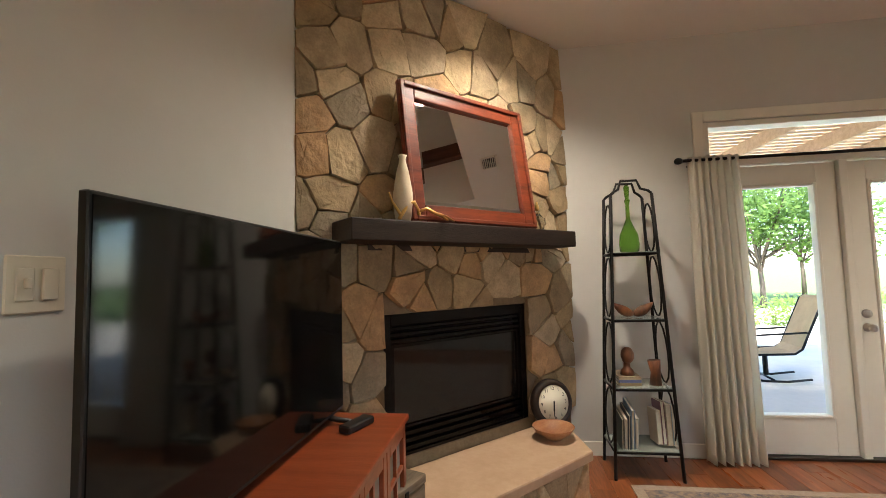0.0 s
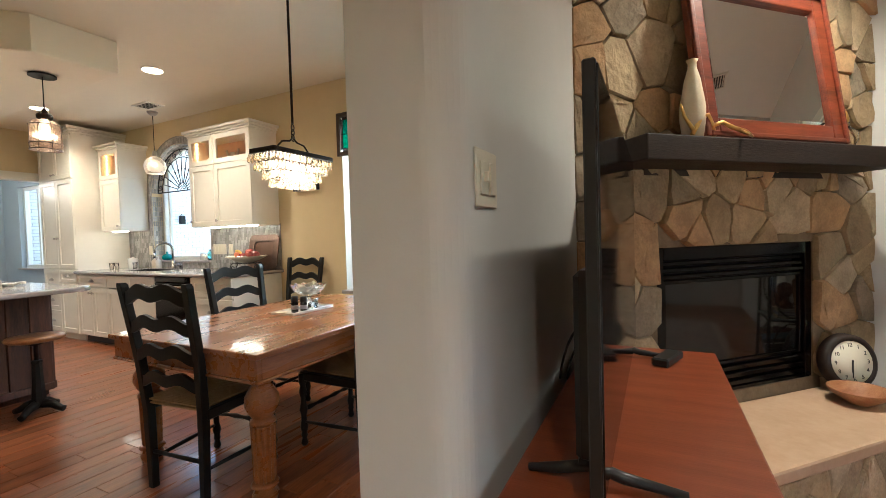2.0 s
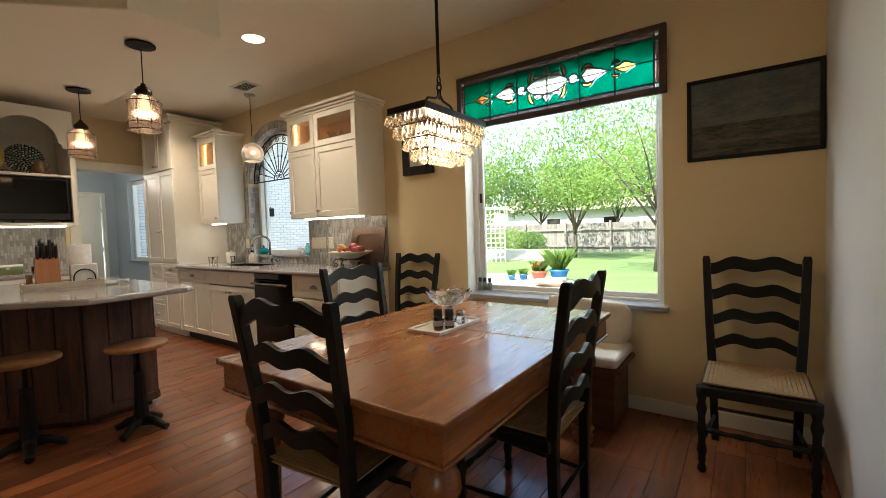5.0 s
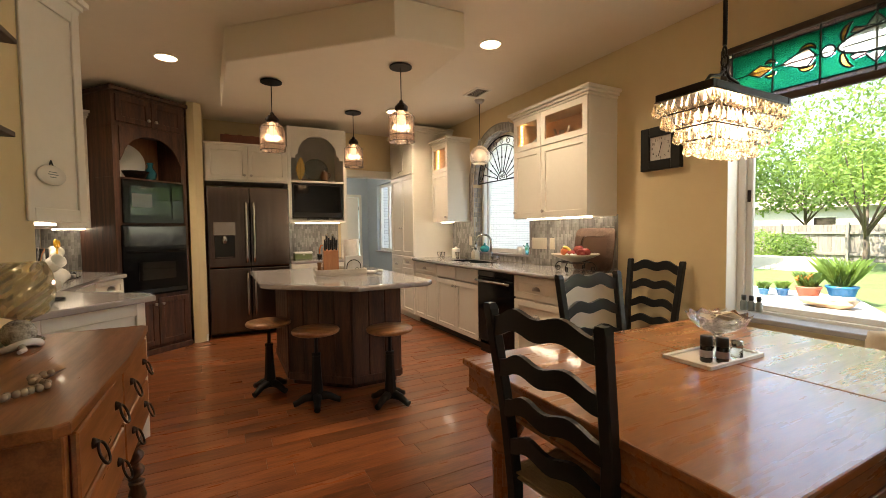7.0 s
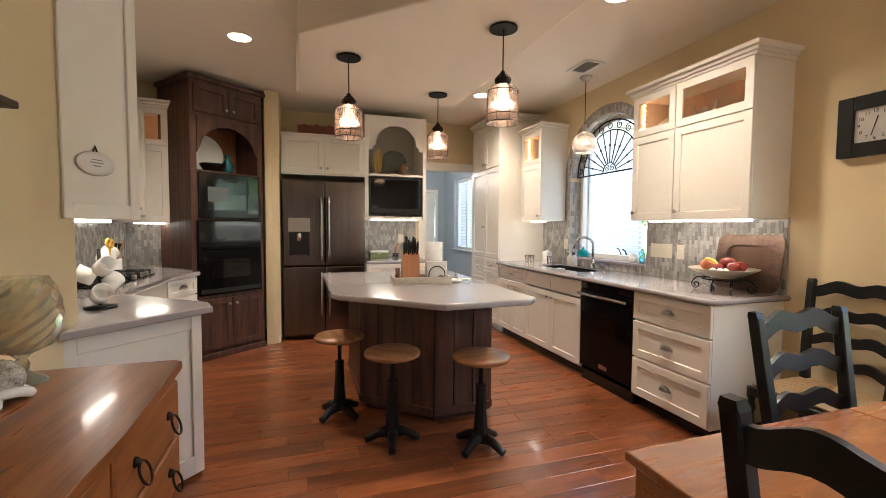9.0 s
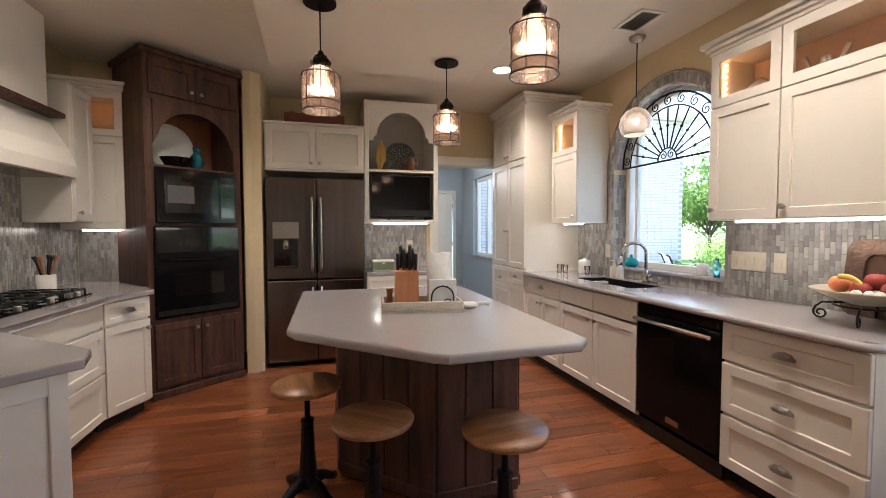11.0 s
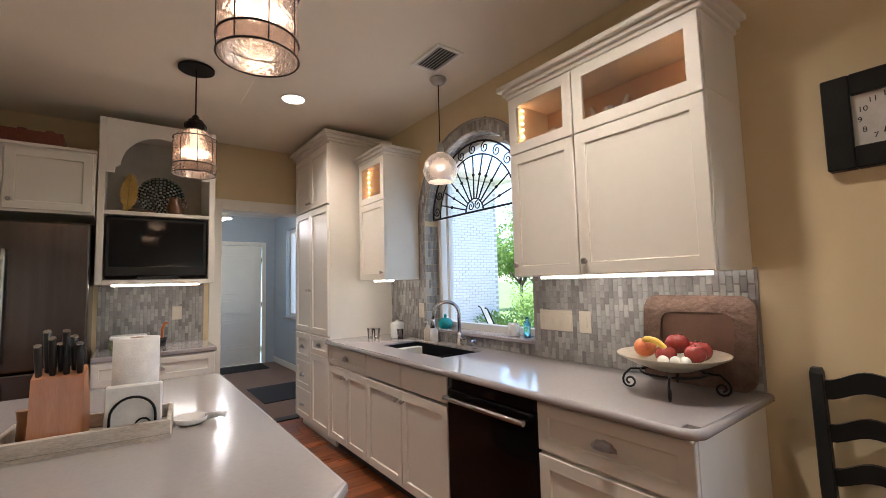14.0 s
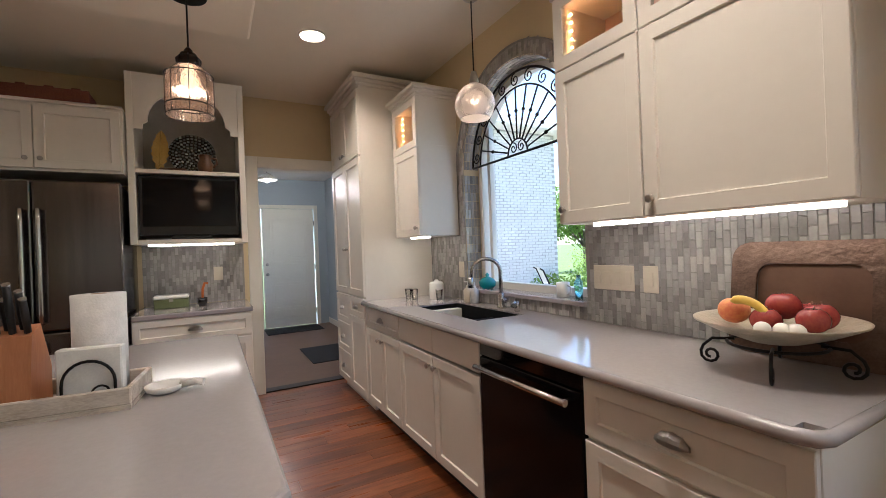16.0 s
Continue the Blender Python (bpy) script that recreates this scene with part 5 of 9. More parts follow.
for k in range(nd):
    x0, x1 = 0.01 + k * (W - 0.02) / nd + 0.003, 0.01 + (k + 1) * (W - 0.02) / nd - 0.003
    bm = BM()
    z0, z1, rl = 0.085, H - 0.035, 0.042
    box(bm, x0, x0 + rl, -0.02, 0, z0, z1, 0.003)
    box(bm, x1 - rl, x1, -0.02, 0, z0, z1, 0.003)
    box(bm, x0 + rl, x1 - rl, -0.02, 0, z0, z0 + rl, 0.003)
    box(bm, x0 + rl, x1 - rl, -0.02, 0, z1 - rl, z1, 0.003)
    xm = (x0 + x1) / 2
    box(bm, xm - 0.008, xm + 0.008, -0.017, -0.003, z0 + rl, z1 - rl)
    for zz in (0.3, 0.52):
        box(bm, x0 + rl, xm - 0.008, -0.017, -0.003, zz - 0.008, zz + 0.008)
        box(bm, xm + 0.008, x1 - rl, -0.017, -0.003, zz - 0.008, zz + 0.008)
    dr = part("door", bm, REDW, cn)
    part("pane", one(box, x0 + rl, x1 - rl, -0.002, 0.001, z0 + rl, z1 - rl), mat("ribbed_glass", (0.35, 0.36, 0.34), 0.15, base2=(0.25, 0.26, 0.25), scale=3), dr, "textured glass pane")
    shared("knob", KNOB, dr, pose(x1 - 0.02 if k % 2 == 0 else x0 + 0.02, -0.02, 0.42))

tv = thing("television", "large thin black flat-screen television on splayed feet", "television", pose(-0.358, 1.008, 0.72, 0, 0, 90))
part("panel", one(box, 0, 1.195, 0.0, 0.022, 0.035, 0.775, 0.003), BLACKP, tv)
part("screen", one(box, 0.008, 1.187, -0.003, 0.0, 0.05, 0.767), SCREEN, tv, "glossy dark switched-off screen")
part("back_box", one(box, 0.12, 1.08, 0.022, 0.065, 0.04, 0.42, 0.012), BLACKP, tv)
for x in (0.13, 1.07):
    part("foot", one(tube, [(x, 0.06, 0.045), (x + 0.01, -0.02, 0.02), (x + 0.015, -0.13, 0.008)], [0.012, 0.012, 0.008], 8), BLACKP, tv)
    part("foot", one(tube, [(x, 0.03, 0.04), (x, 0.10, 0.02), (x, 0.16, 0.008)], [0.012, 0.012, 0.008], 8), BLACKP, tv)
bm = BM()
for y0_, z0_, dz_ in ((1.60, 0.88, 0.10), (1.72, 0.84, 0.06)):
    tube(bm, [(-0.40 - 0.16 * math.sin(math.pi * 0.5 * u), y0_ + 0.10 * math.sin(2.4 * u), z0_ + dz_ * math.sin(math.pi * u) * (1 - u) - 0.14 * u * u) for u in [i / 14 for i in range(15)]], 0.004, 6)
solid("cable", bm, BLACKP, "black cables hanging behind the television", "cable")
bm = BM()
box(bm, 0, 0.16, -0.03, 0.03, 0, 0.03, 0.006)
solid("remote_box", bm, BLACKP, "small black streaming box on the console", "electronics", pose(-0.27, 1.98, 0.7205, 0, 0, 70))

# switch plate on the partition
PLATE = mat("cream_plastic", (0.70, 0.64, 0.52), 0.45, scale=20, base2=(0.67, 0.61, 0.49))
sw = thing("light_switch", "cream double light switch plate on the wall", "switch", pose(-0.59, 1.05, 1.27, 0, 0, 90))
part("plate", one(box, 0, 0.118, -0.006, 0, 0, 0.118, 0.003), PLATE, sw)
part("toggle_frame", one(box, 0.018, 0.052, -0.009, -0.006, 0.025, 0.093, 0.002), PLATE, sw)
part("toggle", one(box, 0.030, 0.040, -0.020, -0.009, 0.05, 0.072, 0.002), PLATE, sw)
part("rocker", one(box, 0.066, 0.100, -0.011, -0.006, 0.025, 0.093, 0.003), PLATE, sw)

# iron shelf stand
es = thing("shelf_stand", "tall tapered black iron shelf stand with four shelves", "shelf", pose(1.235, 3.42, 0))


def half(z):
    return 0.205 - 0.075 * z / 1.86


for sx in (-1, 1):
    for sy in (-1, 1):
        pts = [(sx * half(z), sy * half(z) * 0.75, z) for z in (0.0, 0.5, 1.0, 1.5, 1.84)]
        part("post", one(tube, pts, 0.011, 8), IRON, es)
TINT = mat("shelf_glass", (0.6, 0.68, 0.62), 0.05, glass=0.6, base2=(0.55, 0.62, 0.58))
for z in (0.17, 0.56, 1.00, 1.44):
    h = half(z)
    f = part("shelf_frame", one(tube, [(-h, -h * 0.75, z), (h, -h * 0.75, z), (h, h * 0.75, z), (-h, h * 0.75, z)], 0.009, 8, close=True), IRON, es)
    part("glass", one(box, -h, h, -h * 0.75, h * 0.75, z + 0.003, z + 0.011), TINT, f, "glass shelf")
for z0, z1 in ((0.17, 0.56), (0.56, 1.0), (1.0, 1.44), (1.44, 1.80)):
    for sx in (-1, 1):
        bm = BM()
        zm = (z0 + z1) / 2
        n = 14
        pts = []
        for i in range(n):
            a = 2 * math.pi * i / n
            zz = zm + (z1 - z0) * 0.46 * math.sin(a)
            h = half(zz)
            pts.append((sx * (h - 0.004), h * 0.62 * math.cos(a), zz))
        tube(bm, pts, 0.006, 6, close=True)
        part("oval", bm, IRON, es)
for sy in (-1, 1):
    h = half(1.84)
    part("crest", one(tube, [(-h, sy * h * 0.75, 1.84), (-h * 0.85, sy * h * 0.7, 1.86), (-h * 0.55, sy * h * 0.5, 1.88), (-h * 0.4, sy * h * 0.4, 1.94), (h * 0.4, sy * h * 0.4, 1.94), (h * 0.55, sy * h * 0.5, 1.88), (h * 0.85, sy * h * 0.7, 1.86), (h, sy * h * 0.75, 1.84)], 0.009, 8), IRON, es)
bm = BM()
lathe(bm, [(0.05, 0), (0.062, 0.01), (0.066, 0.06), (0.06, 0.12), (0.03, 0.19), (0.014, 0.23), (0.012, 0.33), (0.02, 0.36), (0.012, 0.37), (0.02, 0.45), (0.008, 0.47)], 24)
solid("bottle", bm, mat("green_glass", (0.22, 0.48, 0.06), 0.03, glass=0.96, base2=(0.18, 0.42, 0.05)), "tall green glass bottle on the iron stand", "bottle", pose(1.235, 3.42, 1.452))
BROWN = wood("carved_wood", (0.20, 0.075, 0.03), (0.10, 0.035, 0.015), 0.4, "z")
bm = BM()
for sgn in (-1, 1):
    pts = []
    for i in range(9):
        u = i / 8
        tube_r = 0.03 * math.sin(math.pi * min(1, u * 0.9 + 0.1)) + 0.004
        pts.append((sgn * 0.13 * u, 0.0, 0.03 + 0.075 * u ** 1.6, tube_r))
    tube(bm, [p[:3] for p in pts], [p[3] for p in pts], 10)
solid("carved_bowl", bm, BROWN, "carved two-winged wooden bowl on the iron stand", "bowl", pose(1.235, 3.42, 1.005))
bm = BM()
lathe(bm, [(0.045, 0), (0.04, 0.03), (0.022, 0.05), (0.02, 0.08), (0.03, 0.095)], 16)
blob(bm, (0.005, -0.005, 0.13), 0.042, 0.05, 0.055, 18, 12)
solid("bust", bm, BROWN, "small dark carved wooden bust on stacked books", "statue", pose(1.17, 3.40, 0.633))
bm = BM()
tube(bm, [(0, 0, 0), (0.004, 0, 0.08), (-0.004, 0, 0.16)], [0.04, 0.032, 0.042], 8)
solid("wood_carving", bm, BROWN, "dark carved wooden block on the iron stand", "ornament", pose(1.34, 3.38, 0.572))


def book(at, w, d, h, colour, label, group):
    b = thing("book", label, "book", at, group=group)
    m = mat("book_cover", colour, 0.55, scale=8)
    bm = BM()
    box(bm, 0, w, 0, 0.003, 0, h)
    box(bm, 0, w, d - 0.003, d, 0, h)
    box(bm, 0, 0.003, 0.003, d - 0.003, 0, h)
    part("cover", bm, m, b)
    part("page_block", one(box, 0.003, w - 0.004, 0.003, d - 0.003, 0.003, h - 0.003), PAPER, b, "cream page block")
    return b


PAPER = mat("paper", (0.68, 0.63, 0.52), 0.8, scale=40)
for i, (c, w) in enumerate((((0.30, 0.22, 0.12), 0.2), ((0.12, 0.14, 0.3), 0.19), ((0.4, 0.3, 0.2), 0.21))):
    book(pose(1.10, 3.34, 0.572 + i * 0.02, 90, 0, 90), w, 0.019, 0.14, c, "book lying flat in a stack on the iron stand", "stacked books")
rngb = random.Random(4)
x = 1.085
for c in ((0.04, 0.05, 0.04), (0.65, 0.62, 0.55), (0.05, 0.06, 0.08), (0.2, 0.3, 0.42), (0.6, 0.6, 0.58)):
    d = rngb.uniform(0.012, 0.02)
    book(pose(x, 3.50, 0.182, 0, 9, -90), 0.2, d, rngb.uniform(0.22, 0.31), c, "tall thin book leaning on the bottom shelf", "leaning books")
    x += d + 0.006
x = 1.32
for c in ((0.55, 0.45, 0.33), (0.20, 0.09, 0.12), (0.45, 0.38, 0.28), (0.25, 0.35, 0.4)):
    d = rngb.uniform(0.022, 0.034)
    book(pose(x, 3.50, 0.182, 0, -6 + rngb.uniform(-2, 2), -90), 0.17, d, rngb.uniform(0.2, 0.27), c, "upright book on the bottom shelf of the stand", "upright books")
    x += d + 0.004

# patio doors
dm = TRIM
casing = thing("door_casing", "white painted door casing with a transom above", "door frame", kind="structure")
bm = BM()
for x0, x1, z0, z1 in ((1.78, 1.855, 0, 2.475), (3.665, 3.74, 0, 2.475), (1.855, 3.665, 2.40, 2.475)):
    box(bm, x0, x1, NY - 0.02, NY, z0, z1, 0.004)
part("casing_trim", bm, dm, casing)
bm = BM()
for x0, x1, z0, z1 in ((1.86, 1.90, 0, 2.40), (3.62, 3.66, 0, 2.40), (1.90, 3.62, 2.07, 2.14), (1.90, 3.62, 2.36, 2.40), (2.735, 2.785, 0.0, 2.07)):
    box(bm, x0, x1, NY + 0.01, NY + 0.14, z0, z1, 0.004)
part("jamb", bm, dm, casing)
part("transom_pane", one(box, 1.90, 3.62, NY + 0.07, NY + 0.076, 2.14, 2.36), GLASS, casing, "clear glass").visible_shadow = False
part("threshold", one(box, 1.90, 3.62, NY - 0.0, NY + 0.16, 0.0, 0.02, 0.003), BRONZE, casing)
for x0, x1, kx in ((1.905, 2.73, None), (2.79, 3.615, 2.845)):
    d = thing("patio_door", "white painted full-glass patio door, closed", "door", pose(x0, NY + 0.045, 0.022), group="patio doors")
    w = x1 - x0
    bm = BM()
    st = 0.13
    for a, b, z0, z1 in ((0, st, 0, 2.04), (w - st, w, 0, 2.04), (st, w - st, 0, 0.25), (st, w - st, 1.90, 2.04)):
        box(bm, a, b, 0, 0.045, z0, z1, 0.003)
    part("leaf", bm, dm, d)
    bm = BM()
    for a, b, z0, z1 in ((st, st + 0.022, 0.25, 1.90), (w - st - 0.022, w - st, 0.25, 1.90), (st + 0.022, w - st - 0.022, 0.25, 0.272), (st + 0.022, w - st - 0.022, 1.878, 1.90)):
        box(bm, a, b, -0.012, 0.055, z0, z1, 0.005)
    part("glazing_bead", bm, dm, d)
    part("pane", one(box, st + 0.02, w - st - 0.02, 0.02, 0.026, 0.27, 1.88), GLASS, d, "clear glass").visible_shadow = False
    if kx:
        for z in (0.87, 0.965):
            k = part("knob" if z < 0.9 else "deadbolt", one(lathe, [(0.03, 0), (0.03, 0.006), (0.012, 0.012), (0.012, 0.03), (0.026, 0.045), (0.024, 0.062), (0.01, 0.068)] if z < 0.9 else [(0.03, 0), (0.028, 0.016), (0.01, 0.02)], 16, c=(0, 0, 0), ax="y"), NICKEL, d, "nickel door knob", at=pose(kx - x0, 0, z, 0, 0, 180))

# curtain on its rod
rod = thing("curtain_rod", "black iron curtain rod with ball ends", "curtain rod")
part("bar", one(tube, [(1.66, 3.56, 2.10), (3.95, 3.56, 2.10)], 0.011, 8), IRON, rod)
for x in (1.64, 3.97):
    part("finial", one(blob, (x, 3.56, 2.10), 0.03, 0.024, 0.024, 14, 8), IRON, rod)
for x in (1.73, 3.85):
    part("bracket", one(tube, [(x, NY - 0.004, 2.075), (x, 3.60, 2.08), (x, 3.56, 2.09)], 0.007, 6), IRON, rod)


def drape(x0, x1, name_at):
    bm = BM()
    nx, nz = 96, 26
    grid = []
    for j in range(nz + 1):
        v = j / nz
        z = 2.125 - 2.11 * v
        row_ = []
        for i in range(nx + 1):
            u = i / nx
            spread = 1 + 0.10 * v
            x = x0 + (u * spread - 0.02 * v) * (x1 - x0)
            ph = u * 2 * math.pi * 7 + 0.7 * math.sin(3 * v + u * 4)
            amp = 0.018 + 0.028 * v
            y = 3.555 - 0.02 * v + amp * math.sin(ph) + 0.008 * math.sin(ph * 2.1 + 2 * v)
            row_.append(bm.verts.new((x, y, z)))
        grid.append(row_)
    for a, b in zip(grid, grid[1:]):
        for i in range(nx):
            bm.faces.new((a[i], a[i + 1], b[i + 1], b[i])).smooth = True
    bmesh.ops.solidify(bm, geom=bm.faces[:], thickness=0.003)
    return bm


CURT = mat("cream_curtain", (0.88, 0.86, 0.80), 0.9, base2=(0.85, 0.82, 0.75), scale=5, bump=0.2, bump_scale=220)
thin(CURT, 0.5, (0.86, 0.82, 0.74))
solid("curtain", drape(1.70, 2.03, 0), CURT, "cream linen curtain panel hanging from the rod", "curtain")

# rug
PILE = mat("rug_pile", (0.45, 0.36, 0.28), 0.95, base2=(0.32, 0.24, 0.18), scale=40, bump=0.6, bump_scale=400)


def rug_mat():
    m = mat("woven_rug", (0.36, 0.30, 0.25), 0.95, base2=(0.2, 0.17, 0.2), scale=14, amount=0.8, bump=0.6, bump_scale=500)
    nt = m.node_tree
    tc = next(n for n in nt.nodes if n.type == "TEX_COORD")
    mix = next(n for n in nt.nodes if n.type == "MIX")
    v = nt.nodes.new("ShaderNodeTexVoronoi")
    v.feature = "F1"
    v.inputs["Scale"].default_value = 24
    nz = nt.nodes.new("ShaderNodeTexNoise")
    nz.inputs["Scale"].default_value = 9
    mixv = nt.nodes.new("ShaderNodeVectorMath")
    mixv.operation = "MULTIPLY_ADD"
    mixv.inputs[1].default_value = (0.16, 0.16, 0.16)
    nt.links.new(tc.outputs["Object"], nz.inputs["Vector"])
    nt.links.new(nz.outputs["Color"], mixv.inputs[0])
    nt.links.new(tc.outputs["Object"], mixv.inputs[2])
    nt.links.new(mixv.outputs[0], v.inputs["Vector"])
    cr = nt.nodes.new("ShaderNodeValToRGB")
    cr.color_ramp.interpolation = "CONSTANT"
    cols = [(0.0, (0.32, 0.26, 0.20)), (0.2, (0.24, 0.07, 0.05)), (0.36, (0.32, 0.27, 0.23)), (0.55, (0.06, 0.08, 0.13)), (0.7, (0.28, 0.15, 0.10)), (0.85, (0.35, 0.31, 0.27))]
    el = cr.color_ramp.elements
    while len(el) < len(cols):
        el.new(0.5)
    for i, (p, c) in enumerate(cols):
        el[i].position, el[i].color = p, (*c, 1)
    sep = nt.nodes.new("ShaderNodeSeparateColor")
    nt.links.new(v.outputs["Color"], sep.inputs["Color"])
    nt.links.new(sep.outputs[0], cr.inputs["Fac"])
    nt.links.new(cr.outputs["Color"], mix.inputs["A"])
    mix.inputs["B"].default_value = (0.33, 0.27, 0.23, 1)
    return m


rg = thing("rug", "faded red and blue patterned rug with a pale border", "rug", pose(1.10, 3.20, 0))
part("field", one(box, 0.14, 2.66, -1.66, -0.14, 0.001, 0.011), rug_mat(), rg)
bm = BM()
for x0, x1, y0, y1 in ((0.0, 2.8, -0.06, 0.0), (0.0, 2.8, -1.8, -1.74), (0.0, 0.06, -1.74, -0.06), (2.74, 2.8, -1.74, -0.06)):
    box(bm, x0, x1, y0, y1, 0.001, 0.009)
part("outer_border", bm, PILE, rg)
bm = BM()
for x0, x1, y0, y1 in ((0.06, 2.74, -0.14, -0.06), (0.06, 2.74, -1.74, -1.66), (0.06, 0.14, -1.66, -0.14), (2.66, 2.74, -1.66, -0.14)):
    box(bm, x0, x1, y0, y1, 0.001, 0.0105)
part("inner_border", bm, mat("rug_border", (0.12, 0.11, 0.13), 0.95, base2=(0.35, 0.25, 0.18), scale=30, amount=0.9, bump=0.6, bump_scale=400), rg, "dark patterned border")

# what the mirror shows of the room behind
bm = BM()
box(bm, RX1 - 0.14, RX1 - 0.001, RY0 + 0.002, RY1 - 0.002, 3.70, 3.90, 0.006)
setting("ceiling_beam", bm, wood("brown_beam", (0.14, 0.06, 0.035), (0.07, 0.03, 0.018), 0.6, "y"), "brown wooden ceiling beam", "beam")

# ---------- windows ----------
def pane(name, bm, material, parent, label):
    ob = part(name, bm, material, parent, label)
    ob.visible_shadow = False
    return ob


LEAD = mat("lead_came", (0.03, 0.03, 0.032), 0.5, metal=0.5, scale=30)
WFRAME = mat("white_vinyl", (0.74, 0.73, 0.69), 0.4, scale=6, base2=(0.7, 0.69, 0.64))
WSILL = mat("grey_stone_sill", (0.34, 0.32, 0.31), 0.35, scale=30, base2=(0.28, 0.27, 0.26))
w = thing("window_dining", "large white-framed dining window looking onto the garden", "window", kind="structure")
X0, X1, Z0, Z1 = WIN
bm = BM()
FY0, FY1 = NY + 0.12, NY + 0.19
for a, b, z0, z1 in ((X0, X0 + 0.05, Z0, Z1), (X1 - 0.045, X1, Z0, Z1), (X0 + 0.05, X1 - 0.045, Z0, Z0 + 0.05), (X0 + 0.05, X1 - 0.045, Z1 - 0.05, Z1)):
    box(bm, a, b, FY0, FY1, z0, z1, 0.004)
part("window_frame", bm, WFRAME, w)
bm = BM()
for a, b, z0, z1 in ((X0 + 0.05, X0 + 0.09, Z0 + 0.05, Z1 - 0.05), (X1 - 0.06, X1 - 0.045, Z0 + 0.05, Z1 - 0.05), (X0 + 0.09, X1 - 0.06, Z0 + 0.05, Z0 + 0.085), (X0 + 0.09, X1 - 0.06, Z1 - 0.08, Z1 - 0.05)):
    box(bm, a, b, FY0 + 0.02, FY1 - 0.02, z0, z1, 0.004)
part("sash", bm, WFRAME, w)
pane("pane", one(box, X0 + 0.09, X1 - 0.06, FY0 + 0.03, FY0 + 0.036, Z0 + 0.085, Z1 - 0.08), GLASS, w, "clear glass")
bm = BM()
for a, b in ((X0, X0 + 0.004), (X1 - 0.004, X1)):
    box(bm, a, b, NY, FY0, Z0 + 0.03, Z1)
box(bm, X0 + 0.004, X1 - 0.004, NY, FY0, Z1 - 0.004, Z1)
part("reveal", bm, TRIM, w)
part("window_sill", one(box, X0 - 0.03, X1 + 0.03, NY - 0.05, FY0, Z0 - 0.005, Z0 + 0.03, 0.008, 2), WSILL, w, "grey stone sill")
part("latch", one(box, X0 + 0.06, X0 + 0.08, FY0 + 0.008, FY0 + 0.02, 1.45, 1.53, 0.003), BRONZE, w)

# leaded panel across the window's head
def tint(name, c, rough=0.25):
    return mat(name, c, rough, glass=0.75, ior=1.2, base2=tuple(v * 0.75 for v in c), scale=9, amount=0.6, bump=0.3, bump_scale=40)


TEAL, PEARL, AMBER, ROSE, SMOKE = (tint(n, c) for n, c in (("teal_glass", (0.0, 0.62, 0.47)), ("pearl_glass", (0.40, 0.42, 0.38)), ("amber_glass", (0.62, 0.30, 0.05)), ("rose_glass", (0.50, 0.33, 0.28)), ("smoke_glass", (0.20, 0.13, 0.12))))
sg = thing("stained_glass_panel", "teal leaded glass panel with amber scrolls in a wooden frame", "stained glass", pose(-3.097, NY - 0.035, 2.035))
PW, PH, PF = 1.535, 0.422, 0.042
FW = wood("grey_brown_frame", (0.09, 0.065, 0.05), (0.05, 0.035, 0.028), 0.6, "x", coat=0.0)
bm = BM()
for a, b, z0, z1 in ((0, PF, 0, PH), (PW - PF, PW, 0, PH), (PF, PW - PF, 0, PF), (PF, PW - PF, PH - PF, PH)):
    box(bm, a, b, 0, 0.033, z0, z1, 0.004)
part("frame", bm, FW, sg)
gx0, gx1, gz0, gz1 = PF, PW - PF, PF, PH - PF
m_ = 0.028
ux = [gx0 + m_ + (gx1 - gx0 - 2 * m_) * k / 6 for k in range(7)]
for k in range(6):
    for z0, z1 in ((gz0, gz0 + m_), (gz1 - m_, gz1)):
        pane("pane", one(box, ux[k] + 0.002, ux[k + 1] - 0.002, 0.016, 0.020, z0 + 0.001, z1 - 0.002), SMOKE, sg, "smoky border glass piece")
for a, b in ((gx0, gx0 + m_), (gx1 - m_, gx1)):
    pane("pane", one(box, a + 0.001, b - 0.002, 0.016, 0.020, gz0 + m_, gz1 - m_), SMOKE, sg, "smoky border glass piece")
bm = BM()
zm = (gz0 + gz1) / 2
for k in range(7):
    box(bm, ux[k] - 0.004, ux[k] + 0.004, 0.011, 0.025, gz0, gz1)
for z in (gz0 + m_, gz1 - m_):
    box(bm, gx0, gx1, 0.0115, 0.0245, z - 0.004, z + 0.004)
box(bm, gx0, gx1, 0.0117, 0.0243, zm - 0.003, zm + 0.003)
part("lead_lattice", bm, LEAD, sg)


MOTIFS = []


def motif(poly, material, label):
    poly = [(x + PW / 2, z + zm) for x, z in poly]
    MOTIFS.append(poly)
    p = pane("pane", one(plate, poly, 0.004, 0.010), material, sg, label)
    part("lead_line", one(tube, [(x, 0.004, z) for x, z in poly], 0.0052, 6, close=True), LEAD, p)


def lens(cx, cz, a, b, n=18, p=1.35):
    out = []
    for i in range(n):
        t = 2 * math.pi * i / n
        c, s = math.cos(t), math.sin(t)
        out.append((cx + a * math.copysign(abs(c) ** 0.9, c), cz + b * math.copysign(abs(s) ** p, s)))
    return out


def crescent(cx, cz, r, a0, a1, w, n=9):
    out = [(cx + r * math.cos(a0 + (a1 - a0) * i / n), cz + r * math.sin(a0 + (a1 - a0) * i / n)) for i in range(n + 1)]
    inn = []
    for i in range(n + 1):
        u = 1 - i / n
        k = r - w * math.sin(math.pi * u) - 0.003
        inn.append((cx + k * math.cos(a0 + (a1 - a0) * u), cz + k * math.sin(a0 + (a1 - a0) * u)))
    return out + inn[1:-1]


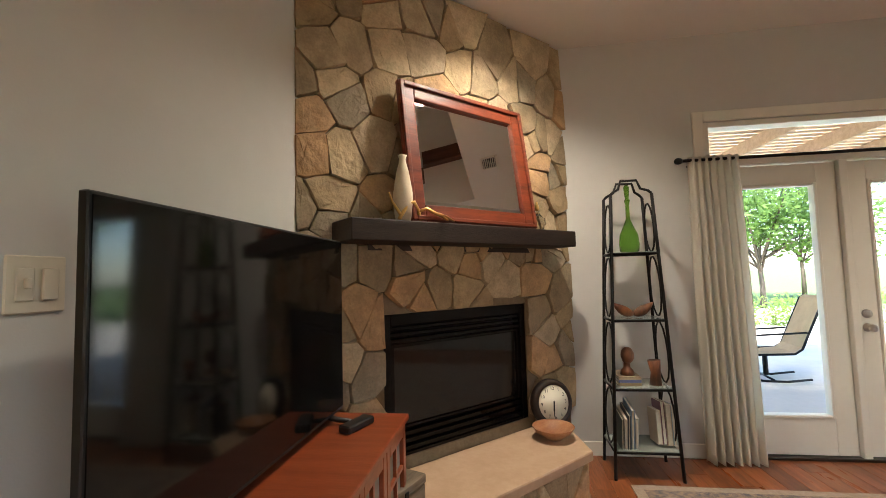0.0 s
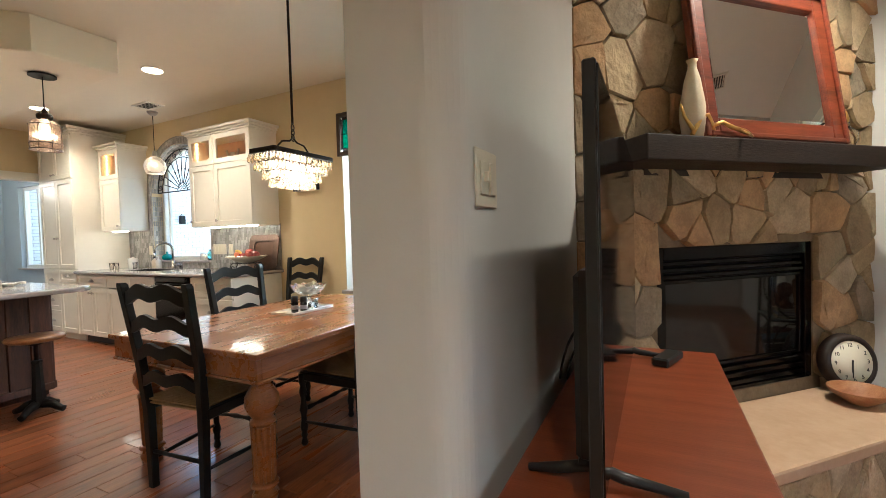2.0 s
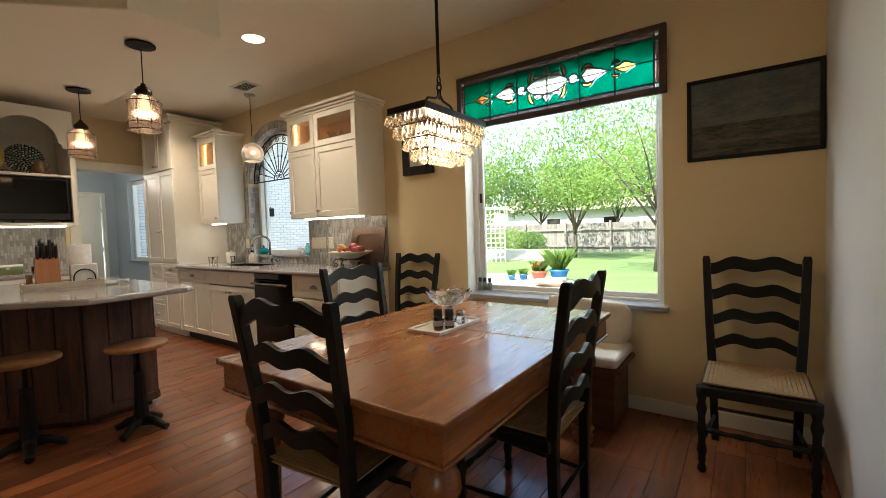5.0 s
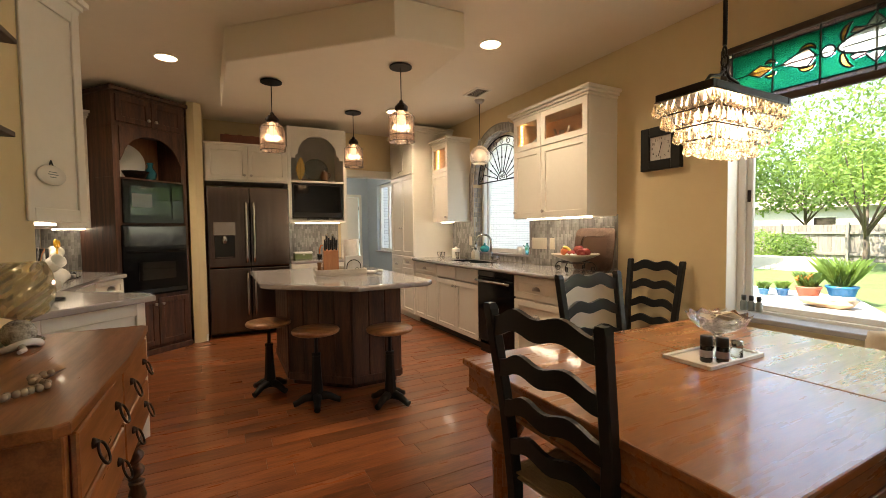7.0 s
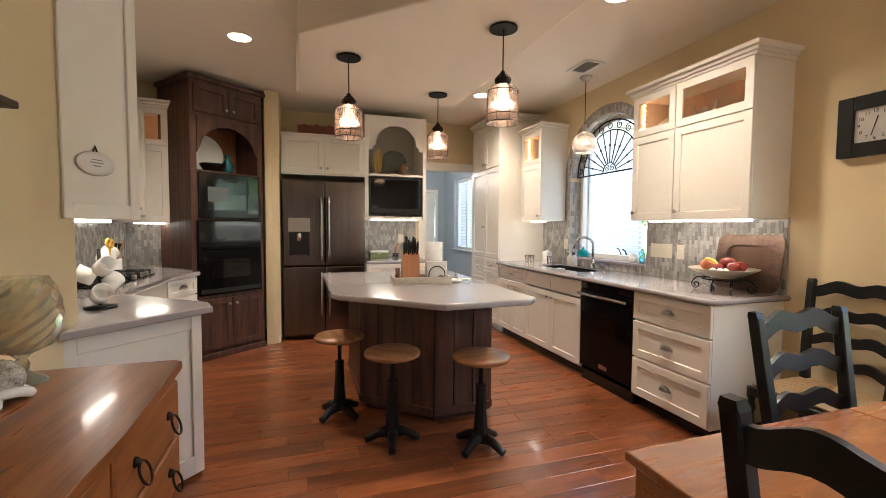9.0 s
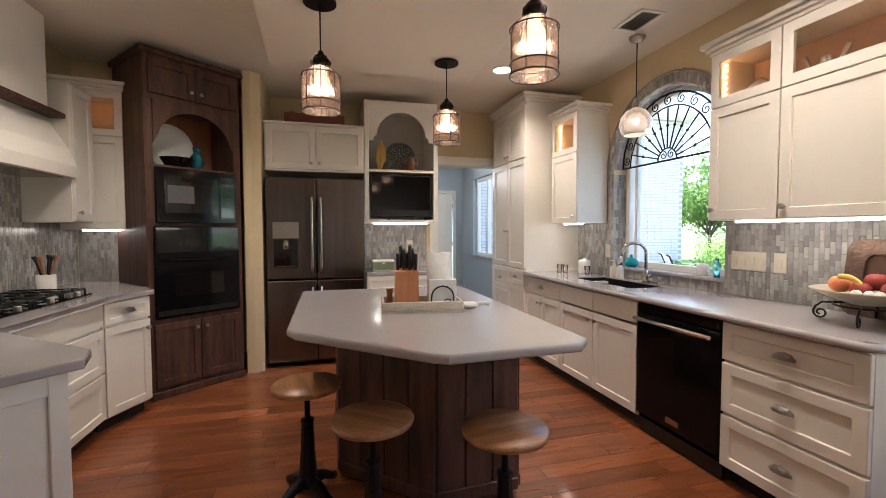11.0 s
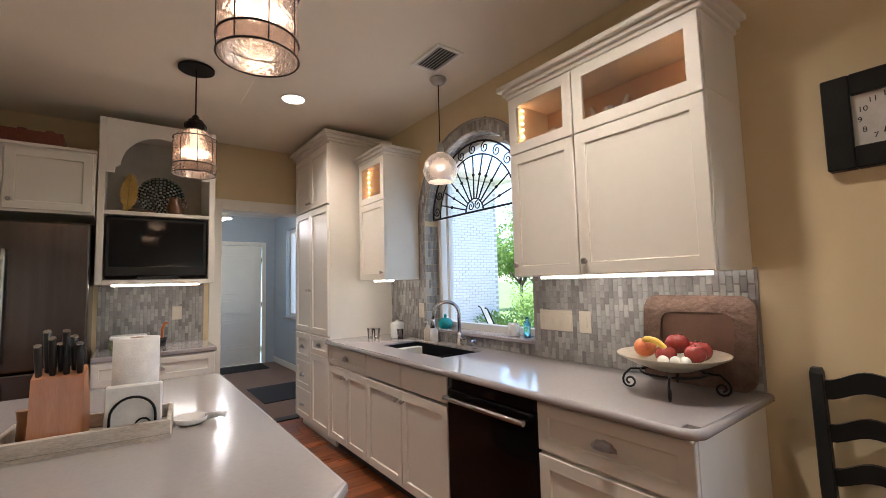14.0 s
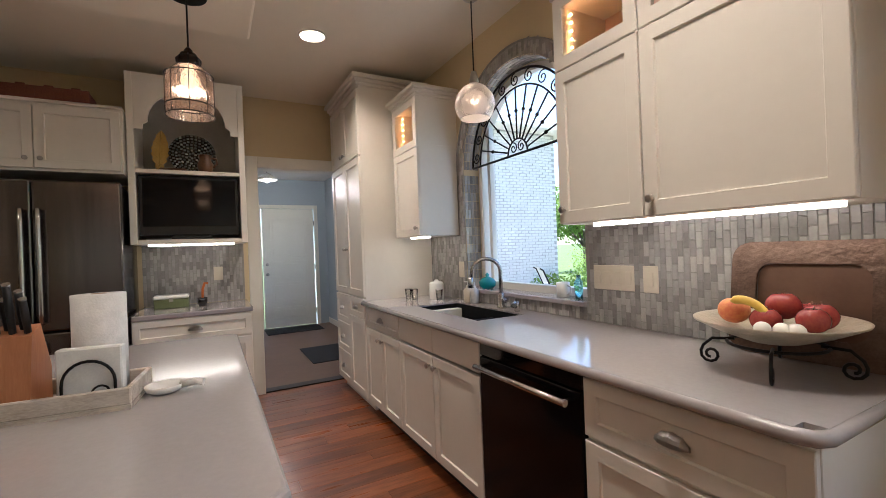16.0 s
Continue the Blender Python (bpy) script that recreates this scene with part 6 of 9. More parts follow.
motif(lens(0, 0, 0.155, 0.062), PEARL, "white oval glass piece")
for sx in (-1, 1):
    for sz in (-1, 1):
        motif(crescent(sx * 0.085, sz * 0.062, 0.058, math.pi / 2 - sx * math.pi / 2 * 0.1 if sz > 0 else -math.pi / 2, (math.pi / 2 - sx * 2.4) if sz > 0 else (-math.pi / 2 + sx * 2.4), 0.024), AMBER, "amber scroll glass piece")
        motif([(sx * 0.03, sz * 0.068), (sx * 0.085, sz * 0.085), (sx * 0.10, sz * 0.062), (sx * 0.07, sz * 0.050)], ROSE, "rose glass piece")
        motif(crescent(sx * 0.29, sz * 0.036, 0.040, math.pi if sx > 0 else 0.0, (math.pi - sz * sx * 3.0) if sx > 0 else (sz * 3.0), 0.018), AMBER, "amber scroll glass piece")
        motif(crescent(sx * 0.475, sz * 0.026, 0.028, math.pi if sx > 0 else 0.0, (math.pi - sz * sx * 2.8) if sx > 0 else (sz * 2.8), 0.014), AMBER, "amber scroll glass piece")
    motif([(sx * (0.195 + 0.032 * math.cos(t)), 0.032 * math.sin(t)) for t in [2 * math.pi * i / 14 for i in range(14)]], PEARL, "white round glass piece")
    motif([(sx * 0.25, 0), (sx * 0.285, 0.05), (sx * 0.33, 0.042), (sx * 0.42, 0.0), (sx * 0.33, -0.042), (sx * 0.285, -0.05)], ROSE, "rose heart glass piece")
    motif([(sx * 0.455, 0), (sx * 0.50, 0.02), (sx * 0.53, 0.035), (sx * 0.60, 0), (sx * 0.53, -0.035), (sx * 0.50, -0.02)], AMBER, "amber leaf glass piece")
for sz in (-1, 1):
    motif([(-0.035, sz * 0.078), (0, sz * 0.062), (0.035, sz * 0.078), (0, sz * 0.125)], PEARL, "white pointed glass piece")



def inside(poly, x, z):
    hit = False
    for k in range(len(poly)):
        (ax, az), (bx, bz) = poly[k], poly[k - 1]
        if (az > z) != (bz > z) and x < ax + (bx - ax) * (z - az) / (bz - az):
            hit = not hit
    return hit


# the teal ground, cut out round the scrolls
STEP = 0.005
boxes_ = [(min(p[0] for p in q), max(p[0] for p in q), min(p[1] for p in q), max(p[1] for p in q), q) for q in MOTIFS]
for k in range(6):
    for z0, z1 in ((gz0 + m_, zm), (zm, gz1 - m_)):
        nx, nz = round((ux[k + 1] - ux[k]) / STEP), round((z1 - z0) / STEP)
        sx_, sz_ = (ux[k + 1] - ux[k]) / nx, (z1 - z0) / nz
        bm = BM()
        vs = {}
        for i in range(nx):
            for j in range(nz):
                x, z = ux[k] + (i + 0.5) * sx_, z0 + (j + 0.5) * sz_
                if any(a < x < b and c < z < d and inside(q, x, z) for a, b, c, d, q in boxes_):
                    continue
                ring_ = []
                for di, dj in ((0, 0), (1, 0), (1, 1), (0, 1)):
                    key = (i + di, j + dj)
                    if key not in vs:
                        vs[key] = bm.verts.new((ux[k] + key[0] * sx_, 0.016, z0 + key[1] * sz_))
                    ring_.append(vs[key])
                bm.faces.new(ring_)
        bmesh.ops.solidify(bm, geom=bm.faces[:], thickness=0.004)
        pane("pane", bm, TEAL, sg, "teal glass piece")

# sink window: tiled reveal, frame and iron fan
w = thing("window_sink", "arched kitchen window with a white frame", "window", kind="structure")
arcp = lambda r, n=24: [(CX + r * math.cos(math.pi * i / n), SPRING + r * math.sin(math.pi * i / n)) for i in range(n + 1)]
bm = BM()
line = lambda r: [(CX + r, SINKZ)] + arcp(r) + [(CX - r, SINKZ)]
band(bm, line(R - 0.013), line(R - 0.055), NY + 0.13, NY + 0.19)
box(bm, CX - R + 0.055, CX + R - 0.055, NY + 0.13, NY + 0.19, SINKZ, SINKZ + 0.05, 0.003)
box(bm, SINKX0 + 0.115, SINKX0 + 0.15, NY + 0.14, NY + 0.18, SINKZ + 0.05, SPRING + 0.35)
part("window_frame", bm, WFRAME, w)
bm = BM()
plate(bm, [(CX + R - 0.05, SINKZ + 0.04)] + arcp(R - 0.05) + [(CX - R + 0.05, SINKZ + 0.04)], NY + 0.155, NY + 0.16)
pane("pane", bm, GLASS, w, "clear glass")
part("window_sill", one(box, SINKX0 - 0.02, SINKX1 + 0.0, NY - 0.03, NY + 0.13, SINKZ - 0.025, SINKZ + 0.003, 0.006, 2), QUARTZ, w, "grey quartz sill")

fan = thing("iron_fan_grille", "black wrought-iron fan grille hung in the arched window", "ironwork", pose(CX, NY + 0.05, 1.90))
FR = 0.53
part("base_bar", one(tube, [(-FR, 0, 0), (FR, 0, 0)], 0.008, 6), IRON, fan)
part("outer_hoop", one(tube, [(FR * math.cos(math.pi * i / 24), 0, FR * math.sin(math.pi * i / 24)) for i in range(25)], 0.008, 6), IRON, fan)
part("inner_hoop", one(tube, [(0.43 * math.cos(math.pi * i / 24), 0, 0.43 * math.sin(math.pi * i / 24)) for i in range(25)], 0.006, 6), IRON, fan)
part("hub_hoop", one(tube, [(0.10 * math.cos(math.pi * i / 12), 0, 0.10 * math.sin(math.pi * i / 12)) for i in range(13)], 0.006, 6), IRON, fan)
for i in range(1, 12):
    a = math.pi * i / 12
    c, s = math.cos(a), math.sin(a)
    sp = part("spoke", one(tube, [(0.10 * c, 0, 0.10 * s), (0.43 * c, 0, 0.43 * s)], 0.0055, 6), IRON, fan)
    part("bead", one(blob, (0.28 * c, 0, 0.28 * s), 0.013, 0.011, 0.013, 8, 6), IRON, sp)


def spiral(bm, c, r, turns, a0, d=1, rr=0.0045, n=22):
    tube(bm, [(c[0] + r * (1 - 0.8 * i / n) * math.cos(a0 + d * turns * 2 * math.pi * i / n), c[1], c[2] + r * (1 - 0.8 * i / n) * math.sin(a0 + d * turns * 2 * math.pi * i / n)) for i in range(n + 1)], rr, 5)


for i in range(11):
    a = math.pi * (i + 0.5) / 11
    bm = BM()
    spiral(bm, (0.48 * math.cos(a), 0, 0.48 * math.sin(a)), 0.044, 1.4, a)
    part("scroll", bm, IRON, fan)
for sx in (-1, 1):
    bm = BM()
    spiral(bm, (sx * 0.04, 0, 0.045), 0.036, 1.3, math.pi / 2, sx)
    part("scroll", bm, IRON, fan)

# passage windows and door
for k, (a, b) in enumerate(((-10.9, -9.75), (-9.6, -8.45))):
    w = thing("window_passage", "tall white-framed window in the back passage", "window", kind="structure")
    bm = BM()
    for x0, x1, z0, z1 in ((a, a + 0.06, 0.85, 2.35), (b - 0.06, b, 0.85, 2.35), (a + 0.06, b - 0.06, 0.85, 0.91), (a + 0.06, b - 0.06, 2.29, 2.35), ((a + b) / 2 - 0.03, (a + b) / 2 + 0.03, 0.91, 2.29)):
        box(bm, x0, x1, 3.92, 3.99, z0, z1, 0.003)
    part("window_frame", bm, WFRAME, w)
    pane("pane", one(box, a + 0.06, b - 0.06, 3.95, 3.955, 0.91, 2.29), GLASS, w, "clear glass")
    part("window_sill", one(box, a - 0.03, b + 0.03, 3.80, 3.92, 0.82, 0.852, 0.006), WSILL, w)
bm = BM()
for k in range(9):
    spiral(bm, (-0.0 + 0.03 * math.sin(k * 2.1), 0, 2.28 - k * 0.055), 0.045, 1.2, k * 1.3, 1 if k % 2 else -1, 0.006)
spiral(bm, (0.12, 0, 2.28), 0.05, 1.2, 0, 1, 0.006)
spiral(bm, (0.22, 0, 2.30), 0.04, 1.2, 2, 1, 0.006)
solid("iron_bracket", bm, IRON, "black wrought-iron corner scroll by the passage window", "ironwork", pose(-9.58, 3.80, 0))

cs = thing("door_casing_passage", "white painted casing round the passage opening", "door frame", kind="structure")
bm = BM()
for y0, y1, z0, z1 in ((2.24, 2.345, 0, 2.24), (3.10, 3.14, 0, 2.24), (2.345, 3.10, 2.135, 2.24)):
    box(bm, -7.9, -7.878, y0, y1, z0, z1, 0.004)
for y0, y1, z0, z1 in ((2.33, 2.348, 0, 2.15), (3.122, 3.14, 0, 2.15), (2.348, 3.122, 2.132, 2.15)):
    box(bm, -8.05, -7.9, y0, y1, z0, z1)
part("casing_trim", bm, TRIM, cs)
part("threshold", one(box, -8.02, -7.9, 2.348, 3.122, 0.0, 0.012, 0.003), BRONZE, cs)
bd = thing("passage_door", "white six-panel back door with nickel knob and deadbolt, closed", "door", pose(-11.6, 2.73, 0.01, 0, 0, 90))
W = 0.88
part("leaf", one(box, 0, W, 0.0, 0.045, 0, 2.11, 0.003), TRIM, bd)
for z0, z1 in ((0.14, 0.36), (0.42, 0.80), (0.86, 1.18), (1.24, 1.94)):
    bm = BM()
    box(bm, 0.12, W - 0.12, -0.006, 0.0, z0, z1, 0.005)
    box(bm, 0.17, W - 0.17, -0.012, -0.006, z0 + 0.05, z1 - 0.05, 0.005)
    part("panel", bm, TRIM, bd)
for z, prof in ((0.95, [(0.03, 0), (0.03, 0.006), (0.012, 0.012), (0.012, 0.03), (0.027, 0.045), (0.01, 0.066)]), (1.13, [(0.028, 0), (0.026, 0.016), (0.01, 0.02)])):
    part("knob" if z < 1 else "deadbolt", one(lathe, prof, 14, ax="y"), NICKEL, bd, "nickel knob", at=pose(0.07, 0, z, 0, 0, 180))
for z in (0.25, 1.05, 1.85):
    part("hinge", one(tube, [(W + 0.005, -0.008, z - 0.045), (W + 0.005, -0.008, z + 0.045)], 0.007, 8), BRONZE, bd)
bm = BM()
for y0, y1, z0, z1 in ((2.65, 2.715, 0, 2.19), (3.625, 3.69, 0, 2.19), (2.715, 3.625, 2.125, 2.19)):
    box(bm, -11.6, -11.58, y0, y1, z0, z1, 0.004)
tagged(solid("door_casing_back", bm, TRIM, "white painted casing round the back door", "door frame"), kind="structure")
for nm, x0, x1, y0, y1 in (("door_mat", -11.55, -10.95, 2.70, 3.60), ("floor_mat", -9.6, -8.7, 2.95, 3.7)):
    solid(nm, one(box, x0, x1, y0, y1, 0.001, 0.012, 0.003), mat("dark_mat", (0.025, 0.025, 0.028), 0.95, scale=60, bump=0.6, bump_scale=300), "dark woven door mat on the passage floor", "mat")
pl = thing("passage_lamp", "white dome pendant lamp in the back passage", "lamp", pose(-9.6, 2.62, 2.30))
part("shade", one(lathe, [(0.13, 0), (0.125, 0.02), (0.08, 0.06), (0.03, 0.09), (0.012, 0.10)], 24), CHINA, pl)
part("cord", one(tube, [(0, 0, 0.10), (0, 0, 0.348)], 0.004, 6), BLACKP, pl)
# glow and point light added in the dome to make up for missing daylight
part("bulb", one(blob, (0, 0, 0.0), 0.04, 0.04, 0.03, 12, 8), CAN, pl, "glowing bulb")
lamp("passage_lamp_light", "POINT", 7, pose(-9.6, 2.62, 2.22), (1.0, 0.9, 0.78), soft=0.05)

# ---------- lamps ----------
def pendant(at, drop):
    p = thing("pendant_lamp", "black pendant lamp with a seeded glass cylinder shade", "lamp", at, group="pendants over the island")
    part("canopy", one(lathe, [(0.085, -0.018), (0.085, -0.006), (0.06, 0.0)], 28), IRON, p)
    part("cord", one(tube, [(0, 0, -0.018), (0, 0, -drop + 0.31)], 0.004, 6), IRON, p)
    bm = BM()
    lathe(bm, [(0.034, -drop + 0.228), (0.044, -drop + 0.238), (0.048, -drop + 0.255), (0.042, -drop + 0.272), (0.030, -drop + 0.280), (0.034, -drop + 0.286), (0.016, -drop + 0.294), (0.018, -drop + 0.304), (0.006, -drop + 0.318)], 20)
    part("cap", bm, BRONZE, p)
    for k in range(8):
        a = math.pi / 4 * k
        part("cap_rib", one(tube, [(r * math.cos(a), r * math.sin(a), -drop + h) for r, h in ((0.036, 0.232), (0.049, 0.245), (0.050, 0.262), (0.036, 0.277))], 0.003, 5), IRON, p)
    prof = [(0.096, 0.0), (0.098, 0.03), (0.097, 0.16), (0.090, 0.195), (0.066, 0.218), (0.040, 0.23)]
    bm = BM()
    seg = 40
    for sgn in (0, 1):
        prev = None
        for r, h in prof:
            r = r - 0.004 * sgn
            row_ = [bm.verts.new((r * math.cos(2 * math.pi * i / seg), r * math.sin(2 * math.pi * i / seg), -drop + h)) for i in range(seg)]
            if prev:
                for i in range(seg):
                    f = bm.faces.new((prev[i], prev[(i + 1) % seg], row_[(i + 1) % seg], row_[i]))
                    f.smooth = True
            prev = row_
    bmesh.ops.remove_doubles(bm, verts=bm.verts, dist=0.0001)
    sh = part("shade", bm, SEEDY, p, "clear seeded glass shade")
    sh.visible_shadow = False
    for k in range(8):
        a = math.pi / 4 * k
        pts = [((r + 0.002) * math.cos(a), (r + 0.002) * math.sin(a), -drop + h) for r, h in prof]
        part("wire", one(tube, pts, 0.0018, 5), BRONZE, sh)
    for h in (0.0, 0.045, 0.185):
        part("wire", one(tube, [(0.099 * math.cos(2 * math.pi * i / 32), 0.099 * math.sin(2 * math.pi * i / 32), -drop + h) for i in range(32)], 0.003, 6, close=True), BRONZE, sh)
    bu = part("bulb", one(lathe, [(0.004, -drop + 0.10), (0.014, -drop + 0.11), (0.019, -drop + 0.13), (0.015, -drop + 0.155), (0.010, -drop + 0.18), (0.010, -drop + 0.235)], 16), BULB, p, "glowing filament bulb")
    bu.visible_shadow = False
    return p


for x, y in ((-5.21, 1.017), (-5.82, 1.876), (-4.45, 1.862)):
    pendant(pose(x, y, 2.539), 0.575)
    lamp("pendant_light", "POINT", 0.07, pose(x, y, 2.539 - 0.475), WARM, soft=0.03)
mp = thing("pendant_lamp", "small nickel pendant with a ribbed glass globe by the sink", "lamp", pose(-5.64, 3.33, 2.799))
part("canopy", one(lathe, [(0.02, -0.045), (0.045, -0.03), (0.06, -0.008), (0.06, 0)], 20), NICKEL, mp)
part("cord", one(tube, [(0, 0, -0.04), (0, 0, -0.46)], 0.004, 6), IRON, mp)
part("socket", one(lathe, [(0.028, -0.535), (0.026, -0.50), (0.016, -0.46)], 14), NICKEL, mp)
bm = BM()
seg = 36
prev = None
for r, h in ((0.085, -0.735), (0.105, -0.70), (0.118, -0.655), (0.105, -0.60), (0.07, -0.555), (0.03, -0.53)):
    row_ = [bm.verts.new((r * (1 + 0.03 * (i % 2)) * math.cos(2 * math.pi * i / seg), r * (1 + 0.03 * (i % 2)) * math.sin(2 * math.pi * i / seg), h)) for i in range(seg)]
    if prev:
        for i in range(seg):
            bm.faces.new((prev[i], prev[(i + 1) % seg], row_[(i + 1) % seg], row_[i])).smooth = True
    prev = row_
bmesh.ops.solidify(bm, geom=bm.faces[:], thickness=0.003)
part("globe", bm, RIBBED, mp, "ribbed clear glass globe").visible_shadow = False
part("bulb", one(blob, (0, 0, -0.61), 0.02, 0.02, 0.03, 14, 8), BULB, mp, "glowing bulb").visible_shadow = False
lamp("sink_pendant_light", "POINT", 0.2, pose(-5.64, 3.33, 2.18), WARM, soft=0.03)


def can(x, y, z):
    c = thing("recessed_light", "round white recessed ceiling light, switched on", "lamp", pose(x, y, z), group="recessed ceiling lights")
    bm = BM()
    tube(bm, [(0.085 * math.cos(2 * math.pi * i / 32), 0.085 * math.sin(2 * math.pi * i / 32), -0.003) for i in range(32)], 0.008, 6, close=True)
    part("ring", bm, TRIM, c)
    part("lens", one(lathe, [(0.082, -0.006), (0.08, -0.003), (0.02, -0.002)], 32), CAN, c, "glowing lens")
    return c


for x, y in ((-5.78, 0.238), (-6.507, 2.596), (-4.341, 2.609)):
    can(x, y, KC)
    lamp("can_light", "SPOT", 20, look((x, y, KC - 0.02), (x, y, 0)), (1.0, 0.84, 0.64), soft=0.06, cone=radians(145))

# the stone's warm spot implies the first; the other five are added fill
for x, y in ((0.62, 2.64), (3.75, 2.2), (0.5, -1.0), (4.2, -1.4), (0.5, -3.4), (3.3, -3.8)):
    can(x, y, LC)
    lamp("living_can_light", "SPOT", 34, look((x, y, LC - 0.02), (x, y, 0)), (1.0, 0.86, 0.68), soft=0.06, cone=radians(130))
for nm, at_, w_ in (("window_south", pose(2.9, -5.3, 0), 1.7), ("window_east", pose(5.3, -3.0, 0, 0, 0, 90), 1.8)):
    w = thing(nm, "white-framed living room window", "window", at_, kind="structure")
    z0_, z1_ = (0.8, 2.2) if w_ < 1.75 else (0.7, 2.3)
    bm = BM()
    for a, b, c_, d in ((0, 0.06, z0_, z1_), (w_ - 0.06, w_, z0_, z1_), (0.06, w_ - 0.06, z0_, z0_ + 0.06), (0.06, w_ - 0.06, z1_ - 0.06, z1_), (w_ / 2 - 0.03, w_ / 2 + 0.03, z0_ + 0.06, z1_ - 0.06)):
        box(bm, a, b, -0.03, 0.03, c_, d, 0.003)
    part("window_frame", bm, WFRAME, w)
    for a, b in ((0.06, w_ / 2 - 0.03), (w_ / 2 + 0.03, w_ - 0.06)):
        pane("pane", one(box, a, b, -0.003, 0.003, z0_ + 0.06, z1_ - 0.06), GLASS, w, "clear glass")


def vent(at, w=0.30, d=0.20):
    v = thing("ceiling_vent", "white slatted air vent in the ceiling", "vent", at)
    bm = BM()
    for a, b, c_, e in ((0, w, 0, 0.025), (0, w, d - 0.025, d), (0, 0.025, 0.025, d - 0.025), (w - 0.025, w, 0.025, d - 0.025)):
        box(bm, a, b, c_, e, -0.012, 0, 0.003)
    part("frame", bm, TRIM, v)
    part("backing", one(box, 0.025, w - 0.025, 0.025, d - 0.025, -0.003, -0.001), BLACKP, v)
    for k in range(7):
        y = 0.035 + k * (d - 0.07) / 6
        part("slat", one(box, 0.025, w - 0.025, -0.006, 0.006, -0.001, 0.001), TRIM, v, at=pose(0, y, -0.007, 35, 0, 0))
    return v


vent(pose(-5.57, 3.06, KC))
vent(pose(-2.31, 3.02, KC))
vent(pose(2.28, 2.90, LC))

# chandelier over the table
c = thing("chandelier", "rectangular bronze chandelier hung with tiers of clear glass drops", "chandelier", pose(-2.335, 2.30, 0))
HX, HY, CZ = 0.105, 0.25, 1.768
bm = BM()
box(bm, -HX, HX, -HY, -HY + 0.02, CZ - 0.028, CZ, 0.002)
box(bm, -HX, HX, HY - 0.02, HY, CZ - 0.028, CZ, 0.002)
box(bm, -HX, -HX + 0.02, -HY + 0.02, HY - 0.02, CZ - 0.028, CZ, 0.002)
box(bm, HX - 0.02, HX, -HY + 0.02, HY - 0.02, CZ - 0.028, CZ, 0.002)
box(bm, -HX + 0.02, HX - 0.02, -HY + 0.02, HY - 0.02, CZ - 0.008, CZ - 0.003)
part("frame", bm, BRONZE, c)
for sy in (-1, 1):
    part("arm", one(tube, [(0, sy * 0.13, CZ - 0.002), (0, sy * 0.125, CZ + 0.03), (0, sy * 0.09, CZ + 0.065), (0, sy * 0.03, CZ + 0.075), (0, 0, CZ + 0.10)], 0.006, 6), BRONZE, c)
part("rod", one(tube, [(0, 0, CZ + 0.19), (0, 0, KC - 0.03)], 0.008, 8), BRONZE, c)
part("canopy", one(lathe, [(0.012, KC - 0.05), (0.05, KC - 0.025), (0.065, KC - 0.001)], 20), BRONZE, c)
for k in range(3):
    z = CZ + 0.10 + k * 0.032
    pts = [(0.012 * math.cos(2 * math.pi * i / 12) * (k % 2), 0.012 * math.cos(2 * math.pi * i / 12) * (1 - k % 2), z + 0.022 * math.sin(2 * math.pi * i / 12)) for i in range(12)]
    part("chain_link", one(tube, pts, 0.004, 5, close=True), BRONZE, c)
bm = BM()
lathe(bm, [(0.0015, -0.055), (0.009, -0.048), (0.011, -0.038), (0.007, -0.02), (0.0015, -0.004)], 8, smooth=False)
DROP = finish("glass_drop", bm, mat("chandelier_glass", (1.0, 0.92, 0.80), 0.02, glass=0.9, ior=1.5, base2=(1, 0.9, 0.76)))
for tier, (hx, hy, z) in enumerate(((HX, HY, CZ - 0.028), (HX - 0.012, HY - 0.03, CZ - 0.075), (HX - 0.035, HY - 0.07, CZ - 0.125), (HX - 0.055, HY - 0.10, CZ - 0.17))):
    rim = BM()
    tube(rim, [(-hx, -hy, z), (hx, -hy, z), (hx, hy, z), (-hx, hy, z)], 0.003, 5, close=True)
    tr = part("tier_rim", rim, BRONZE, c)
    nx, ny = round(2 * hx / 0.026), round(2 * hy / 0.026)
    spots = [(-hx + 2 * hx * i / nx, s * hy) for i in range(nx) for s in (-1, 1)] + [(s * hx, -hy + 2 * hy * i / ny) for i in range(ny) for s in (-1, 1)]
    rr = random.Random(tier)
    for x, y in spots:
        ob = shared("glass_drop", DROP, tr, pose(x, y, z, rr.uniform(-8, 8), rr.uniform(-8, 8), rr.uniform(0, 90)))
        ob.visible_shadow = False
for y in (-0.16, 0.0, 0.16):
    part("bulb", one(blob, (0, y, CZ - 0.11), 0.018, 0.018, 0.04, 10, 8), BULB, c, "glowing bulb").visible_shadow = False
lamp("chandelier_light", "POINT", 3.0, pose(-2.335, 2.30, CZ - 0.12), WARM, soft=0.12)

# ---------- sideboard and shelves ----------
SBW = wood("sideboard_oak", (0.36, 0.13, 0.038), (0.19, 0.062, 0.018), 0.24, "x", coat=0.3)
sb = thing("sideboard", "antique oak sideboard with barley-twist legs and ring pulls", "sideboard", pose(-2.56, 0.31, 0, 0, 0, 180))
W, D, H = 1.08, 0.505, 0.88
part("top", one(prism, [(-0.02, 0.02), (0.0, -0.005), (W * 0.5, -0.025), (W, -0.005), (W + 0.02, 0.02), (W + 0.02, D), (-0.02, D)], H - 0.03, H, 0.006), SBW, sb)
part("body", one(box, 0.02, W - 0.02, 0.015, D - 0.02, 0.48, H - 0.03, 0.004), SBW, sb)
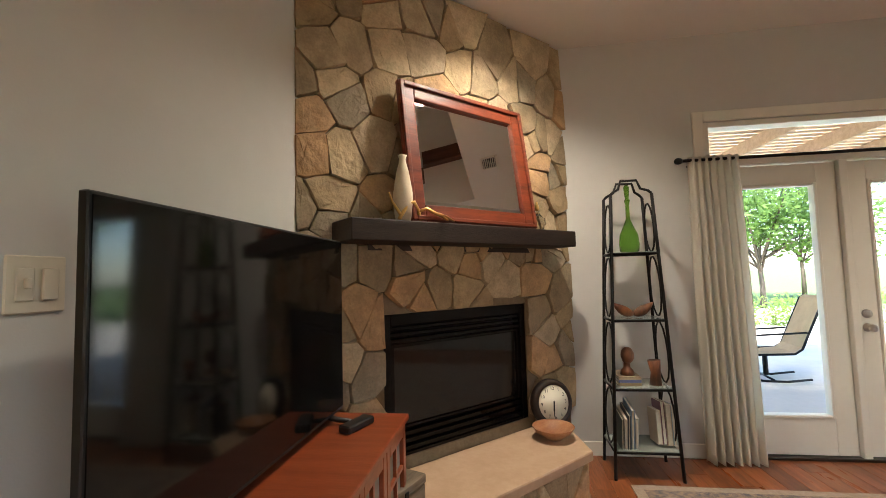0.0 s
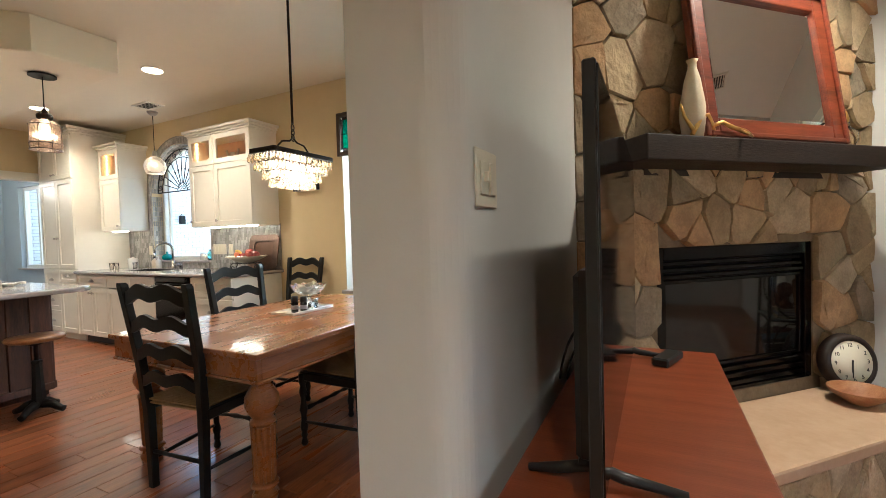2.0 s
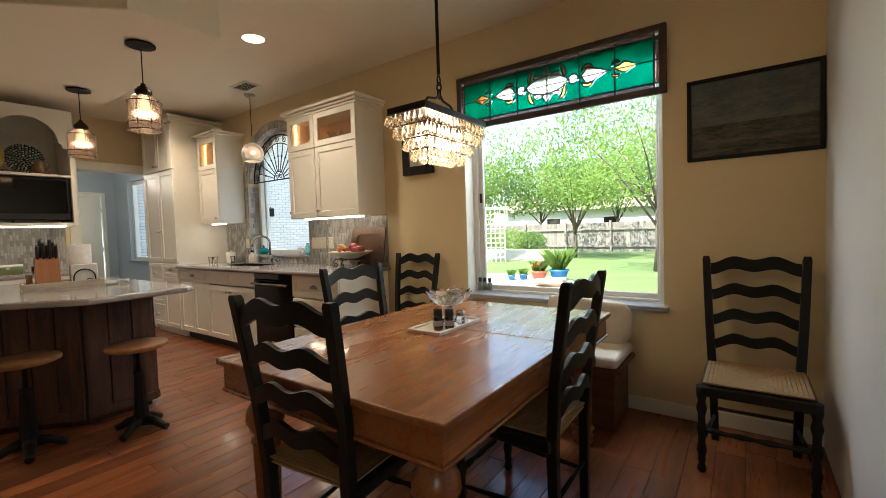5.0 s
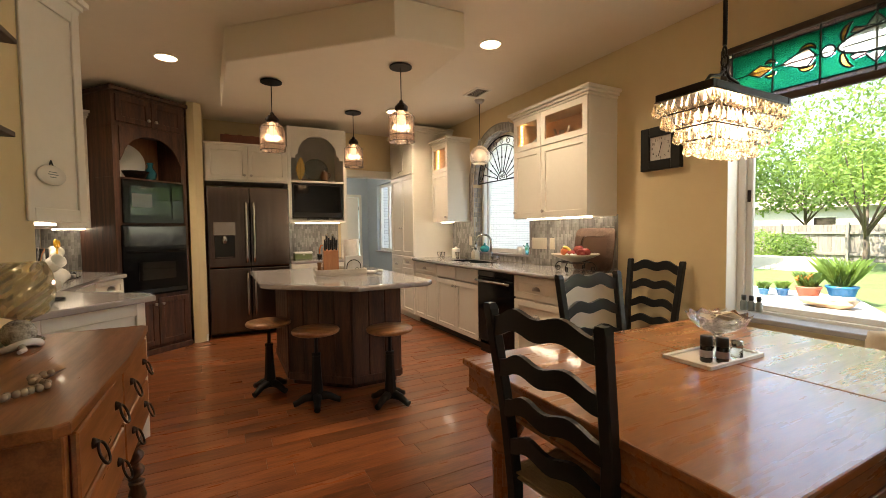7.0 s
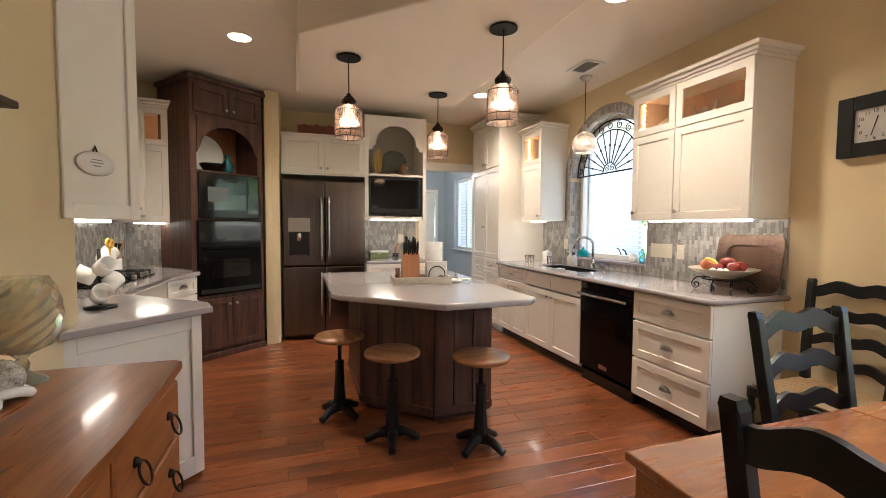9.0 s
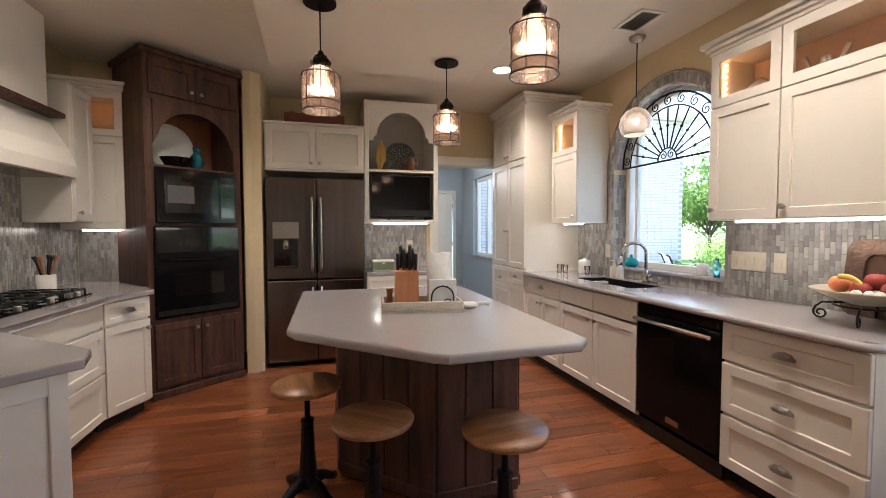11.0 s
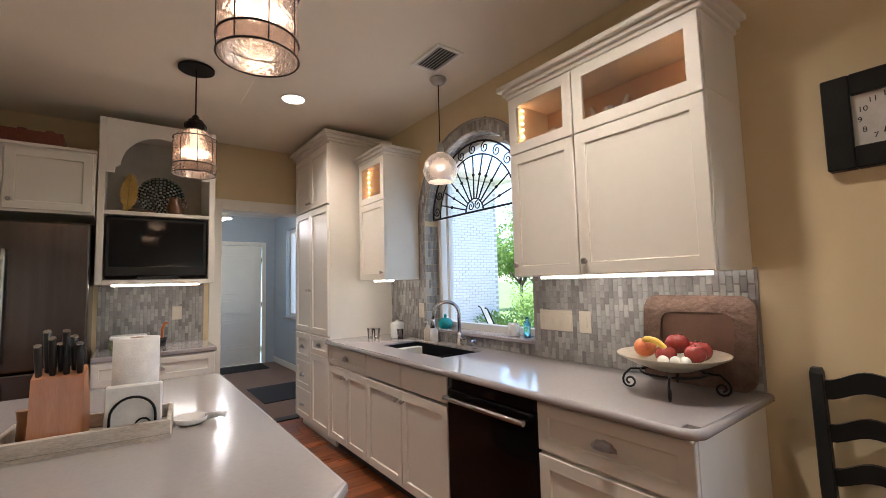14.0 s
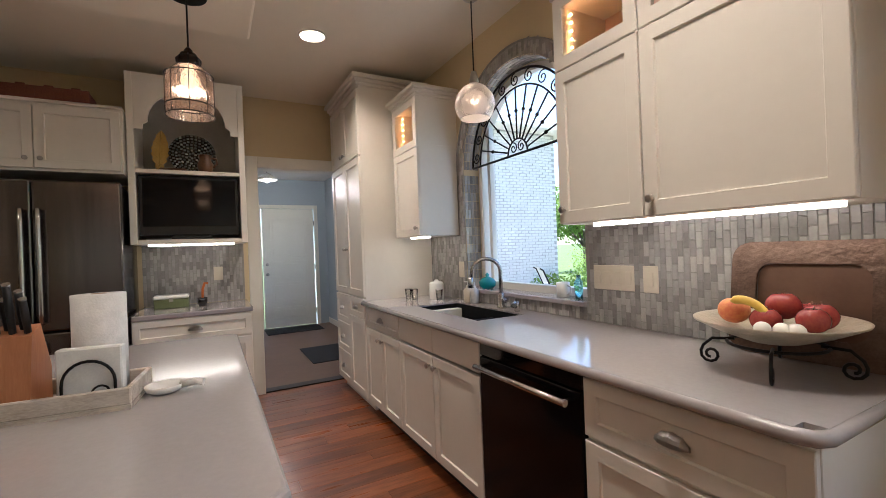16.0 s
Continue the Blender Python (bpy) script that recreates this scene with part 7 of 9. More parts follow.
for x0, x1, z0, z1 in ((0.05, W / 2 - 0.01, 0.67, H - 0.045), (W / 2 + 0.01, W - 0.05, 0.67, H - 0.045), (0.05, W / 2 - 0.01, 0.50, 0.655), (W / 2 + 0.01, W - 0.05, 0.50, 0.655)):
    dr = part("drawer_front", one(box, x0, x1, -0.004, 0.015, z0, z1, 0.005), SBW, sb)
    for x in (x0 + 0.11, x1 - 0.11):
        zc = (z0 + z1) / 2
        rg_ = part("ring_pull", one(tube, [(x + 0.028 * math.cos(2 * math.pi * i / 16), -0.016 - 0.01 * (1 - math.sin(2 * math.pi * i / 16)), zc - 0.02 + 0.028 * math.sin(2 * math.pi * i / 16)) for i in range(16)], 0.0035, 6, close=True), BRONZE, dr, "bronze ring pull")
        part("rosette", one(lathe, [(0.014, 0), (0.012, 0.006), (0.006, 0.014)], 12, ax="y"), BRONZE, rg_, at=pose(x, -0.004, zc + 0.008, 0, 0, 180))


def twist(h0, h1, r, seg=10, n=36):
    bm = BM()
    prev = None
    for j in range(n + 1):
        u = j / n
        z = h0 + (h1 - h0) * u
        a = u * 2 * math.pi * 4
        cx, cy = 0.010 * math.cos(a), 0.010 * math.sin(a)
        row_ = [bm.verts.new((cx + r * math.cos(2 * math.pi * i / seg), cy + r * math.sin(2 * math.pi * i / seg), z)) for i in range(seg)]
        if prev:
            for i in range(seg):
                bm.faces.new((prev[i], prev[(i + 1) % seg], row_[(i + 1) % seg], row_[i])).smooth = True
        else:
            bm.faces.new(row_[::-1])
        prev = row_
    bm.faces.new(prev)
    lathe(bm, [(0.03, h0 - 0.08), (0.035, h0 - 0.06), (0.024, h0 - 0.02), (0.032, h0)], 14)
    lathe(bm, [(0.02, 0), (0.032, 0.015), (0.022, 0.05), (0.03, h0 - 0.08)], 14)
    return bm


DARKO = wood("dark_oak", (0.10, 0.045, 0.02), (0.05, 0.02, 0.01), 0.35, "z")
for x in (0.055, W - 0.055):
    for y in (0.05, D - 0.06):
        part("leg", twist(0.22, 0.48, 0.022), DARKO, sb, "dark barley-twist leg", at=pose(x, y, 0))
part("stretcher", one(tube, [(0.055, 0.05, 0.16), (0.25, 0.22, 0.18), (W - 0.25, 0.22, 0.18), (W - 0.055, 0.05, 0.16)], 0.013, 8), DARKO, sb)
gal = [(0.0, 0.02), (0.05, 0.03), (0.20, 0.05), (0.34, 0.10), (W / 2, 0.13), (W - 0.34, 0.10), (W - 0.20, 0.05), (W - 0.05, 0.03), (W, 0.02)]
part("back_gallery", one(band, [(x, H + z) for x, z in gal], [(x, H) for x, z in gal], D - 0.022, D), SBW, sb)

MERC = mat("mercury_glass", (0.80, 0.74, 0.58), 0.26, metal=0.6, glass=0.0, base2=(0.62, 0.56, 0.42), scale=14, amount=0.7)
g = thing("goblet", "large quilted mercury-glass goblet vase on the sideboard", "vase", pose(-3.54, -0.055, 0.88))
bm = BM()
seg, rows_ = 22, 12
prev = None
for j in range(rows_ + 1):
    u = j / rows_
    r = 0.012 + 0.075 * math.sin(math.pi * min(1, 0.12 + u * 0.72)) ** 0.7 if u > 0.02 else 0.02
    z = 0.085 + 0.215 * u
    row_ = []
    for i in range(seg):
        bmp = 0.008 * ((i + j) % 2)
        row_.append(bm.verts.new(((r + bmp) * math.cos(2 * math.pi * i / seg), (r + bmp) * math.sin(2 * math.pi * i / seg), z)))
    if prev:
        for i in range(seg):
            bm.faces.new((prev[i], prev[(i + 1) % seg], row_[(i + 1) % seg], row_[i]))
    else:
        bm.faces.new(row_[::-1])
    prev = row_
bmesh.ops.solidify(bm, geom=bm.faces[:], thickness=0.002)
GOBLET = mat("amber_quilted_glass", (0.90, 0.84, 0.66), 0.06, glass=0.8, ior=1.45, base2=(0.82, 0.75, 0.55), scale=8, spec=0.8)
part("bowl", bm, GOBLET, g)
part("stem", one(lathe, [(0.055, 0), (0.055, 0.006), (0.03, 0.02), (0.014, 0.035), (0.018, 0.055), (0.012, 0.07), (0.03, 0.09)], 24), GOBLET, g)
bm = BM()
blob(bm, (0, 0, 0.055), 0.05, 0.05, 0.05, 20, 12)
solid("glass_ball", bm, mat("speckled_ball", (0.55, 0.5, 0.42), 0.25, base2=(0.12, 0.1, 0.08), scale=22, amount=0.9), "speckled grey ball ornament tied with cord", "ornament", pose(-3.40, -0.03, 0.88))
bm = BM()
tube(bm, [(0.055 * math.cos(2 * math.pi * i / 20), 0.055 * math.sin(2 * math.pi * i / 20), 0.018 + 0.012 * math.sin(4 * math.pi * i / 20)) for i in range(20)], 0.013, 8, close=True)
tube(bm, [(0.05, 0.02, 0.02), (0.085, 0.04, 0.012), (0.11, 0.035, 0.010)], [0.012, 0.009, 0.007], 8)
solid("shell_ring", bm, CHINA, "white driftwood ring round the ball ornament", "ornament", pose(-3.40, -0.03, 0.8805))
o = thing("ball_ornament", "pink stone ball on a silver beaded stand", "ornament", pose(-2.86, -0.01, 0.88))
part("stand", one(lathe, [(0.035, 0), (0.045, 0.01), (0.045, 0.045), (0.035, 0.055)], 16, smooth=False), STEEL_L, o, "silver beaded stand")
part("ball", one(blob, (0, 0, 0.085), 0.038, 0.038, 0.038, 18, 12), mat("pink_stone", (0.60, 0.36, 0.30), 0.25, scale=12), o, "polished pink stone ball")
bm = BM()
rr = random.Random(8)
pts = [(0.0 + 0.26 * u, 0.03 * math.sin(9 * u), 0.012) for u in [i / 26 for i in range(27)]]
for p in pts:
    blob(bm, (p[0], p[1] + rr.uniform(-0.01, 0.01), 0.011), 0.011, 0.010, 0.010, 8, 6)
solid("bead_string", bm, mat("pearl_beads", (0.45, 0.36, 0.28), 0.25, metal=0.3, scale=20), "string of small metallic beads lying on the sideboard", "ornament", pose(-2.70, 0.14, 0.8805, 0, 0, 170), kind="stuff")
bm = BM()
tube(bm, [(0, 0, 0.006), (0.05, 0.004, 0.006), (0.12, 0.01, 0.005)], [0.006, 0.005, 0.001], 8)
solid("letter_knife", bm, DARKO, "small dark letter knife on the sideboard", "ornament", pose(-2.90, 0.16, 0.8805, 0, 0, 160))

PIPE = mat("black_pipe", (0.02, 0.02, 0.02), 0.45, metal=0.6, scale=20, bump=0.1, bump_scale=80)
SHW = wood("grey_shelf_wood", (0.11, 0.075, 0.055), (0.06, 0.04, 0.03), 0.6, "x", coat=0.0)
sh = thing("pipe_shelf", "black pipe wall shelves with dark wooden boards", "shelf")
for x0, x1, z in ((-3.69, -2.6, 2.035), (-3.63, -2.6, 1.66), (-3.35, -2.6, 1.322)):
    part("board", one(box, x0, x1, -0.217, -0.08, z, z + 0.022, 0.003), SHW, sh)
for x in (-3.58, -2.75):
    part("upright", one(tube, [(x, -0.15, 1.645), (x, -0.15, 2.0), (x, -0.15, 2.40)], 0.013, 10), PIPE, sh)
    for z in (2.02, 1.645):
        part("pipe_arm", one(tube, [(x, -0.219, z), (x, -0.15, z)], 0.013, 10), PIPE, sh)
        part("elbow", one(blob, (x, -0.15, z), 0.021, 0.021, 0.021, 12, 8), PIPE, sh)
        part("flange", one(tube, [(x, -0.219, z), (x, -0.212, z)], 0.035, 14), PIPE, sh)
for x in (-3.42, -2.75):
    part("upright", one(tube, [(x, -0.15, 1.37), (x, -0.15, 1.095)], 0.013, 10), PIPE, sh)
    for z in (1.095, 1.307):
        part("pipe_arm", one(tube, [(x, -0.219, z), (x, -0.15, z)], 0.013, 10), PIPE, sh)
    part("elbow", one(blob, (x, -0.15, 1.095), 0.023, 0.023, 0.023, 12, 8), PIPE, sh)
    part("collar", one(tube, [(x, -0.15, 1.35), (x, -0.15, 1.385)], 0.021, 12), PIPE, sh)
    part("flange", one(tube, [(x, -0.219, 1.095), (x, -0.212, 1.095)], 0.04, 14), PIPE, sh)
bm = BM()
lathe(bm, [(0.03, 0), (0.055, 0.01), (0.066, 0.05), (0.055, 0.095), (0.02, 0.11), (0.01, 0.105)], 20)
tube(bm, [(0, 0, 0.105), (0.003, 0, 0.13), (0.012, 0, 0.15)], [0.006, 0.005, 0.004], 6)
solid("glass_pumpkin", bm, MERC, "mercury-glass pumpkin on the pipe shelf", "ornament", pose(-3.28, -0.145, 1.682))
for x, z in ((-3.46, 1.682), (-3.10, 2.057), (-3.22, 1.344)):
    d = thing("glass_bottle", "clear cut-glass bottle with a dark stopper on the pipe shelf", "bottle", pose(x, -0.145, z))
    part("flask", one(lathe, [(0.03, 0), (0.036, 0.01), (0.034, 0.05), (0.016, 0.10), (0.012, 0.12)], 16), CRYSTAL, d)
    part("stopper", one(box, -0.016, 0.016, -0.016, 0.016, 0.12, 0.155, 0.005), BLACKG, d)

sg2 = thing("oval_sign", "small oval white plaque hung from a dark ribbon", "sign", TALL_END @ pose(0.165, -0.002, 1.592))
part("plaque", one(lathe, [(0.001, -0.012), (0.075, -0.012), (0.080, -0.006), (0.075, 0.0)], 32, ax="y"), CHINA, sg2, at=Matrix.Diagonal((1.25, 1, 0.66, 1)))
part("ribbon", one(tube, [(-0.018, -0.006, 0.04), (-0.002, -0.006, 0.075), (0.014, -0.006, 0.04)], 0.004, 6), BLACKP, sg2)
for z, w in ((0.016, 0.055), (0.004, 0.07), (-0.01, 0.04)):
    part("writing", one(box, -w / 2, w / 2, -0.0135, -0.012, z - 0.002, z + 0.002), mat("grey_ink", (0.2, 0.25, 0.25), 0.6), sg2)

# ---------- on walls ----------
ck = thing("wall_clock", "square black-framed wall clock with a white dial", "clock", pose(-3.53, NY - 0.05, 1.895))
bm = BM()
s = 0.165
for a, b, z0, z1 in ((-s, -0.09, -s, s), (0.09, s, -s, s), (-0.09, 0.09, -s, -0.09), (-0.09, 0.09, 0.09, s)):
    box(bm, a, b, 0, 0.048, z0, z1, 0.004)
part("frame", bm, BLACKW, ck)
part("dial", one(box, -0.092, 0.092, 0.018, 0.03, -0.092, 0.092), mat("white_dial", (0.62, 0.60, 0.56), 0.4, scale=12), ck, "white square dial")
for h in range(1, 13):
    a = 2 * math.pi * h / 12
    letters(str(h), 0.026, INK, ck, pose(0.072 * math.sin(a), 0.0165, 0.072 * math.cos(a), 90, 0, 0))
for a, L, w_ in ((6.52 / 12 * 2 * math.pi, 0.06, 0.0022), (0.04 * 2 * math.pi, 0.045, 0.003)):
    part("hand", one(box, -w_, w_, 0.0145, 0.0155, -0.01, L), INK, ck, at=pose(0, 0, 0, 0, math.degrees(a), 0))

pc = thing("painting", "dark framed seascape painting of a grey shore", "painting", pose(-1.455, NY - 0.03, 1.592))
PW_, PH_ = 0.625, 0.475
bm = BM()
for a, b, z0, z1 in ((0, 0.022, 0, PH_), (PW_ - 0.022, PW_, 0, PH_), (0.022, PW_ - 0.022, 0, 0.022), (0.022, PW_ - 0.022, PH_ - 0.022, PH_)):
    box(bm, a, b, 0, 0.028, z0, z1, 0.003)
part("frame", bm, BLACKW, pc)
part("sky", one(box, 0.022, PW_ - 0.022, 0.012, 0.02, 0.20, PH_ - 0.022), mat("painted_sky", (0.07, 0.09, 0.09), 0.6, spec=0.2, base2=(0.14, 0.14, 0.12), scale=4, amount=0.9, stretch=(1, 1, 3)), pc, "grey-green painted sky")
part("shore", one(box, 0.022, PW_ - 0.022, 0.012, 0.02, 0.022, 0.20), mat("painted_shore", (0.035, 0.04, 0.035), 0.6, spec=0.2, base2=(0.13, 0.115, 0.09), scale=5, amount=0.9, stretch=(1, 1, 5)), pc, "dark painted shore")

for x0, n, at_ in ((-5.075, 4, None), (-4.795, 1, None)):
    wd = 0.235 if n == 4 else 0.075
    s_ = thing("light_switch", "cream plastic switch plate on the tiled wall", "switch", pose(x0, NY - 0.009, 1.075))
    part("plate", one(box, 0, wd, -0.006, 0, 0, 0.12, 0.003), PLATE, s_)
    for k in range(n):
        xc = wd * (k + 0.5) / n
        part("rocker", one(box, xc - 0.016, xc + 0.016, -0.010, -0.006, 0.028, 0.092, 0.003), PLATE, s_)
for at_ in (pose(-6.41, NY - 0.009, 1.08), pose(-7.888, 1.95, 1.10, 0, 0, 90)):
    s_ = thing("power_outlet", "cream plastic outlet plate on the tiled wall", "outlet", at_)
    part("plate", one(box, 0, 0.075, -0.006, 0, 0, 0.12, 0.003), PLATE, s_)
    part("socket", one(box, 0.02, 0.055, -0.009, -0.006, 0.03, 0.09, 0.003), PLATE, s_)

# ---------- on the counters ----------
HAMMER = mat("hammered_bronze", (0.20, 0.13, 0.095), 0.42, metal=0.75, base2=(0.12, 0.075, 0.055), scale=16, amount=0.8, bump=1.0, bump_scale=45)
tr = thing("serving_tray", "hammered bronze serving tray leaning on the tiled wall", "tray", pose(-4.18, 3.575, 0.907, -9, 0, 0))


def rounded(w, h, r, n=5, x=0.0, z=0.0):
    out = []
    for cx, cz, a0 in ((w / 2 - r, h - r, 0), (-w / 2 + r, h - r, 90), (-w / 2 + r, r, 180), (w / 2 - r, r, 270)):
        for i in range(n + 1):
            a = radians(a0 + 90 * i / n)
            out.append((x + cx + r * math.cos(a), z + cz + r * math.sin(a)))
    return out


part("rim", one(band, rounded(0.46, 0.385, 0.06), rounded(0.30, 0.235, 0.05, z=0.075), -0.006, 0.004, True), HAMMER, tr)
part("well", one(plate, rounded(0.302, 0.237, 0.05, z=0.074), 0.012, 0.016), mat("plain_bronze", (0.19, 0.11, 0.075), 0.35, metal=0.6, scale=8), tr, "plain bronze centre")
st = thing("bowl_stand", "black iron scroll stand on the counter", "stand", pose(-4.18, 3.385, 0.905))
part("hoop", one(tube, [(0.12 * math.cos(2 * math.pi * i / 24), 0.12 * math.sin(2 * math.pi * i / 24), 0.085) for i in range(24)], 0.005, 6, close=True), IRON, st)
for k in range(4):
    a = math.pi / 2 * k + 0.35
    ca, sa = math.cos(a), math.sin(a)
    pts = [(0.10 * ca, 0.10 * sa, 0.09), (0.16 * ca, 0.16 * sa, 0.085), (0.185 * ca, 0.185 * sa, 0.06)]
    for i in range(14):
        t_ = i / 13 * 2 * math.pi * 1.3
        r_ = 0.028 * (1 - 0.7 * i / 13)
        pts.append(((0.165 + r_ * math.cos(0.3 - t_)) * ca, (0.165 + r_ * math.cos(0.3 - t_)) * sa, 0.034 + r_ * math.sin(0.3 - t_)))
    part("leg", one(tube, pts, 0.0048, 6), IRON, st)
bm = BM()
lathe(bm, [(0.05, 0.0), (0.07, 0.004), (0.14, 0.03), (0.205, 0.062), (0.208, 0.068), (0.20, 0.066), (0.13, 0.036), (0.03, 0.012)], 40)
solid("fruit_bowl", bm, mat("hammered_ivory_metal", (0.62, 0.56, 0.44), 0.32, metal=0.4, scale=20, bump=0.9, bump_scale=60), "wide hammered ivory metal bowl holding fruit", "bowl", pose(-4.18, 3.385, 0.996))
APPLE = mat("dark_red_apple", (0.22, 0.018, 0.03), 0.25, base2=(0.32, 0.06, 0.04), scale=14, amount=0.7)
PEACH = mat("peach_skin", (0.70, 0.32, 0.10), 0.5, base2=(0.55, 0.14, 0.06), scale=9, amount=0.8)


def fruit(name, x, y, z, r, m, label):
    f_ = thing(name, label, "fruit", pose(-4.18 + x, 3.385 + y, 0.996 + z), group="fruit in the bowl")
    bm_ = BM()
    blob(bm_, (0, 0, 0), r, r, r * 0.9, 18, 12)
    for v_ in bm_.verts:
        q_ = math.hypot(v_.co.x, v_.co.y)
        if q_ < r * 0.45 and v_.co.z > 0:
            v_.co.z -= (r * 0.45 - q_) * 0.45
    part("skin", bm_, m, f_)
    part("stem", one(tube, [(0, 0, r * 0.6), (0.004, 0, r * 0.98)], 0.002, 5), BROWN, f_)


for x, y, z, r in ((0.01, 0.03, 0.105, 0.045), (0.10, 0.02, 0.085, 0.042), (0.0, -0.05, 0.07, 0.04), (0.11, -0.05, 0.083, 0.038), (0.06, 0.07, 0.08, 0.04)):
    fruit("apple", x, y, z, r, APPLE, "dark red apple lying in the metal bowl")
fruit("peach", -0.10, -0.02, 0.085, 0.044, PEACH, "orange and red peach lying in the bowl")
bm = BM()
tube(bm, [(-0.05 + 0.07 * math.cos(a), -0.055, 0.055 + 0.07 * math.sin(a)) for a in [0.3 + 1.7 * i / 10 for i in range(11)]], [0.004] + [0.013] * 9 + [0.005], 8)
solid("banana", bm, mat("yellow_banana", (0.72, 0.48, 0.08), 0.5, scale=14, base2=(0.6, 0.38, 0.06)), "small yellow banana lying among the apples", "fruit", pose(-4.185, 3.375, 0.996), group="fruit in the bowl")
for x, y in ((0.06, -0.10), (0.02, -0.115), (0.09, -0.09)):
    bm = BM()
    blob(bm, (0, 0, 0), 0.022, 0.02, 0.02, 12, 8)
    solid("garlic_bulb", bm, CHINA, "small white garlic bulb in the metal bowl", "garlic", pose(-4.18 + x, 3.385 + y, 1.052), group="garlic in the bowl")

# by the sink
bm = BM()
lathe(bm, [(0.058, 0), (0.06, 0.01), (0.06, 0.12), (0.05, 0.135), (0.02, 0.14), (0.012, 0.155)], 24)
solid("canister", bm, CHINA, "white ceramic canister with a lid on the counter", "canister", pose(-6.58, 3.52, 0.905))
for x, y in ((-6.76, 3.35), (-6.70, 3.38), (-6.50, 3.50)):
    bm = BM()
    lathe(bm, [(0.022, 0), (0.028, 0.075), (0.03, 0.08), (0.026, 0.078), (0.02, 0.006)], 16)
    solid("drinking_glass", bm, CRYSTAL, "small clear drinking glass on the counter", "glass", pose(x, y, 0.905), group="glasses on the counter")
for x, y, c_, lab in ((-6.12, 3.585, (0.75, 0.74, 0.70), "white plastic soap bottle with a pump"), (-6.20, 3.58, (0.7, 0.62, 0.5), "cream soap bottle with a pump")):
    s_ = thing("soap_bottle", lab + " by the sink", "soap bottle", pose(x, y, 0.905))
    part("bottle", one(lathe, [(0.03, 0), (0.033, 0.01), (0.033, 0.09), (0.012, 0.115), (0.012, 0.125)], 18), mat("soap_plastic", c_, 0.3, scale=9), s_)
    part("pump", one(tube, [(0, 0, 0.125), (0, 0, 0.15), (-0.03, -0.01, 0.15)], 0.005, 6), CHINA, s_)
TEALP = mat("teal_glass_pot", (0.02, 0.36, 0.36), 0.15, glass=0.3, scale=9)
bm = BM()
lathe(bm, [(0.04, 0), (0.06, 0.02), (0.062, 0.05), (0.04, 0.075), (0.012, 0.085), (0.014, 0.10), (0.005, 0.115)], 20)
solid("teal_pot", bm, TEALP, "teal glass pot with a lid on the window sill", "pot", pose(-6.12, 3.70, 1.003))
bm = BM()
lathe(bm, [(0.03, 0), (0.038, 0.005), (0.038, 0.085), (0.035, 0.084), (0.033, 0.01)], 18)
tube(bm, [(0.036, 0, 0.07), (0.06, 0, 0.06), (0.06, 0, 0.03), (0.036, 0, 0.02)], 0.005, 6)
solid("mug", bm, CHINA, "white mug on the kitchen window sill", "mug", pose(-5.36, 3.70, 1.003))
bm = BM()
lathe(bm, [(0.02, 0), (0.025, 0.09), (0.012, 0.11), (0.012, 0.13)], 14)
solid("sill_bottle", bm, mat("aqua_glass", (0.3, 0.7, 0.65), 0.05, glass=0.8, scale=9), "aqua glass bottle on the kitchen window sill", "bottle", pose(-5.24, 3.70, 1.003))

# island tray
WHITEWASH = mat("whitewashed_wood", (0.60, 0.54, 0.46), 0.75, base2=(0.42, 0.36, 0.29), scale=8, amount=0.8, stretch=(3, 1, 3), bump=0.4, bump_scale=40)
t = thing("wooden_tray", "whitewashed wooden tray on the island", "tray", pose(-5.115, 1.53, 0.905, 0, 0, -6))
part("base", one(box, -0.12, 0.12, -0.215, 0.215, 0, 0.012), WHITEWASH, t)
for a, b, y0, y1 in ((-0.12, -0.105, -0.215, 0.215), (0.105, 0.12, -0.215, 0.215), (-0.105, 0.105, -0.215, -0.20), (-0.105, 0.105, 0.20, 0.215)):
    part("side", one(box, a, b, y0, y1, 0.012, 0.058, 0.003), WHITEWASH, t)
kb = thing("knife_block", "slanted light wooden knife block full of black knives", "knife block", pose(-5.11, 1.45, 0.918, 0, 0, 84))
KW = wood("maple_block", (0.50, 0.22, 0.10), (0.40, 0.16, 0.07), 0.45, "z")
bm = BM()
a = [bm.verts.new((-0.062, y, z)) for y, z in ((-0.055, 0), (0.075, 0), (0.075, 0.10), (0.02, 0.225), (-0.03, 0.20))]
b = [bm.verts.new((0.062, y, z)) for y, z in ((-0.055, 0), (0.075, 0), (0.075, 0.10), (0.02, 0.225), (-0.03, 0.20))]
bm.faces.new(a)
bm.faces.new(b[::-1])
for i in range(5):
    bm.faces.new((a[i], b[i], b[(i + 1) % 5], a[(i + 1) % 5]))
part("block", bm, KW, kb)
for i in range(7):
    x = -0.048 + 0.016 * i
    y = -0.012 + 0.02 * (i % 2)
    h = 0.085 + 0.02 * ((i * 5) % 3)
    k = part("knife_handle", one(tube, [(x, y, 0.20), (x, y - 0.012, 0.21 + h * 0.5), (x, y - 0.025, 0.21 + h)], [0.008, 0.010, 0.009], 8), BLACKP, kb, "black knife handle")
    part("bolster", one(tube, [(x, y - 0.023, 0.21 + h), (x, y - 0.026, 0.216 + h)], 0.0095, 8), STEEL_L, k)
pt = thing("paper_towel_roll", "roll of white paper towels standing in the tray", "paper towels", pose(-5.145, 1.64, 0.918))
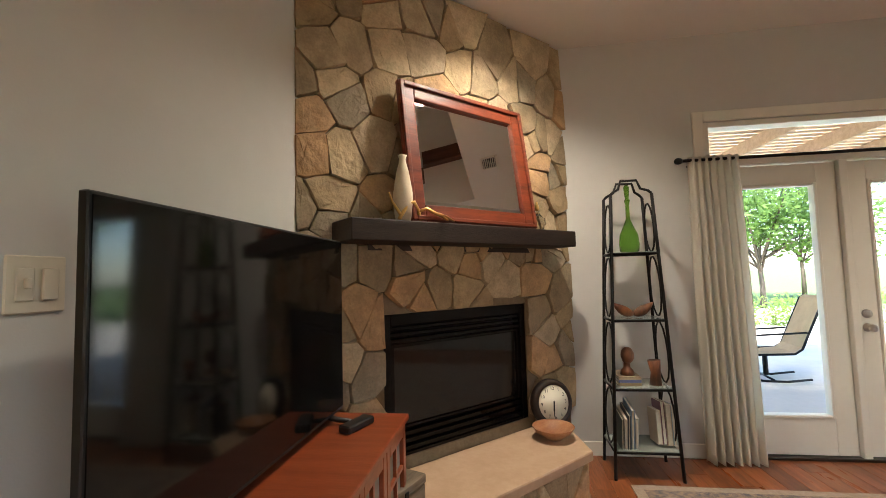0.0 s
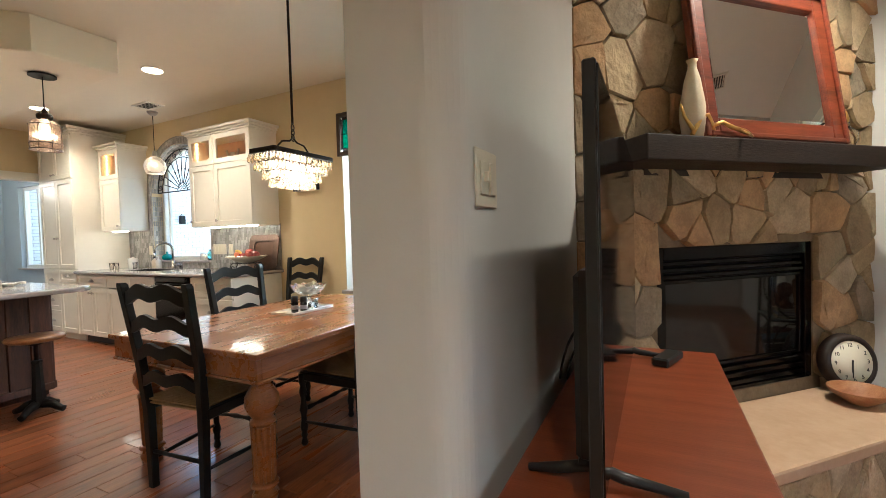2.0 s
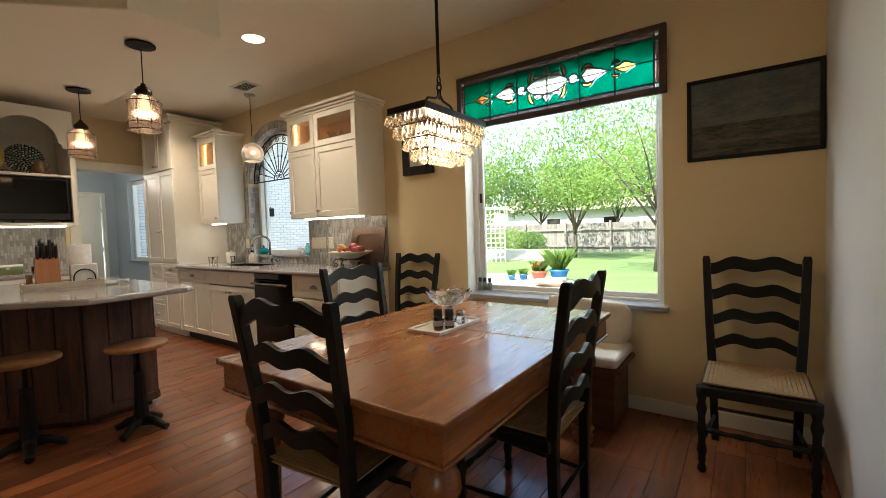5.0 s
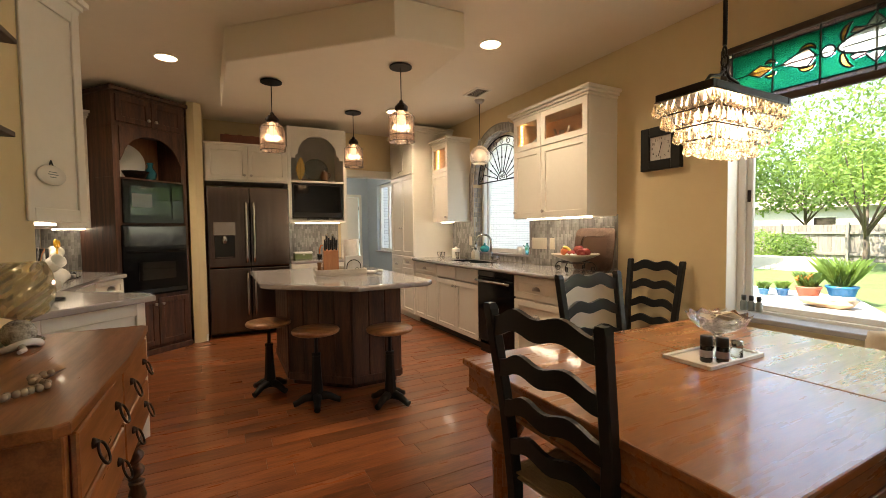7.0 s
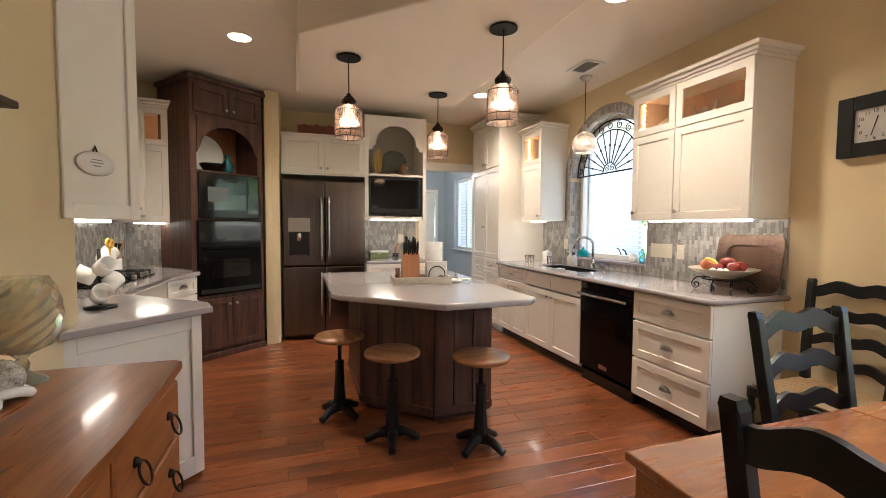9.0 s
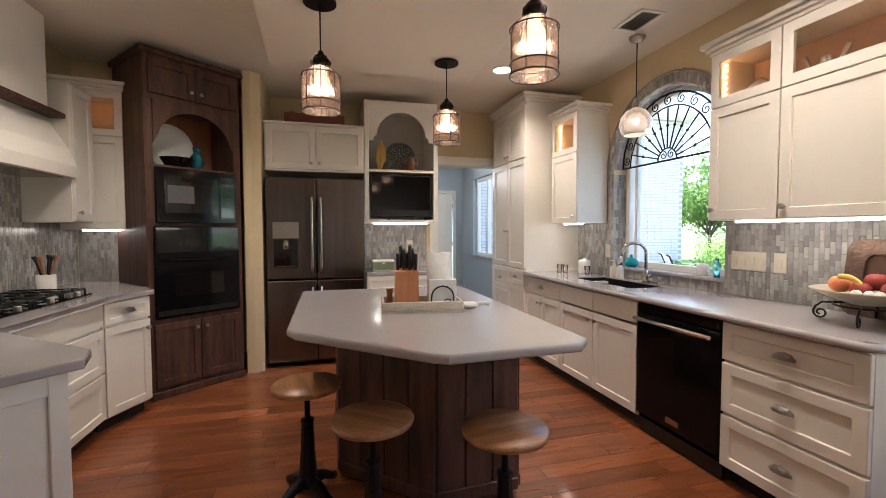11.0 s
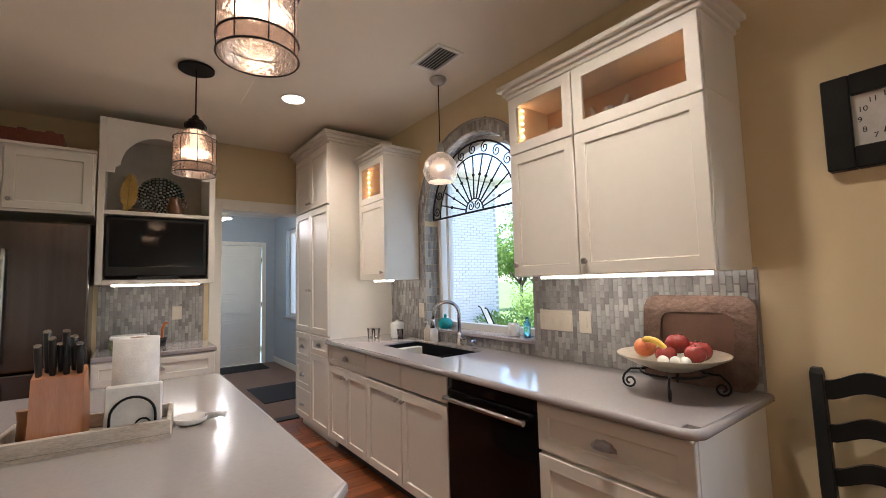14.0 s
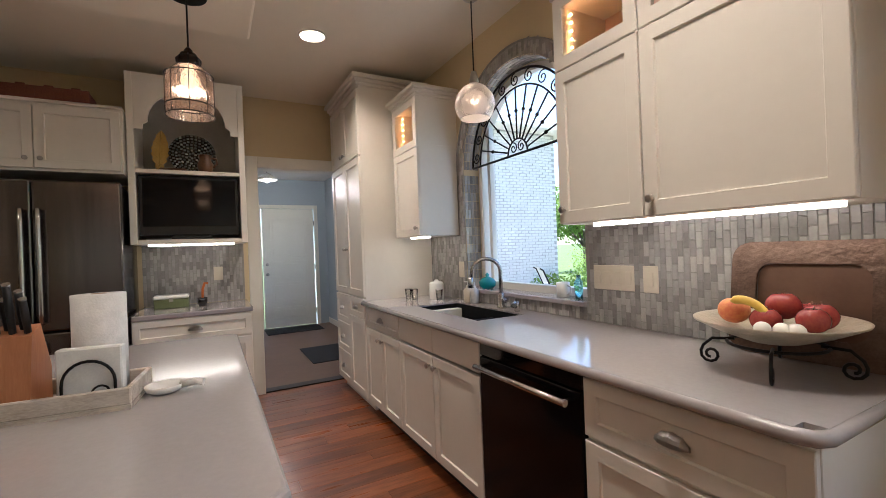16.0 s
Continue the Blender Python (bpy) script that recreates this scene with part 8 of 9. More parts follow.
part("roll", one(lathe, [(0.066, 0), (0.066, 0.295), (0.02, 0.2955), (0.02, 0.29)], 32), mat("paper_towel", (0.80, 0.78, 0.75), 0.9, scale=30, bump=0.3, bump_scale=150), pt)
part("core", one(lathe, [(0.019, 0.28), (0.019, 0.297), (0.012, 0.2965)], 16), mat("card_core", (0.4, 0.3, 0.2), 0.9), pt)
nh = thing("napkin_holder", "black wire napkin holder with white napkins", "napkin holder", pose(-5.055, 1.635, 0.918, 0, 0, 82))
part("napkin", one(box, -0.075, 0.075, -0.018, 0.018, 0.002, 0.155, 0.004), mat("napkin", (0.80, 0.79, 0.76), 0.9, scale=20), nh, "stack of white napkins")
for y in (-0.024, 0.024):
    bm = BM()
    tube(bm, [(-0.06, y, 0.0), (-0.06, y, 0.06)] + [(-0.06 * math.cos(a), y, 0.06 + 0.06 * math.sin(a)) for a in [math.pi * i / 12 for i in range(13)]] + [(0.06, y, 0.0)], 0.004, 6)
    spiral(bm, (0.03, y, 0.03), 0.024, 1.2, math.pi, -1, 0.003)
    tube(bm, [(-0.06, y, 0.012), (-0.03, y, 0.03), (0.0, y, 0.02), (0.02, y, 0.008), (0.06, y, 0.012)], 0.003, 6)
    part("wire_side", bm, IRON, nh)
part("wire_base", one(box, -0.06, 0.06, -0.024, 0.024, -0.001, 0.002), IRON, nh)
bm = BM()
tube(bm, [(0, 0, 0), (0, 0, 0.07), (0, 0, 0.10)], [0.018, 0.016, 0.02], 12)
solid("wooden_shaker", bm, wood("shaker_wood", (0.35, 0.18, 0.08), (0.2, 0.09, 0.04), 0.4, "z"), "small turned wooden shaker in the tray", "shaker", pose(-5.17, 1.365, 0.918))
bm = BM()
lathe(bm, [(0.03, 0), (0.05, 0.01), (0.055, 0.025), (0.05, 0.024), (0.02, 0.008)], 20)
tube(bm, [(0.045, 0, 0.02), (0.09, 0, 0.025), (0.11, 0, 0.022)], [0.012, 0.010, 0.012], 8)
solid("spoon_rest", bm, CHINA, "white ceramic spoon rest on the island", "spoon rest", pose(-5.09, 1.80, 0.905, 0, 0, 70))

# table centre
t = thing("table_tray", "white rectangular ceramic tray on the dining table", "tray", pose(-2.435, 2.43, 0.735))
part("base", one(box, -0.10, 0.10, -0.19, 0.19, 0, 0.008, 0.002), CHINA, t)
for a, b, y0, y1 in ((-0.10, -0.085, -0.19, 0.19), (0.085, 0.10, -0.19, 0.19), (-0.085, 0.085, -0.19, -0.175), (-0.085, 0.085, 0.175, 0.19)):
    part("rim", one(box, a, b, y0, y1, 0.006, 0.018, 0.003), CHINA, t)
gb = thing("compote", "scalloped clear glass compote filled with white sugar packets", "bowl", pose(-2.47, 2.52, 0.7435))
bm = BM()
seg = 48
prev = None
for r, z, wv in ((0.05, 0.0, 0), (0.048, 0.006, 0), (0.018, 0.02, 0), (0.014, 0.06, 0), (0.02, 0.075, 0), (0.07, 0.095, 0), (0.105, 0.125, 0.004), (0.12, 0.158, 0.008)):
    row_ = [bm.verts.new(((r + wv * math.cos(12 * 2 * math.pi * i / seg)) * math.cos(2 * math.pi * i / seg), (r + wv * math.cos(12 * 2 * math.pi * i / seg)) * math.sin(2 * math.pi * i / seg), z + wv * math.cos(12 * 2 * math.pi * i / seg))) for i in range(seg)]
    if prev:
        for i in range(seg):
            bm.faces.new((prev[i], prev[(i + 1) % seg], row_[(i + 1) % seg], row_[i])).smooth = True
    else:
        bm.faces.new(row_[::-1])
    prev = row_
bmesh.ops.solidify(bm, geom=bm.faces[:], thickness=0.003)
part("bowl", bm, CRYSTAL, gb)
bm = BM()
rr = random.Random(2)
for i in range(16):
    m4 = pose(rr.uniform(-0.06, 0.06), rr.uniform(-0.06, 0.06), 0.125 + rr.uniform(0, 0.04), rr.uniform(-40, 40), rr.uniform(-40, 40), rr.uniform(0, 180))
    vs = box(bm, -0.03, 0.03, -0.018, 0.018, -0.002, 0.002)
    for v in vs:
        v.co = m4 @ v.co
part("packets", bm, PAPER, gb, "white paper packets")["kind"] = "stuff"
for x, y, h, m_, lab in ((-2.40, 2.32, 0.105, BLACKG, "dark glass spice grinder with a black cap"), (-2.36, 2.36, 0.10, BLACKG, "dark glass spice grinder with a black cap"),
                         (-2.40, 2.41, 0.075, CRYSTAL, "small glass salt shaker with a steel cap"), (-2.36, 2.46, 0.075, CRYSTAL, "small glass salt shaker with a steel cap")):
    s_ = thing("shaker", lab, "shaker", pose(x, y, 0.7435), group="shakers on the tray")
    part("jar", one(lathe, [(0.02, 0), (0.023, 0.005), (0.022, h * 0.6), (0.019, h * 0.66)], 16), m_, s_)
    part("cap", one(lathe, [(0.022, h * 0.64), (0.023, h * 0.7), (0.022, h), (0.012, h * 1.02)], 16), BLACKP if m_ is BLACKG else STEEL_L, s_)
    part("label", one(lathe, [(0.0233, h * 0.2), (0.0234, h * 0.21), (0.0234, h * 0.45), (0.0233, h * 0.46)], 16), mat("paper_label", (0.45, 0.42, 0.5), 0.6), s_) if m_ is BLACKG else None
for x in (-2.96, -2.915, -2.87):
    s_ = thing("small_bottle", "small black-capped bottle on the window sill", "bottle", pose(x, NY + 0.03, 0.731), group="bottles on the sill")
    part("bottle", one(lathe, [(0.018, 0), (0.02, 0.005), (0.02, 0.055), (0.010, 0.07)], 14), mat("grey_bottle", (0.25, 0.28, 0.26), 0.2, scale=9), s_)
    part("cap", one(lathe, [(0.013, 0.068), (0.014, 0.072), (0.014, 0.10)], 12), BLACKP, s_)

# niche, oven niche, cabinet tops
pl = thing("plate", "round mosaic glass plate standing in the niche", "plate", pose(-7.58, 1.83, 1.985, 0, 0, 90) @ pose(0, 0, 0, -10, 0, 0))
MOS = mat("mosaic_glass", (0.16, 0.20, 0.19), 0.2, metal=0.3, base2=(0.40, 0.42, 0.36), scale=9, amount=0.9, vary=0.35, island=True)
bm = BM()
rr = random.Random(6)
for k in range(1, 8):
    r = 0.02 * k
    n = max(6, int(2 * math.pi * r / 0.024))
    for i in range(n):
        a = 2 * math.pi * (i + 0.3 * k) / n
        box(bm, r * 1.15 * math.cos(a) - 0.009, r * 1.15 * math.cos(a) + 0.009, -0.012 - 0.03 * (r / 0.14) ** 2, -0.004 - 0.03 * (r / 0.14) ** 2, 0.165 + r * 1.15 * math.sin(a) - 0.008, 0.165 + r * 1.15 * math.sin(a) + 0.008, 0.002)
mo = part("mosaic", bm, MOS, pl)
mo["kind"] = "stuff"
part("backing", one(lathe, [(0.02, -0.003), (0.08, -0.010), (0.168, -0.036), (0.17, -0.03), (0.08, 0.0), (0.02, 0.004)], 32, c=(0, 0, 0.168), ax="y"), BLACKG, pl)
bm = BM()
pts = [(0, 0)]
for i in range(1, 7):
    u = i / 7
    wv = 0.055 * math.sin(math.pi * u) + 0.008
    pts += [(wv, 0.34 * u), (wv * 0.82, 0.34 * u + 0.02)]
pts += [(0, 0.345)]
left = [(-x, z) for x, z in pts[1:-1]][::-1]
plate(bm, pts + left, -0.004, 0.004)
tube(bm, [(0, -0.006, 0.0), (0, -0.008, 0.34)], 0.004, 5)
for i in range(1, 6):
    for s_ in (-1, 1):
        tube(bm, [(0, -0.007, 0.055 * i), (s_ * 0.04, -0.007, 0.055 * i + 0.03)], 0.0025, 4)
solid("leaf_ornament", bm, mat("yellow_leaf", (0.55, 0.36, 0.09), 0.5, scale=14, base2=(0.4, 0.24, 0.05)), "tall yellow metal leaf standing in the niche", "ornament", pose(-7.52, 1.60, 1.985, 0, 0, 90) @ pose(0, 0, 0, -6, 4, 0))
p = thing("pitcher", "brown glazed pitcher with a handle in the niche", "pitcher", pose(-7.47, 1.92, 1.985))
GLAZE = mat("brown_glaze", (0.17, 0.075, 0.03), 0.3, base2=(0.08, 0.035, 0.015), scale=12, amount=0.8)
part("body", one(lathe, [(0.04, 0), (0.055, 0.03), (0.058, 0.07), (0.042, 0.11), (0.045, 0.14), (0.05, 0.145), (0.04, 0.135)], 20), GLAZE, p)
part("handle", one(tube, [(0, 0.044, 0.125), (0, 0.08, 0.12), (0, 0.085, 0.08), (0, 0.055, 0.05)], 0.008, 8), GLAZE, p)
bm = BM()
box(bm, -0.04, 0.04, -0.09, 0.09, 0, 0.028, 0.008)
solid("wooden_block", bm, DARKO, "low dark wooden block in the niche", "ornament", pose(-7.47, 1.70, 1.985))
bm = BM()
n = 12
for i in range(n):
    y0 = -0.29 + 0.58 * i / n
    h = 0.10 + 0.02 * math.sin(math.pi * (i % 3 + 0.5) / 3)
    box(bm, -0.006, 0.006, y0, y0 + 0.58 / n + 0.001, 0.0, h, 0.002)
box(bm, -0.2, -0.006, -0.29, 0.29, 0, 0.012)
box(bm, -0.2, -0.006, -0.29, -0.278, 0.012, 0.10)
box(bm, -0.2, -0.006, 0.278, 0.29, 0.012, 0.10)
box(bm, -0.212, -0.2, -0.29, 0.29, 0.0, 0.10)
solid("wicker_box", bm, mat("red_wicker", (0.22, 0.07, 0.04), 0.7, base2=(0.13, 0.04, 0.025), scale=12, stretch=(1, 8, 8), bump=0.6, bump_scale=40), "red-brown scalloped wooden trough on the cabinet", "box", pose(-7.36, 0.93, 2.401))
OM = pose(-6.60, -0.305, 0, 0, 0, 129.5)
bm = BM()
lathe(bm, [(0.05, -0.0), (0.12, -0.008), (0.195, -0.03), (0.20, -0.026), (0.12, 0.0), (0.05, 0.006)], 40, c=(0, 0, 0.198), ax="y")
solid("platter", bm, CHINA, "large white oval platter standing in the oven cabinet niche", "plate", OM @ pose(0.30, 0.30, 1.861, -8, 0, 0))
bm = BM()
lathe(bm, [(0.035, 0), (0.05, 0.02), (0.06, 0.07), (0.05, 0.11), (0.024, 0.14), (0.024, 0.17), (0.034, 0.19), (0.028, 0.188)], 20)
solid("blue_vase", bm, mat("blue_green_glass", (0.03, 0.22, 0.28), 0.08, glass=0.5, scale=9), "blue-green glass vase in the oven cabinet niche", "vase", OM @ pose(0.44, 0.13, 1.861))
bm = BM()
lathe(bm, [(0.07, 0), (0.09, 0.02), (0.12, 0.07), (0.125, 0.08), (0.11, 0.075), (0.05, 0.015)], 24, smooth=False)
solid("dark_bowl", bm, BLACKG, "dark glass bowl in the oven cabinet niche", "bowl", OM @ pose(0.28, 0.12, 1.861))
bx = thing("bread_box", "green and white metal box on the short counter", "box", pose(-7.62, 1.52, 0.905, 0, 0, 90))
part("body", one(box, 0, 0.24, 0, 0.16, 0, 0.075, 0.006), mat("sage_green_paint", (0.17, 0.20, 0.09), 0.5, scale=9), bx)
part("lid", one(box, -0.004, 0.244, -0.004, 0.164, 0.077, 0.105, 0.008), CHINA, bx, "white lid")
part("clasp", one(box, 0.105, 0.135, -0.008, -0.003, 0.055, 0.085, 0.002), NICKEL, bx)
bm = BM()
lathe(bm, [(0.03, 0), (0.038, 0.07), (0.034, 0.068)], 14)
pot = thing("utensil_cup", "dark cup holding orange-handled tools on the short counter", "cup", pose(-7.62, 1.86, 0.905))
part("cup", bm, BLACKG, pot)
part("tool", one(tube, [(0, 0, 0.02), (-0.004, 0.004, 0.14), (0.0, 0.02, 0.19), (0, 0.045, 0.185)], 0.010, 8), mat("orange_plastic", (0.65, 0.16, 0.03), 0.4), pot, "orange tool handle")

# lit cabinets' contents
for x, y, kind in ((-4.80, 3.50, 0), (-4.45, 3.48, 1), (-4.15, 3.52, 2)):
    bm = BM()
    if kind == 0:
        lathe(bm, [(0.04, 0), (0.06, 0.02), (0.06, 0.05), (0.03, 0.08), (0.008, 0.1)], 16)
        tube(bm, [(0.05, 0, 0.03), (0.09, 0, 0.06), (0.10, 0, 0.07)], 0.008, 6)
        solid("teapot", bm, CHINA, "white china teapot in the lit cabinet", "teapot", pose(x, y, 2.0835) @ Matrix.Scale(1.4, 4))
    elif kind == 1:
        lathe(bm, [(0.04, 0), (0.05, 0.01), (0.02, 0.05), (0.018, 0.09)], 12)
        for s_ in (-1, 1):
            tube(bm, [(0, 0, 0.06), (s_ * 0.05, 0, 0.06), (s_ * 0.07, 0, 0.11)], [0.012, 0.010, 0.008], 8)
        solid("china_ornament", bm, CHINA, "white china branched ornament in the lit cabinet", "ornament", pose(x, y, 2.0835) @ Matrix.Scale(1.4, 4))
    else:
        lathe(bm, [(0.05, 0), (0.10, 0.02), (0.18, 0.045), (0.185, 0.05), (0.10, 0.03)], 28)
        solid("platter", bm, CHINA, "wide white china platter in the lit cabinet", "plate", pose(x, y, 2.0835) @ Matrix.Diagonal((0.7, 0.6, 1.3, 1)))

# by the cooktop
ut = thing("utensil_holder", "white utensil crock with wooden and black tools", "utensil crock", pose(-6.42, -0.86, 0.905))
part("crock", one(lathe, [(0.05, 0), (0.055, 0.01), (0.055, 0.13), (0.048, 0.128)], 20), CHINA, ut)
for k in range(6):
    a = k * 1.1
    part("tool", one(tube, [(0, 0, 0.03), (0.05 * math.cos(a), 0.05 * math.sin(a), 0.22), (0.06 * math.cos(a), 0.06 * math.sin(a), 0.26)], [0.006, 0.007, 0.018], 6), BLACKP if k % 2 else KW, ut)
mt_ = thing("mug_tree", "stand hung with white patterned mugs beside the cooktop", "mug tree", pose(-4.62, -0.28, 0.905))
part("pole", one(tube, [(0, 0, 0), (0, 0, 0.30)], 0.008, 8), IRON, mt_)
part("base", one(lathe, [(0.07, 0), (0.07, 0.01), (0.02, 0.015)], 20), IRON, mt_)
for k in range(5):
    a = k * 2.2 + 0.4
    z = 0.08 + 0.045 * k
    c_ = part("mug", one(lathe, [(0.03, -0.045), (0.04, -0.035), (0.042, 0.04), (0.038, 0.04), (0.035, -0.03)], 16), CHINA, mt_, "white patterned mug", at=pose(0.06 * math.cos(a), 0.06 * math.sin(a), z, 60, 20, math.degrees(a) + 90))
sc = BM()
tube(sc, [(0.02 * math.cos(2 * math.pi * i / 12), 0.0, 0.02 * math.sin(2 * math.pi * i / 12)) for i in range(12)], 0.006, 6, close=True)
tube(sc, [(0.04 + 0.02 * math.cos(2 * math.pi * i / 12), 0.0, 0.005 + 0.02 * math.sin(2 * math.pi * i / 12)) for i in range(12)], 0.006, 6, close=True)
tube(sc, [(0.01, 0, -0.02), (0.04, 0, -0.09)], 0.004, 5)
tube(sc, [(0.035, 0, -0.015), (0.0, 0, -0.09)], 0.004, 5)
solid("scissors", sc, mat("yellow_plastic", (0.75, 0.42, 0.03), 0.4), "yellow-handled scissors standing in the mug stand", "scissors", pose(-4.66, -0.24, 1.23))

# baseboards
bm = BM()
box(bm, -3.90, -0.80, NY - 0.014, NY, 0, 0.09, 0.004)
box(bm, -0.789, -0.775, 0.91, NY - 0.014, 0, 0.09, 0.004)
box(bm, 0.90, 1.775, NY - 0.014, NY, 0, 0.10, 0.004)
box(bm, -4.06, -0.6, -0.22, -0.206, 0, 0.09, 0.004)
box(bm, -7.17, -7.156, 0.36, 0.445, 0, 0.08, 0.004)
box(bm, -11.6, -8.1, 3.836, 3.85, 0, 0.10, 0.004)
setting("baseboard", bm, TRIM, "white painted baseboard", "baseboard")

# ---------- outdoors ----------
GRASS = mat("lawn", (0.12, 0.17, 0.05), 0.9, base2=(0.085, 0.13, 0.035), scale=0.9, amount=0.7, bump=0.8, bump_scale=60)
PAVE = mat("patio_concrete", (0.52, 0.47, 0.41), 0.85, base2=(0.44, 0.40, 0.35), scale=1.5, bump=0.3, bump_scale=40)
FENCEW = mat("grey_fence_wood", (0.25, 0.22, 0.19), 0.9, base2=(0.16, 0.14, 0.12), scale=4, stretch=(6, 6, 0.8), bump=0.3, vary=0.18)
LEAF = mat("green_leaf", (0.17, 0.25, 0.06), 0.6, base2=(0.11, 0.19, 0.04), scale=0.8, amount=0.8, vary=0.45, island=True)
LEAF2 = mat("dark_green_leaf", (0.10, 0.17, 0.04), 0.6, base2=(0.07, 0.12, 0.03), scale=0.8, amount=0.8, vary=0.4, island=True)
thin(LEAF, 0.5, (0.32, 0.44, 0.09))
thin(LEAF2, 0.5, (0.22, 0.34, 0.07))
BARK = mat("grey_bark", (0.16, 0.12, 0.09), 0.9, base2=(0.08, 0.06, 0.045), scale=6, stretch=(4, 4, 1), bump=0.8, bump_scale=20)
bm = BM()
box(bm, -400, 400, -400, 400, -0.30, -0.20)
setting("ground", bm, GRASS, "mown green lawn reaching to the trees", "ground")
bm = BM()
box(bm, -2.0, 9.5, NY + 0.37, 9.2, -0.3, -0.10, 0.01)
box(bm, 2.5, 14.0, 9.2, 18.0, -0.3, -0.10, 0.01)
prism(bm, [(-11.7, NY + 0.37), (-2.0, NY + 0.37), (-2.0, 8.0), (-3.8, 9.4), (-5.0, 11.6), (-7.0, 11.9), (-11.7, 10.2)], -0.3, -0.12)
setting("patio", bm, PAVE, "pale concrete patio along the house", "pavement")

# garage wing of painted brick
wg = thing("brick_wing", "white-painted brick wing of the house", "house")
BRICKP = mat("white_painted_brick", (0.66, 0.65, 0.62), 0.85, base2=(0.58, 0.57, 0.54), scale=3, bump=0.3, bump_scale=60, vary=0.06)
part("wall", one(box, -16.0, -11.78, 4.0, 9.8, -0.2, 4.1), mat("pale_brick_mortar", (0.42, 0.41, 0.39), 0.9, scale=20), wg)
part("roof", one(box, -16.4, -11.3, 3.9, 10.2, 4.1, 4.3, 0.02), CEIL_W, wg)
bm = BM()
box(bm, -0.004, 0.008, 0.004, 0.206, 0.004, 0.064, 0.003)
BR = finish("brick", bm, BRICKP)
rest = BM()
cnt = 0
for j in range(59):
    for i in range(29):
        y = 4.02 + i * 0.21 - (0.105 if j % 2 else 0)
        z = -0.1 + j * 0.0705
        if y < 4.0 or y > 9.6:
            continue
        if 4.2 < y < 8.6 and 0.8 < z < 2.0 and cnt < 300:
            shared("brick", BR, wg, pose(-11.772, y, z))
            cnt += 1
        else:
            box(rest, -11.776, -11.764, y + 0.004, y + 0.206, z + 0.004, z + 0.064)
part("brickwork", rest, BRICKP, wg)["kind"] = "stuff"
lampb = thing("wall_lantern", "small dark lantern on the brick wing", "lamp", pose(-11.75, 7.4, 1.75))
part("body", one(box, 0, 0.12, -0.06, 0.06, 0, 0.22, 0.01), IRON, lampb)
part("arm", one(tube, [(-0.01, 0, 0.22), (0.06, 0, 0.27), (0.06, 0, 0.22)], 0.008, 6), IRON, lampb)

# patio roof over the doors
pr = thing("patio_roof", "timber patio roof of rafters and slats", "patio roof")
TIMB = wood("cedar_timber", (0.60, 0.42, 0.28), (0.46, 0.31, 0.20), 0.7, "x", coat=0.0)
part("beam", one(box, 0.5, 6.6, 6.7, 6.85, 2.45, 2.65, 0.005), TIMB, pr)
for i in range(8):
    x = 0.8 + i * 0.8
    part("rafter", one(box, x, x + 0.05, NY + 0.22, 7.2, 2.65, 2.80, 0.004), TIMB, pr)
for i in range(26):
    y = NY + 0.25 + i * 0.135
    part("slat", one(box, 0.5, 6.6, y, y + 0.11, 2.80, 2.825), TIMB, pr)
for x in (0.7, 6.3):
    part("post", one(box, x, x + 0.14, 6.7, 6.84, -0.1, 2.45, 0.006), TIMB, pr)


def sling_chair(at, cloth, label):
    c = thing("patio_chair", label, "chair", at)
    for s in (-0.27, 0.27):
        part("side_frame", one(tube, [(s, -0.25, 0.34), (s, 0.22, 0.36), (s, 0.30, 0.42), (s, 0.55, 1.02), (s, 0.60, 1.05)], 0.014, 8), IRON, c)
        part("arm", one(tube, [(s, 0.36, 0.62), (s, 0.05, 0.60), (s, -0.2, 0.58), (s, -0.24, 0.50), (s, -0.2, 0.34)], 0.012, 8), IRON, c)
        part("rocker", one(tube, [(s * 0.8, -0.35, 0.06), (s * 0.8, -0.1, 0.015), (s * 0.8, 0.15, 0.015), (s * 0.8, 0.4, 0.05)], 0.014, 8), IRON, c)
    bm = BM()
    prof = [(-0.25, 0.36), (0.0, 0.345), (0.22, 0.37), (0.30, 0.44), (0.42, 0.72), (0.55, 1.03), (0.60, 1.06)]
    lo = [bm.verts.new((-0.26, y, z)) for y, z in prof]
    hi = [bm.verts.new((0.26, y, z)) for y, z in prof]
    for i in range(len(prof) - 1):
        bm.faces.new((lo[i], lo[i + 1], hi[i + 1], hi[i]))
    bmesh.ops.solidify(bm, geom=bm.faces[:], thickness=0.006)
    part("sling", bm, cloth, c, "stretched fabric sling")
    part("pedestal", one(tube, [(0, 0, 0.05), (0, 0, 0.34)], 0.03, 10), IRON, c)
    part("cross_bar", one(tube, [(-0.22, 0, 0.03), (0.22, 0, 0.03)], 0.014, 8), IRON, c)
    return c


SLING = mat("beige_sling", (0.58, 0.44, 0.28), 0.85, scale=8)
sling_chair(pose(3.68, 6.45, -0.10, 0, 0, -98), SLING, "beige sling rocker on the sunny patio")
sling_chair(pose(-8.6, 7.1, -0.12, 0, 0, 150), mat("white_sling", (0.70, 0.69, 0.66), 0.8, scale=8), "white patio chair beside the brick wing")

